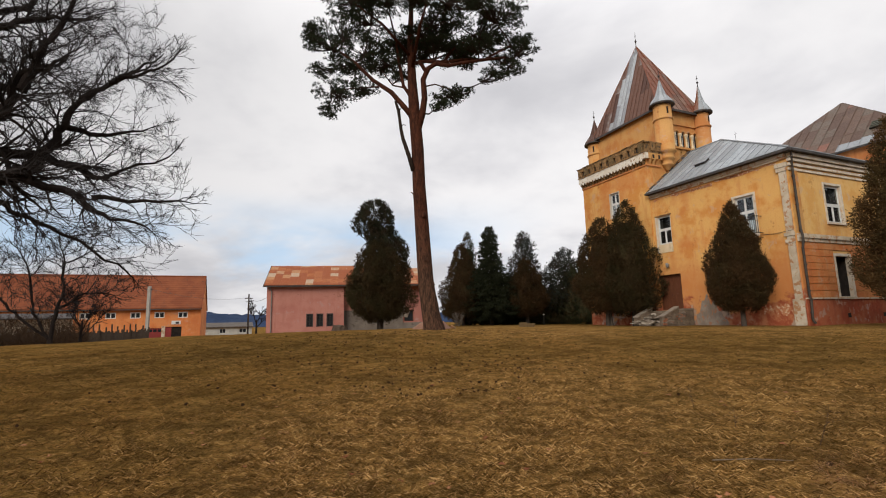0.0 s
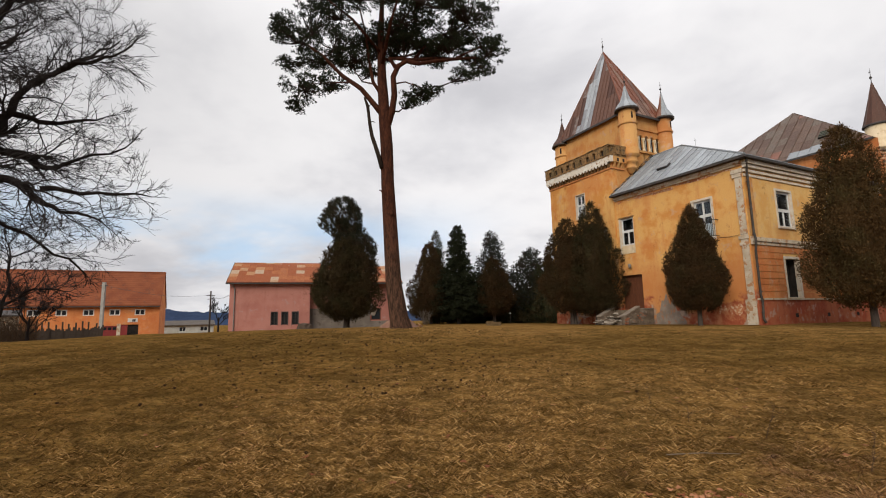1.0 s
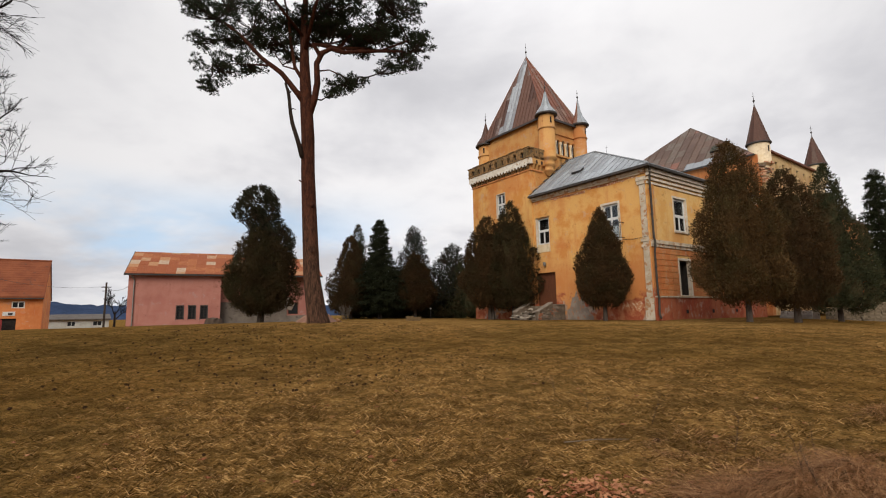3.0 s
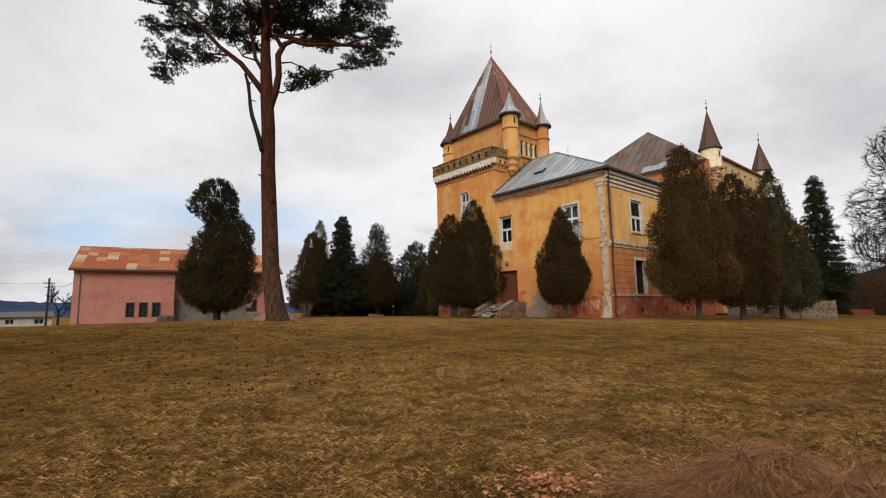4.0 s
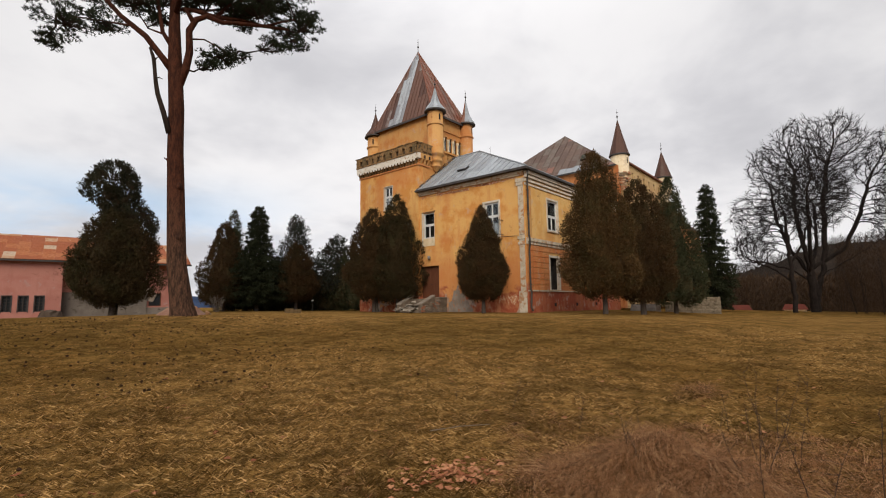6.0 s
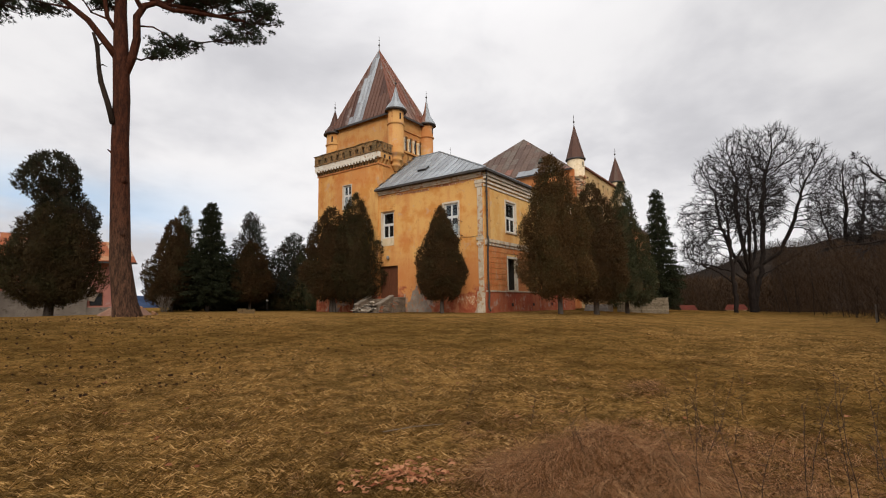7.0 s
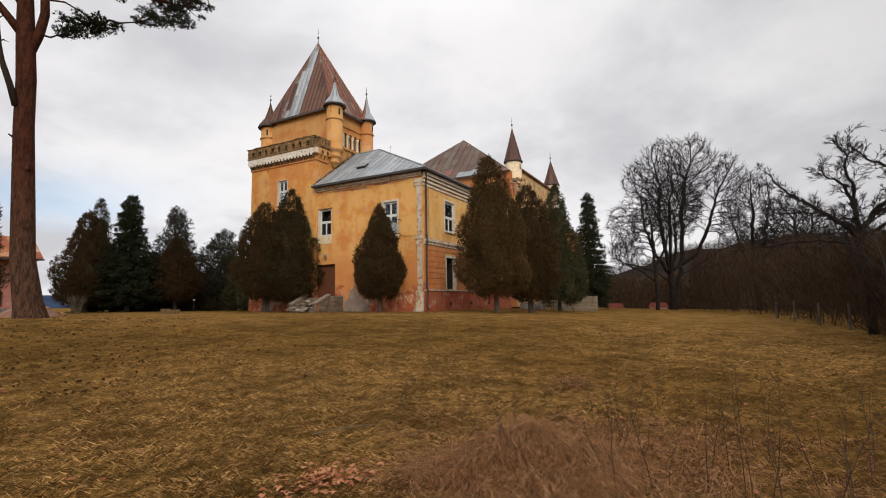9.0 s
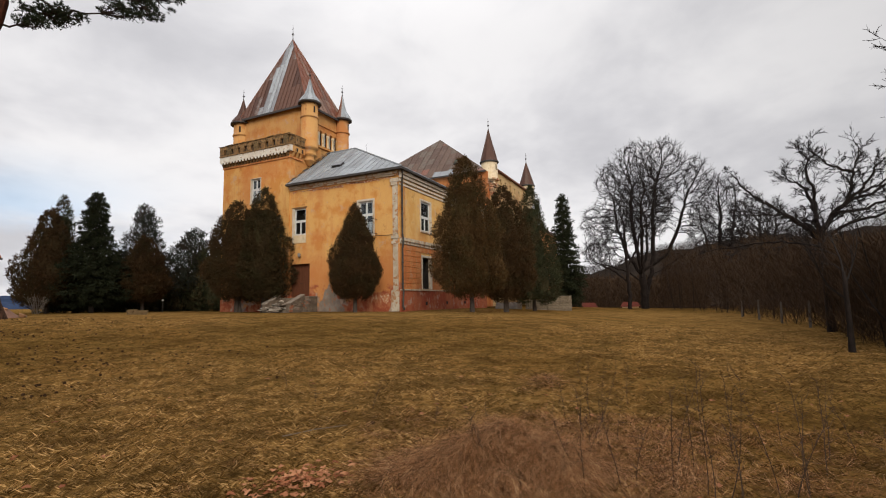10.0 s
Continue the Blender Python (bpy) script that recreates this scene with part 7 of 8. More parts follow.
def build_pink_house():
    h = thing("pink_house", "long low pink rendered house under a patched rusty sheet roof", "house", house_pose(-11.0, -20.0, 50.6, 0.45))
    W, H = 7.45, 5.05
    front = wall("front_wall", Matrix.Identity(4), W, H, [(3.85 + 0.98 * i, 4.40 + 0.98 * i, 1.00, 2.22) for i in range(3)], PINK, h, 0.4)
    wall("side_wall", pose(0, 8.0, 0, 0, 0, -90), 7.6, H, [], PINK, h, 0.4)
    wall("back_wall", pose(17.0, 8.4, 0, 0, 0, 180), 17.0, H, [], PINK, h, 0.4)
    wall("rear_wing_wall", pose(W + 0.002, 0.9, 0), 9.0, H, [(6.2, 7.2, 1.3, 2.5)], PINK, h, 0.4, "faded pink wall with bare patches")
    wall("end_wall", pose(16.45, 1.3, 0, 0, 0, 90), 7.0, H, [], PINK, h, 0.4)
    part("grey_base", Geo().box(W + 0.01, 13.5, 0.70, 0.897, -0.5, 2.55).box(13.5, 16.4, 0.75, 0.897, -0.5, 1.2), GREYBASE, h, "bare grey cement render")
    part("bare_patch", Geo().slab([(13.0, 0.893, 1.9), (14.0, 0.893, 1.7), (14.3, 0.893, 2.4), (13.8, 0.893, 3.0), (13.2, 0.893, 2.8)], (0, -0.012, 0)), COPING, h, "pale patch of fallen plaster")
    for i in range(3):
        w = simple_window(h, 3.85 + 0.98 * i, 1.00, 0.55, 1.22, IRON, 0.05, 1, 4)
        part("surround", Geo().box(3.79 + 0.98 * i, 3.848 + 0.98 * i, -0.03, 0.05, 0.94, 2.28).box(4.402 + 0.98 * i, 4.46 + 0.98 * i, -0.03, 0.05, 0.94, 2.28).box(3.848 + 0.98 * i, 4.402 + 0.98 * i, -0.03, 0.05, 2.222, 2.28), DARK, w)
    simple_window(h, W + 6.2, 1.3, 1.0, 1.2, DOORWOOD, 0.95, 0, 0)
    part("rain_pipe", Geo().tube([Vector((0.25, -0.35, H - 0.05)), Vector((0.45, -0.08, H - 0.5)), Vector((0.45, -0.08, 0.0))], [0.05, 0.05, 0.05], 8), PIPE, h)
    ridge, ry = 7.55, 4.2
    pts = [(-0.25, -0.45, H + 0.02), (8.5, -0.45, H + 0.02), (16.75, -0.45, H + 0.02), (16.4, ry, ridge - 0.6), (8.5, ry, ridge - 0.35), (-0.25, ry, ridge - 0.1), (-0.25, 8.85, H), (8.5, 8.85, H), (16.75, 8.85, H)]
    roof = part("roof", Geo().add(pts, [(0, 1, 4, 5), (1, 2, 3, 4), (5, 4, 7, 6), (4, 3, 8, 7), (0, 5, 6), (2, 8, 3), (6, 7, 8, 2, 1, 0)]), SHEET_PINK, h, "rusty sheet roof with pale patches")
    for (x0, x1, rz, sd) in ((-0.25, 8.5, ridge - 0.02, 21), (8.5, 16.75, ridge - 0.30, 22)):
        roof_sheets(roof, [(x0, -0.45, H + 0.03), (x1, -0.45, H + 0.03), (x1, ry, rz), (x0, ry, rz)], 0.80, 0.9, lambda u, v, r: SHEET_PALE if r.random() < 0.22 else SHEET_PINK, sd, seam=0.0, lift=0.03)
    part("gutter", Geo().box(-0.3, 16.8, -0.58, -0.44, H - 0.10, H + 0.03), DARK, h)
    part("verge_board", Geo().slab([(-0.30, -0.5, H - 0.12), (-0.30, ry, ridge - 0.1), (-0.30, ry, ridge + 0.06), (-0.30, -0.5, H + 0.06)], (0.05, 0, 0)), DARK, h)


def build_orange_house():
    h = thing("orange_house", "long two-storey orange house under a steep clay tile roof", "house", house_pose(-22.0, -50.0, 96.0, -0.3) )
    W, H, D = 38.4, 4.95, 11.0
    wins = [W - 3.2 - 3.15 * i for i in range(10)]
    holes = [(x, x + 1.35, 3.55, 4.45) for x in wins] + [(W - 7.2, W - 5.3, 0.0, 2.05), (W - 4.8, W - 2.6, 0.0, 2.2)]
    wall("front_wall", Matrix.Identity(4), W, H, holes, HOUSEORANGE, h, 0.4)
    gable = part("gable_wall", Geo().add([(W - 0.4, 0.4, 0), (W, 0.4, 0), (W, D, 0), (W - 0.4, D, 0), (W - 0.4, 0.4, H), (W, 0.4, H), (W, D, H), (W - 0.4, D, H), (W - 0.4, D / 2, 10.1), (W, D / 2, 10.1)],
                                         [(1, 2, 6, 9, 5), (0, 4, 8, 7, 3), (0, 1, 5, 4), (2, 3, 7, 6), (4, 5, 9, 8), (6, 7, 8, 9), (3, 2, 1, 0)]), HOUSEORANGE, h, "faded orange gable wall")
    wall("back_wall", pose(W - 0.4, D, 0, 0, 0, 180), W - 0.4, H, [], HOUSEORANGE, h, 0.4)
    for x in wins:
        simple_window(h, x, 3.55, 1.35, 0.90, WINPAINT, 0.02, 1, 0, 0.13)
    part("roof", Geo().slab([(-0.3, -0.5, H - 0.1), (W + 0.12, -0.5, H - 0.1), (W + 0.12, D / 2, 10.25), (-0.3, D / 2, 10.25)], (0, 0, 0.22)), TILE, h, "steep red-brown clay tile roof")
    part("roof", Geo().slab([(-0.3, D / 2, 10.25), (W + 0.12, D / 2, 10.25), (W + 0.12, D + 0.5, H - 0.1), (-0.3, D + 0.5, H - 0.1)], (0, 0, 0.22)), TILE, h)
    rows = Geo()
    for i in range(16):
        t = i / 16
        y, z = -0.5 + t * (D / 2 + 0.5), H - 0.1 + t * (10.35 - H)
        rows.box(-0.3, W + 0.12, y, y + 0.09, z + 0.22, z + 0.25)
    tagged(part("tile_relief", rows, TILE, h), kind="stuff")
    part("ridge_tiles", Geo().tube([Vector((-0.3, D / 2, 10.45)), Vector((W + 0.15, D / 2, 10.45))], [0.16, 0.16], 8), TILE, h)
    part("gutter", Geo().box(-0.3, W + 0.1, -0.66, -0.5, H - 0.2, H - 0.06), DARK, h)
    gate = part("garage_door", Geo().box(W - 7.18, W - 5.32, 0.12, 0.2, 0.0, 2.03), REDPAINT, h, "red garage door with small panes")
    for i in range(3):
        part("pane", Geo().box(W - 7.0 + 0.6 * i, W - 6.55 + 0.6 * i, 0.10, 0.119, 1.45, 1.85), DARKGLASS, gate)
    part("white_post", Geo().box(W - 5.28, W - 4.82, -0.12, -0.003, 0.0, 2.35), WHITE, h)
    # dark panel in the open bay stands in for its unlit inside
    part("open_garage", Geo().box(W - 4.78, W - 2.62, 0.30, 0.36, 0.0, 2.18), VOID, h, "dark panel that stands in for the unlit open garage bay")
    part("garage_leaf", Geo().box(W - 4.7, W - 3.9, -0.6, -0.52, 0.05, 2.1), REDPAINT, h)
    part("sign", Geo().box(W - 4.0, W - 2.75, -0.06, -0.003, 2.55, 3.1).box(W - 3.85, W - 3.5, -0.07, -0.061, 2.65, 2.95), WINPAINT, h, "small white wall sign with a dark mark")
    part("sign_mark", Geo().box(W - 3.45, W - 3.0, -0.075, -0.061, 2.62, 2.95), DARK, h)


def build_yard():
    shed = thing("shed", "low pale shed with a flat dark roof", "shed", house_pose(-24.0, -26.3, 112.0, -0.2))
    wall("front_wall", Matrix.Identity(4), 9.5, 1.75, [(3.2, 4.4, 0.6, 1.5), (7.0, 8.4, 0.6, 1.5)], SHEDWALL, shed, 0.3)
    wall("back_wall", pose(9.5, 6.0, 0, 0, 0, 180), 9.5, 1.75, [], SHEDWALL, shed, 0.3)
    wall("end_wall", pose(9.5, 0.3, 0, 0, 0, 90), 5.4, 1.75, [], SHEDWALL, shed, 0.3)
    wall("end_wall", pose(0, 5.7, 0, 0, 0, -90), 5.4, 1.75, [], SHEDWALL, shed, 0.3)
    simple_window(shed, 3.2, 0.6, 1.2, 0.9, WINPAINT, 0.05)
    simple_window(shed, 7.0, 0.6, 1.4, 0.9, WINPAINT, 0.05)
    part("roof", Geo().slab([(-0.3, -0.4, 1.75), (9.8, -0.4, 1.75), (9.8, 6.4, 2.7), (-0.3, 6.4, 2.7)], (0, 0, 0.15)), FELT, shed)
    white = thing("outbuilding", "low whitewashed outbuilding behind bare shrubs", "outbuilding", house_pose(-40.0, -47.0, 74.0, -0.2))
    wall("front_wall", Matrix.Identity(4), 12.5, 3.2, [(3, 4, 1.2, 2.2), (8, 9, 1.2, 2.2)], WHITE, white, 0.3)
    part("roof", Geo().slab([(-0.3, -0.4, 3.2), (12.8, -0.4, 3.2), (12.8, 4.4, 3.9), (-0.3, 4.4, 3.9)], (0, 0, 0.15)), DARK, white)
    wall("back_wall", pose(12.5, 4.0, 0, 0, 0, 180), 12.5, 3.4, [], GREYWALL, white, 0.3)
    fence = thing("fence", "dark weathered wooden fence of uneven posts", "fence", Matrix.Identity(4))
    rng = random.Random(9)
    for i in range(26):
        az = -43.5 + 12.3 * i / 25
        p = on_ground(az, 58.0, 0.2)
        hgt = rng.uniform(1.7, 2.3)
        o = part("post", Geo().box(-0.07, 0.07, -0.06, 0.06, 0, hgt), FENCEWOOD, fence)
        o.matrix_local = Matrix.Translation(p) @ pose(0, 0, 0, rng.uniform(-3, 3), rng.uniform(-3, 3), -az)
        if i < 25:
            q = on_ground(-43.5 + 12.3 * (i + 1) / 25, 58.0, 0.2)
            for z in (0.5, 1.35):
                part("rail", Geo().tube([p + Vector((0, 0, z)), q + Vector((0, 0, z))], [0.04, 0.04], 5), FENCEWOOD, fence)
            n = 6
            for k in range(n):
                c = p.lerp(q, (k + 0.5) / n)
                o = part("slat", Geo().box(-0.08, 0.08, -0.015, 0.015, 0.15, rng.uniform(1.35, 1.7)), FENCEWOOD, fence)
                o.matrix_local = Matrix.Translation(c) @ pose(0, 0, 0, 0, rng.uniform(-2, 2), -az)
    pole = thing("utility_pole", "slim grey concrete utility pole", "utility pole", Matrix.Translation(on_ground(-31.3, 65, 0.3)))
    part("shaft", Geo().box(-0.16, 0.16, -0.13, 0.13, 0, 6.6), CONCRETE, pole)
    part("crossarm", Geo().box(-0.4, 0.4, -0.05, 0.05, 6.2, 6.3), DARK, pole)
    pole2 = thing("utility_pole", "dark wooden utility pole with a crossarm", "utility pole", Matrix.Translation(on_ground(-21.85, 92, 0.3)))
    part("shaft", Geo().tube([Vector((0, 0, 0)), Vector((0, 0, 7.4))], [0.16, 0.12], 8), FENCEWOOD, pole2)
    part("crossarm", Geo().box(-0.7, 0.7, -0.06, 0.06, 6.6, 6.72).box(-0.5, 0.5, -0.05, 0.05, 6.0, 6.1), FENCEWOOD, pole2)
    a, b = on_ground(-31.3, 65) + Vector((0, 0, 6.0)), polar(-20.0, 50.6, 3.2)
    c = on_ground(-21.85, 92) + Vector((0, 0, 6.5))
    for s, e, sag in ((a, c, 0.7), (c, b + Vector((0, 0, 1.2)), 0.5)):
        pts = [s.lerp(e, i / 10) + Vector((0, 0, -sag * 4 * (i / 10) * (1 - i / 10))) for i in range(11)]
        w = thing("power_line", "thin dark overhead wire", "wire")
        part("wire", Geo().tube(pts, [0.018] * 11, 4), DARK, w)
    # things near the mound
    st = thing("stump", "low weathered tree stump with a broken top", "stump", Matrix.Translation(on_ground(-12.0, 29.5, 0.05)))
    rng = random.Random(4)
    prof = Geo().lathe([(0.54, -0.1), (0.46, 0.10), (0.41, 0.26), (0.36, 0.34), (0.13, 0.30)], 14)
    prof.v = [(x * rng.uniform(0.85, 1.15), y * rng.uniform(0.85, 1.15), z * rng.uniform(0.9, 1.2)) for x, y, z in prof.v]
    part("wood", prof, STUMPWOOD, st)
    pal = thing("brick_stack", "low stack of old yellowish bricks on the grass", "bricks", Matrix.Translation(on_ground(9.75, 33.5, 0.02)) @ pose(0, 0, 0, 0, 0, 8))
    for k in range(5):
        for i in range(4 if k < 4 else 2):
            for row in (0, 1):
                o = part("brick", Geo().box(-0.124, 0.124, -0.06, 0.06, 0, 0.064), STACKBRICK, pal)
                o.matrix_local = pose(-0.38 + 0.253 * i + 0.03 * (k % 2) + rng.uniform(-0.025, 0.025), -0.065 + 0.13 * row + rng.uniform(-0.02, 0.02), 0.066 * k, 0, 0, rng.uniform(-6, 6))
    lamp = thing("garden_lamp", "short pale garden lamp post", "lamp post", Matrix.Translation(on_ground(11.75, 45, 0.05)))
    part("post", Geo().tube([Vector((0, 0, 0)), Vector((0, 0, 0.95))], [0.03, 0.03], 8), IRON, lamp)
    part("head", Geo().lathe([(0.04, 0.951), (0.09, 0.98), (0.10, 1.05), (0.03, 1.09)], 10), CONCRETE, lamp)
    gw = thing("garden_wall", "pale grey garden wall in the shade of conifers", "wall", house_pose(12.0, 12.0, 66.0, 0.6))
    part("wall", Geo().box(-1.5, 4.5, 0, 0.4, -0.4, 2.0), GREYWALL, gw)
    heap = thing("debris_heap", "heap of pinkish brick rubble and earth beside the house", "rubble", Matrix.Translation(on_ground(-1.15, 31, 0.1)))
    n = 20
    mound = [(math.cos(6.2832 * i / n) * r * k, math.sin(6.2832 * i / n) * r * k * 0.8, z) for r, z in ((1.45, -0.1), (1.15, 0.22), (0.75, 0.5), (0.32, 0.74), (0.05, 0.80)) for i in range(n) for k in [1 + 0.22 * noise.noise((math.cos(6.2832 * i / n) * 1.5, math.sin(6.2832 * i / n) * 1.5, z * 1.5))]]
    part("earth", Geo().add(mound, [(k * n + i, k * n + (i + 1) % n, (k + 1) * n + (i + 1) % n, (k + 1) * n + i) for k in range(4) for i in range(n)]), PINKEARTH, heap, "pinkish crumbled earth", True)
    for i in range(22):
        a, u = rng.uniform(0, 6.283), rng.uniform(0.2, 1.0)
        o = part("stone", rough_stone(rng, rng.uniform(0.15, 0.32), rng.uniform(0.12, 0.28), rng.uniform(0.08, 0.18)), BRICKWORN if i % 3 else COPING, heap)
        o.matrix_local = pose(math.cos(a) * 1.4 * u, math.sin(a) * 1.1 * u, max(0.02, 0.72 * (1 - u)), rng.uniform(-25, 25), rng.uniform(-25, 25), rng.uniform(0, 180))



build_pink_house()
build_orange_house()
build_yard()


# ---- the garden wall and steps on the lawn's far side ----
def build_rubble_wall():
    m, nt, b = shader("rubble_masonry", 0.95, 0.0, 0.15)
    v = nt.nodes.new("ShaderNodeTexVoronoi")
    v.inputs["Scale"].default_value = 4.5
    tc = nt.nodes.new("ShaderNodeTexCoord")
    nt.links.new(tc.outputs["Object"], v.inputs["Vector"])
    c = blend(nt, v.outputs["Color"], (0.16, 0.125, 0.085), (0.27, 0.22, 0.16))
    c = blend(nt, smooth(nt, noise_node(nt, 20, 4, 0.6), 0.3, 0.7, 0, 0.4), c, (0.12, 0.09, 0.06))
    nt.links.new(c, b.inputs["Base Color"])
    bump(nt, b, v.outputs["Distance"], 0.8, 0.08)
    base = polar(51.4, 46.5, 0.35)
    end = polar(56.6, 46.5, 0.2)
    ang = math.atan2(end.y - base.y, end.x - base.x)
    L = (end - base).length
    w = thing("rubble_wall", "low rubble stone wall, higher at one end", "stone wall", Matrix.Translation(base) @ Matrix.Rotation(ang, 4, "Z"))
    rng = random.Random(3)

    def stones(x0, x1, z0, z1):
        z = z0
        while z < z1:
            h = rng.uniform(0.14, 0.26)
            x = x0 + rng.uniform(0, 0.1)
            while x < x1 - 0.08:
                l = min(rng.uniform(0.18, 0.42), x1 - x)
                o = part("stone", rough_stone(rng, l * 0.96, 0.20, h * 0.95), m, w)
                o.matrix_local = pose(x + l / 2, rng.uniform(-0.03, 0.03), z, 0, rng.uniform(-4, 4), 0)
                x += l
            z += h
    part("core", Geo().box(0.0, L, 0.04, 0.45, -0.5, 1.05).box(L - 2.2, L, 0.04, 0.45, 1.05, 1.36), m, w)
    stones(0.0, L - 2.2, -0.1, 1.1)
    stones(L - 2.2, L, -0.1, 1.42)
    stp = thing("garden_steps", "dark stone garden steps beside a gate pillar", "steps", Matrix.Translation(polar(48.6, 46.0, 0.5)) @ Matrix.Rotation(ang, 4, "Z"))
    for i in range(5):
        part("step", Geo().box(-0.6, 1.4, 0.3 * i, 0.3 * i + 0.3, -0.4, 0.16 * (i + 1)), GREYWALL, stp)
    pl = part("pillar", Geo().box(1.5, 1.9, 0, 0.4, -0.4, 1.2), COPING, stp)
    part("ball", Geo().lathe([(0.05, 1.2), (0.17, 1.28), (0.2, 1.4), (0.15, 1.53), (0.03, 1.6)], 12, 1.7, 0.2), COPING, pl, "", True)


build_rubble_wall()


# ---- hills, woods and the thicket ----
def woods_material(name, c1, c2, scale):
    m, nt, b = shader(name, 1.0, 0.0, 0.0)
    n1, n2 = noise_node(nt, scale, 5, 0.65), noise_node(nt, scale * 7, 4, 0.7, (1, 1, 0.4))
    c = blend(nt, smooth(nt, n1, 0.38, 0.62), c1, c2)
    c = blend(nt, smooth(nt, n2, 0.4, 0.7, 0, 0.6), c, tuple(0.5 * v for v in c1))
    nt.links.new(c, b.inputs["Base Color"])
    bump(nt, b, n2, 1.0, 1.5)
    return m


def ridge_hill(name, label, az0, az1, d, depth, height_at, mat, rough, seed, steps=160, rows=14):
    """A long hill: a strip of ground that climbs from d to d + depth and falls away behind."""
    vs, fs = [], []
    for k in range(rows + 1):
        t = k / rows
        for i in range(steps + 1):
            az = az0 + (az1 - az0) * i / steps
            r = d + depth * t
            p = polar(az, r)
            prof = math.sin(min(1.0, t / 0.7) * math.pi / 2) if t <= 0.7 else 1 - 0.5 * (t - 0.7) / 0.3
            z = -2 + height_at(az) * prof
            z += rough * (0.25 + prof) * (noise.noise((p.x / (rough * 9) + seed, p.y / (rough * 9), 0)) + 0.6 * noise.noise((p.x / (rough * 2.2), p.y / (rough * 2.2), seed)))
            vs.append((p.x, p.y, z))
    n = steps + 1
    for k in range(rows):
        fs += [(k * n + i, k * n + i + 1, (k + 1) * n + i + 1, (k + 1) * n + i) for i in range(steps)]
    ob = new(name, Geo().add(vs, fs).mesh(name, mat, True))
    tagged(ob, label, "hill", kind="structure")


def hump(points):
    def f(az):
        for (a, p), (b, q) in zip(points, points[1:]):
            if a <= az <= b:
                return p + (q - p) * ease(a, b, az)
        return 0.0
    return f


WOODS = woods_material("leafless_wood", (0.036, 0.027, 0.021), (0.024, 0.019, 0.016), 0.05)
# the blue haze of distance is put into the far wood's colour
FARWOODS = woods_material("haze_blue_wood", (0.040, 0.058, 0.105), (0.030, 0.045, 0.085), 0.008)
ridge_hill("near_hill", "dark brown leafless wooded hill", 50, 150, 170, 150, hump([(50, 12), (58, 16), (67, 26), (74.5, 31), (80, 28), (92, 36), (150, 20)]), WOODS, 2.4, 5, 220, 18)
ridge_hill("backdrop_hill", "far wooded ridge over the valley, coloured haze-blue", -75, 30, 1700, 900, hump([(-75, 150), (-50, 120), (-36, 85), (-27, 70), (-22, 54), (-15, 55), (0, 50), (15, 60), (30, 70)]), FARWOODS, 9, 2, 200, 10)


def strokes(name, label, place, n, lo, hi, width, mat, seed, upright=0.8):
    """Very many fine upright twigs; place(rng) gives a foot and a height."""
    rng = random.Random(seed)
    g = Geo()
    for _ in range(n):
        p = place(rng)
        d = (Vector((rng.gauss(0, 0.5), rng.gauss(0, 0.5), upright)) + rnd_dir(rng) * 0.3).normalized() * rng.uniform(lo, hi)
        g.kite(p, d, width * rng.uniform(0.6, 1.4), rnd_dir(rng))
    ob = new(name, g.mesh(name, mat))
    tagged(ob, label, "thicket", kind="stuff")


def edge_point(rng):
    """The hedge line runs from the far end of the lawn round to the near side."""
    az = 66.0 + 38 * rng.random() ** 1.1
    d = float(np.interp(az, (66, 71, 75, 79, 81.5, 84, 104), (60, 47, 34, 27.5, 21, 18.5, 15)))
    back = rng.random() ** 1.2 * (9 + 0.2 * d)
    p = polar(az, d + back)
    return p, d


def thicket_place(rng):
    p, d = edge_point(rng)
    top = 1.7 + 0.9 * noise.noise((p.x * 0.16, p.y * 0.16, 7.0)) + 0.085 * d
    p.z = ground_z(p.x, p.y) - 0.1 + top * rng.random() ** 0.85
    return p


THICKET = leafy("brown_thicket_twigs", (0.022, 0.0135, 0.0075), (0.062, 0.036, 0.0195))
strokes("thicket", "dense brown leafless thicket along the lawn's edge", thicket_place, 115000, 0.3, 0.85, 0.0095, THICKET, 61)


def thicket_stems():
    rng = random.Random(62)
    g = Geo()
    for _ in range(70):
        p, d = edge_point(rng)
        p.z = ground_z(p.x, p.y) - 0.2
        h = rng.uniform(2.2, 4.8) + 0.02 * d
        top = p + Vector((rng.gauss(0, 0.5), rng.gauss(0, 0.5), h))
        g.tube([p, p.lerp(top, 0.5) + rnd_dir(rng) * 0.15, top], [rng.uniform(0.02, 0.05), 0.025, 0.008], 5)
    ob = new("thicket_stems", g.mesh("thicket_stems", BARK))
    tagged(ob, "grey-brown bare stems of shrubs and saplings at the lawn's edge", "thicket", kind="stuff")


thicket_stems()


POSTGREY = worn("weathered_concrete_post", (0.105, 0.088, 0.072), (0.145, 0.122, 0.10), (0.06, 0.05, 0.04), 3, 25, 0.95, 0.004)
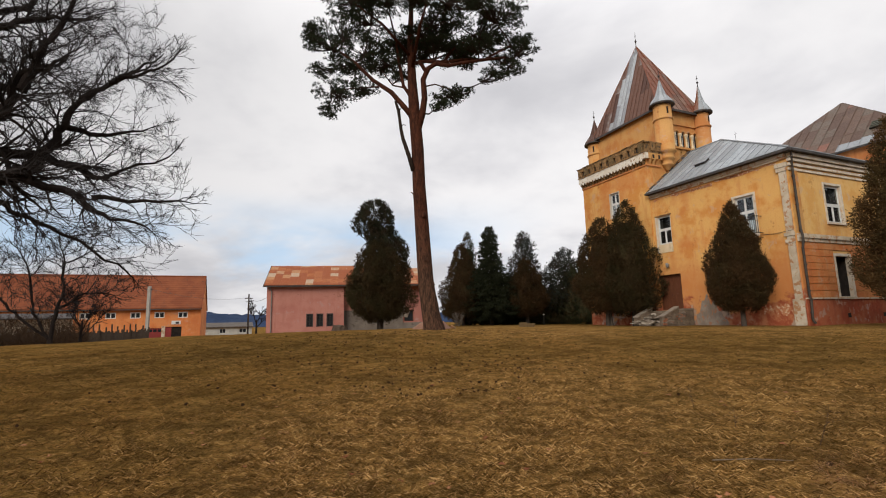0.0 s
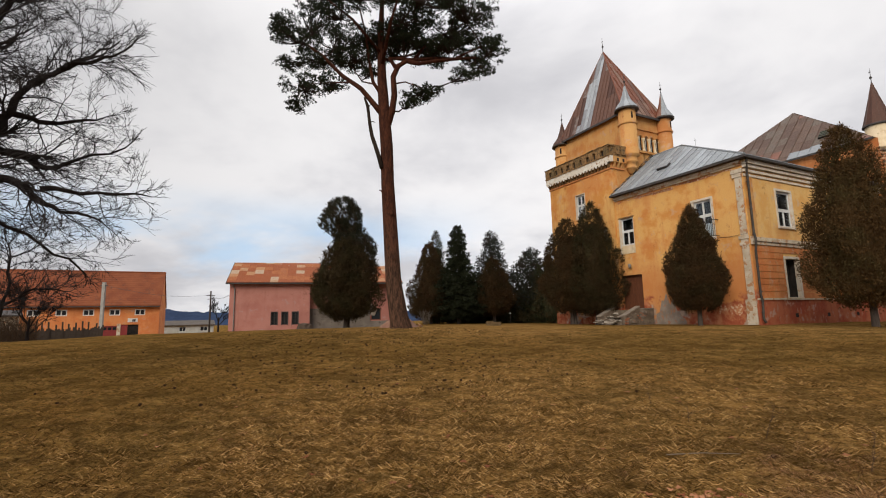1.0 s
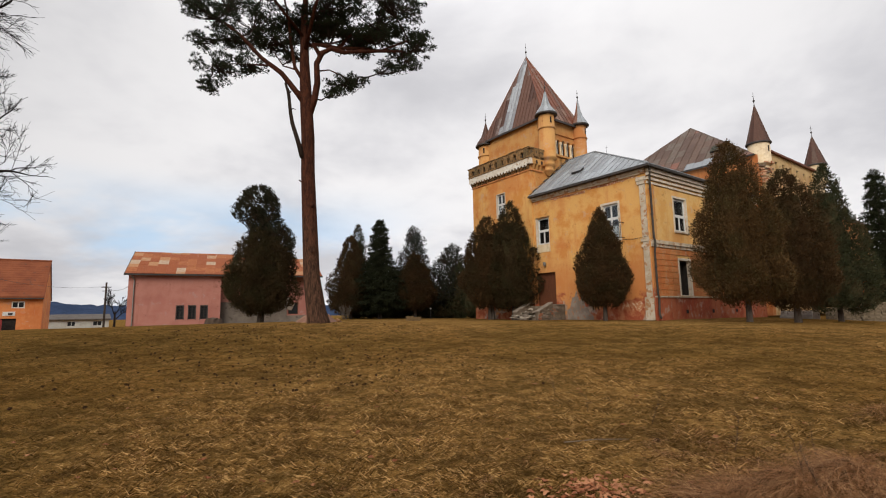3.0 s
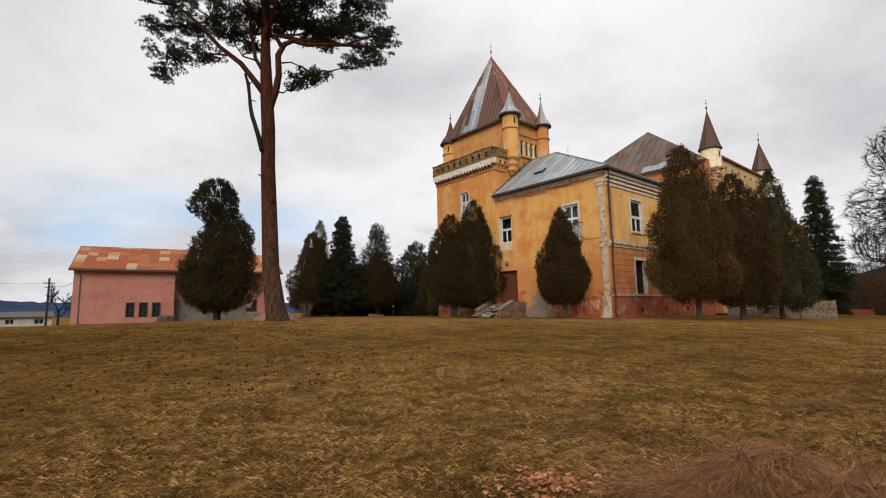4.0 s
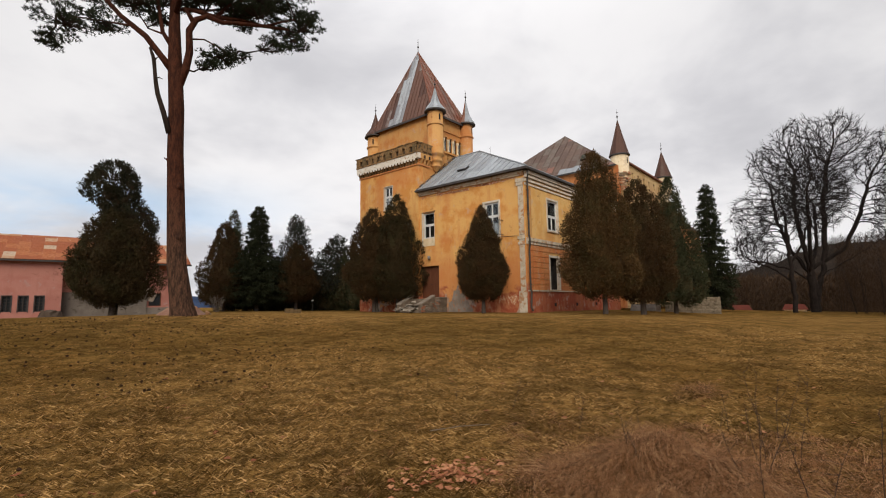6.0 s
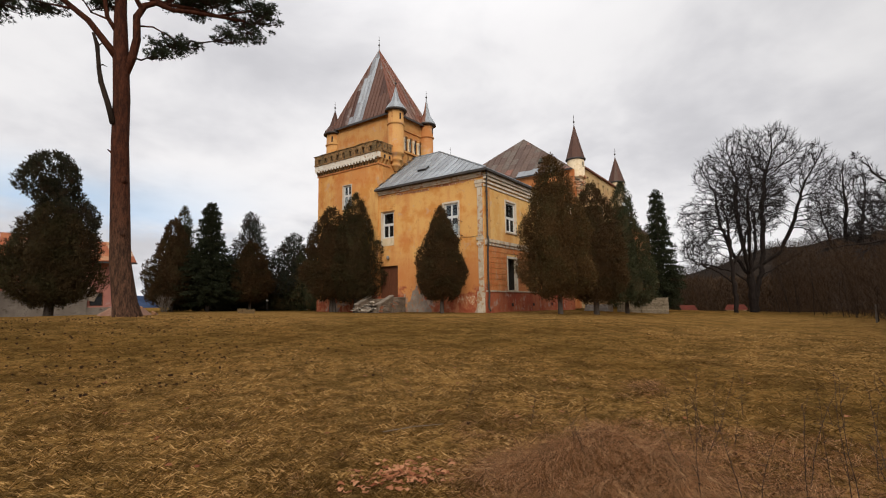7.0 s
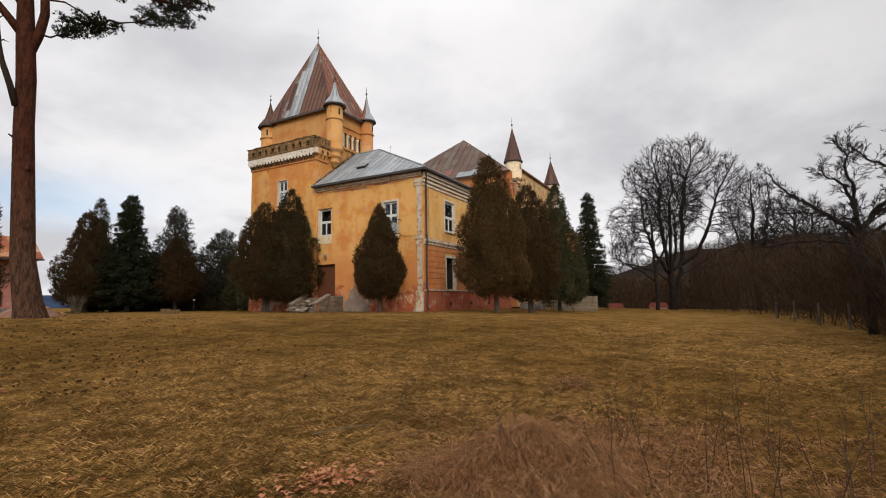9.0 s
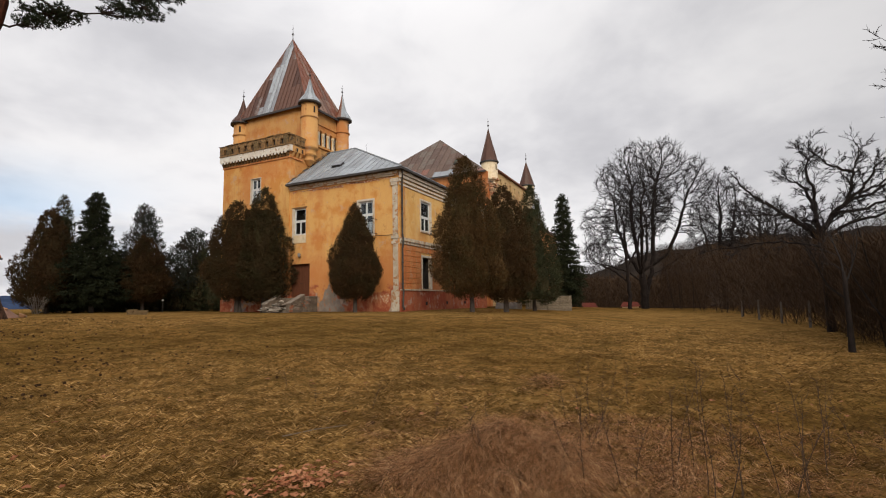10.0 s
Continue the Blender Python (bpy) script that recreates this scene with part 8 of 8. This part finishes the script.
for _az, _h, _lean in ((73.3, 1.3, 2), (74.75, 1.4, -3), (76.6, 1.35, 1), (78.8, 1.45, -2)):
    _d = float(np.interp(_az, (66, 71, 75, 79, 81.5, 84, 104), (60, 47, 34, 27.5, 21, 18.5, 15))) + 0.7
    _post = thing("fence_post", "pale grey concrete fence post in the thicket", "fence post", Matrix.Translation(on_ground(_az, _d, 0.2)) @ pose(0, 0, 0, _lean, 1, -_az), group="fence posts")
    part("shaft", Geo().add([(-0.06, -0.06, 0), (0.06, -0.06, 0), (0.06, 0.06, 0), (-0.06, 0.06, 0), (-0.045, -0.045, _h), (0.045, -0.045, _h), (0.045, 0.045, _h), (-0.045, 0.045, _h)], [(3, 2, 1, 0), (4, 5, 6, 7), (0, 1, 5, 4), (1, 2, 6, 5), (2, 3, 7, 6), (3, 0, 4, 7)]), POSTGREY, _post)


def fence_side_place(rng):
    az = -36.0 - 11.5 * rng.random() ** 0.9
    p = polar(az, rng.uniform(42, 56))
    p.z = ground_z(p.x, p.y) + rng.random() ** 1.6 * (1.9 if az < -38 else 1.6)
    return p


strokes("brush", "bare brown brush before the garden fence", fence_side_place, 13000, 0.4, 1.0, 0.012, THICKET, 63)


def far_dark_place(rng):
    p = polar(rng.uniform(56.5, 70), rng.uniform(118, 150))
    p.z = ground_z(p.x, p.y) + rng.random() * 8.0
    return p


strokes("far_brush", "dark leafless brush behind the lawn", far_dark_place, 24000, 0.8, 2.0, 0.05, THICKET, 64)


def crest_place(rng):
    az = rng.uniform(56, 100)
    d = rng.uniform(215, 290)
    p = polar(az, d)
    t = (d - 170) / 150
    p.z = -2 + hump([(50, 12), (58, 16), (67, 26), (74.5, 31), (80, 28), (92, 36), (150, 20)])(az) * math.sin(min(1.0, t / 0.7) * math.pi / 2) + rng.uniform(-2, 3.5)
    return p


CRESTWOOD = leafy("dark_far_twigs", (0.022, 0.017, 0.014), (0.040, 0.030, 0.024))
strokes("crest_wood", "leafless treetops along the hill's crest", crest_place, 26000, 1.2, 3.0, 0.05, CRESTWOOD, 65)


def far_cottage(az, d, w, mat):
    c = thing("cottage", "small far cottage with a red tiled roof", "house", house_pose(az, az, d, -2.7))
    part("wall", Geo().box(0, w, 0, 4, -1, 2.2), CREAM, c)
    part("roof", Geo().add([(-0.3, -0.4, 2.202), (w + 0.3, -0.4, 2.202), (w + 0.3, 4.4, 2.202), (-0.3, 4.4, 2.202), (0.2, 2, 3.2), (w - 0.2, 2, 3.2)], [(0, 1, 5, 4), (2, 3, 4, 5), (0, 4, 3), (1, 2, 5), (3, 2, 1, 0)]), mat, c)


REDROOF = worn("red_tiles", (0.110, 0.030, 0.020), (0.075, 0.022, 0.016), (0.05, 0.02, 0.015), 1.2, 6, 1.0, 0.01, spec=0.02)
far_cottage(57.4, 108, 3.0, REDROOF)
far_cottage(61.7, 112, 3.4, REDROOF)


# ---- lawn cover: straw, long dead grass, weeds, leaves, cones ----
def blade_mesh(name, px, py, pz, ang, lean, length, width, mat, label, category):
    """Flat blades, each one triangle, from arrays."""
    n = len(px)
    dx, dy, dz = np.cos(ang) * np.cos(lean) * length, np.sin(ang) * np.cos(lean) * length, np.sin(lean) * length
    sx, sy = -np.sin(ang) * width, np.cos(ang) * width
    v = np.zeros((n, 3, 3))
    v[:, 0] = np.stack([px + sx, py + sy, pz], -1)
    v[:, 1] = np.stack([px - sx, py - sy, pz + 0.3 * dz], -1)
    v[:, 2] = np.stack([px + dx, py + dy, pz + dz], -1)
    f = np.arange(n * 3).reshape(-1, 3)
    me = bpy.data.meshes.new(name)
    me.from_pydata(v.reshape(-1, 3).tolist(), [], f.tolist())
    me.materials.append(mat)
    ob = new(name, me)
    return tagged(ob, label, category, kind="stuff")


def lawn_straw():
    rs = np.random.RandomState(5)
    n = 480000
    d = 2.6 * (24.0 / 2.6) ** (rs.rand(n) ** 0.80)
    d *= np.exp(rs.normal(0, 0.10, n))
    az = np.radians(rs.uniform(-47, 88, n) + rs.normal(0, 5, n))
    x, y = d * np.sin(az), d * np.cos(az)
    z = np.array([ground_z(a, b) for a, b in zip(x, y)]) - 0.004
    tuft = np.array([noise.noise((a * 1.6, b * 1.6, 5.0)) + 0.5 * noise.noise((a * 5.0, b * 5.0, 8.0)) for a, b in zip(x, y)])
    tall = np.clip(1.0 + 0.35 * tuft, 0.75, 1.3)
    blade_mesh("lawn_straw", x, y, z, rs.uniform(0, 2 * np.pi, n), np.radians(np.clip(rs.normal(14, 14, n) * tall, 1, 70)), rs.uniform(0.025, 0.10, n) * (1 + d * 0.012) * tall, rs.uniform(0.00032, 0.00075, n) * (1 + d * 0.08), BLADES,
               "matted straw-coloured blades of short winter grass", "grass")


lawn_straw()


def long_grass(name, label, n, seed, spot, stand=1.0):
    """Long dead blades that arch over and lie down."""
    rng = random.Random(seed)
    g = Geo()
    for i in range(n):
        if i % 13 == 0:
            lock = spot(rng)
        x, y, h, L, a = lock
        x, y, h, L, a = x + rng.gauss(0, 0.03), y + rng.gauss(0, 0.03), h * rng.uniform(0.8, 1.08), L * rng.uniform(0.6, 1.15), a + rng.gauss(0, 0.36)
        p = Vector((x, y, ground_z(x, y) + h))
        out = Vector((math.cos(a), math.sin(a), 0))
        side = Vector((-out.y, out.x, 0)) * rng.uniform(0.0005, 0.0012)
        up = rng.uniform(0.1, 1.3) * stand
        q1 = p + out * L * 0.35 + Vector((0, 0, L * 0.30 * up))
        bend = Vector((-out.y, out.x, 0)) * rng.gauss(0, 0.62) * L
        q2 = p + out * L * 0.75 + bend * 0.5 + Vector((0, 0, L * (0.34 * up - 0.14 * rng.random())))
        q3 = p + out * L + bend + Vector((0, 0, L * (0.26 * up - 0.40 * rng.random())))
        for q in (q1, q2, q3):
            q.z = max(q.z, ground_z(q.x, q.y) + 0.01)
        g.add([p - side, p + side, q1 + side, q1 - side, q2 + side * 0.8, q2 - side * 0.8, q3], [(0, 1, 2, 3), (3, 2, 4, 5), (5, 4, 6)])
    ob = new(name, g.mesh(name, LONGGRASS))
    tagged(ob, label, "grass", kind="stuff")


TUFTS = ((53.4, 5.34, 0.34, 0.36), (50.3, 5.13, 0.30, 0.27), (57.0, 5.18, 0.32, 0.24), (46.7, 4.90, 0.30, 0.17), (42.9, 4.67, 0.26, 0.10), (60.0, 4.91, 0.32, 0.14), (53.7, 4.62, 0.34, 0.13), (47.5, 4.45, 0.30, 0.10), (55.3, 9.60, 0.25, 0.15))


def combed(x, y):
    """The way in which wind and snow have laid the long grass at a spot."""
    return radians(205) + 2.4 * noise.noise((x * 1.5, y * 1.5, 2.0)) + 1.2 * noise.noise((x * 4.0, y * 4.0, 6.0))


def tussock_spot(rng):
    """Mounds of dead grass whose long blades drape outwards and down from their tops."""
    az, d, w, top = rng.choice(TUFTS[:8] * 2 + TUFTS[:3] * 5 + TUFTS[8:])
    c = polar(az, d)
    r, t = abs(rng.gauss(0, w)), rng.uniform(0, 6.283)
    x, y = c.x + r * math.cos(t) * 1.15, c.y + r * math.sin(t)
    h = top * math.exp(-(r / w) ** 2) * rng.uniform(0.55, 1.0) + 0.02 * rng.random()
    k = rng.random()
    a = t + rng.gauss(0, 0.6) if k < 0.34 else combed(x, y) + rng.gauss(0, 0.45) if k < 0.86 else rng.uniform(0, 6.283)
    return x, y, h, rng.uniform(0.18, 0.62), a


def meadow_spot(rng):
    az = rng.uniform(36, 100) if rng.random() < 0.55 else rng.uniform(50, 72)
    d = rng.uniform(4.0, 7.3) + max(0, az - 60) * 0.03
    p = polar(az, d)
    hump = max(0.0, noise.noise((p.x * 1.4, p.y * 1.4, 9.0)))
    a = combed(p.x, p.y) + rng.gauss(0, 0.7) if rng.random() < 0.6 else rng.uniform(0, 6.283)
    return p.x, p.y, 0.16 * hump * rng.random(), rng.uniform(0.14, 0.44) * (0.8 + 0.8 * hump), a


long_grass("tussock", "big matted tussock of long red-brown dead grass", 30000, 71, tussock_spot, 0.42)
long_grass("long_dead_grass", "rough long red-brown dead grass at the lawn's edge", 25000, 72, meadow_spot, 0.8)


def small_tuft_spot(rng):
    k = rng.randrange(60)
    r2 = random.Random(k * 7 + 1)
    p = polar(r2.uniform(-20, 60), r2.uniform(3.4, 9.0))
    return p.x + rng.gauss(0, 0.07), p.y + rng.gauss(0, 0.07), 0.0, rng.uniform(0.07, 0.18), rng.uniform(0, 6.283)


long_grass("grass_tufts", "small pale tufts of dry grass in the lawn", 1500, 73, small_tuft_spot)


WEED = worn("dry_weed_stem", (0.045, 0.026, 0.016), (0.075, 0.044, 0.027), None, 6, 40, 0.9, 0.001)


def weed(az, d, h, seed):
    rng = random.Random(seed)
    t = thing("weed_stalk", "thin dry brown weed stalk with short side shoots", "weed", Matrix.Translation(on_ground(az, d, 0.02)), group="weed stalks")
    g = Geo()
    p, dr = Vector((0, 0, 0)), Vector((rng.gauss(0, 0.15), rng.gauss(0, 0.15), 1)).normalized()
    pts = [p]
    for i in range(6):
        dr = (dr + rnd_dir(rng) * 0.12).normalized()
        pts.append(pts[-1] + dr * h / 6)
    g.tube(pts, [0.0048 * (1 - 0.1 * i) for i in range(7)], 4)
    part("stem", g, WEED, t)
    for i in range(2, 7):
        for _ in range(2):
            s = (rnd_dir(rng) + Vector((0, 0, 0.8))).normalized() * rng.uniform(0.05, 0.20)
            part("shoot", Geo().tube([pts[i], pts[i] + s * 0.5 + rnd_dir(rng) * 0.01, pts[i] + s], [0.0024, 0.0018, 0.0010], 3), WEED, t)


rngw = random.Random(14)
for i in range(24):
    weed(rngw.uniform(57, 92), rngw.uniform(4.6, 8.2), rngw.uniform(0.35, 1.0), 100 + i)
for i, (az, d, h) in enumerate(((72.5, 4.9, 1.0), (73.2, 4.8, 1.05), (74.3, 4.9, 1.0), (75.2, 5.0, 0.95), (69.5, 5.0, 0.85), (65.0, 4.8, 0.75), (66.3, 4.9, 0.5), (61.5, 4.7, 0.8), (60.5, 5.0, 0.6), (71.0, 5.6, 0.9), (78.0, 5.2, 1.0), (80.0, 5.4, 0.9), (51.8, 4.9, 0.55), (49.9, 5.1, 0.55), (51.0, 5.9, 0.42), (44.0, 6.6, 0.4), (36.5, 7.6, 0.45), (30, 8.2, 0.25), (26.5, 9.4, 0.3))):
    weed(az, d, h, 200 + i)


def fallen_leaves():
    rng = random.Random(15)
    g = Geo()
    for i in range(220):
        if i < 120:
            c = polar(30.9, 4.66)
            x, y = c.x + rng.gauss(0, 0.28), c.y + rng.gauss(0, 0.16)
        else:
            p = polar(rng.uniform(-40, 85), rng.uniform(3.2, 11))
            x, y = p.x, p.y
        a, s = rng.uniform(0, 6.283), rng.uniform(0.026, 0.050)
        z = ground_z(x, y) + 0.03 + rng.uniform(0, 0.04)
        n = 9
        ring = []
        for k in range(n):
            b = 2 * math.pi * k / n
            r = s * (1.0 if k % 2 == 0 else 0.55) * (1.25 if k == 0 else 1)
            ring.append((x + r * math.cos(a + b), y + r * math.sin(a + b) * 0.8, z + rng.uniform(-0.01, 0.02)))
        g.add([(x, y, z + 0.008)] + ring, [(0, 1 + k, 1 + (k + 1) % n) for k in range(n)])
    ob = new("fallen_leaves", g.mesh("fallen_leaves", DEADLEAF))
    tagged(ob, "scattered curled brown oak leaves on the grass", "leaves", kind="stuff")


fallen_leaves()


def pine_cones():
    rng = random.Random(16)
    g = Geo()
    for i in range(430):
        if i < 400:
            az, d = rng.gauss(-3, 11), rng.uniform(10, 26)
        else:
            az, d = rng.uniform(-42, 45), rng.uniform(6, 24)
        p = on_ground(az, d)
        s = rng.uniform(0.017, 0.030)
        pr = Geo().lathe([(0.1 * s, 0), (0.8 * s, 0.5 * s), (s, 1.2 * s), (0.7 * s, 2.0 * s), (0.1 * s, 2.6 * s)], 6)
        m = Matrix.Translation(p + Vector((0, 0, s * 0.8))) @ pose(0, 0, 0, rng.uniform(60, 110), 0, rng.uniform(0, 360))
        g.add([m @ Vector(v) for v in pr.v], pr.f)
    ob = new("pine_cones", g.mesh("pine_cones", CONE))
    tagged(ob, "dark fallen pine cones scattered over the lawn", "pine cones", kind="stuff")


pine_cones()
stick = thing("stick", "pale dry stick lying in the grass", "stick", Matrix.Identity(4))
s0, s1 = on_ground(27.7, 6.2) + Vector((0, 0, 0.02)), on_ground(34.4, 6.5) + Vector((0, 0, 0.04))
part("stick", Geo().tube([s0, s0.lerp(s1, 0.5) + Vector((0.01, 0.02, 0.01)), s1], [0.007, 0.006, 0.003], 6), RUBBLE, stick)
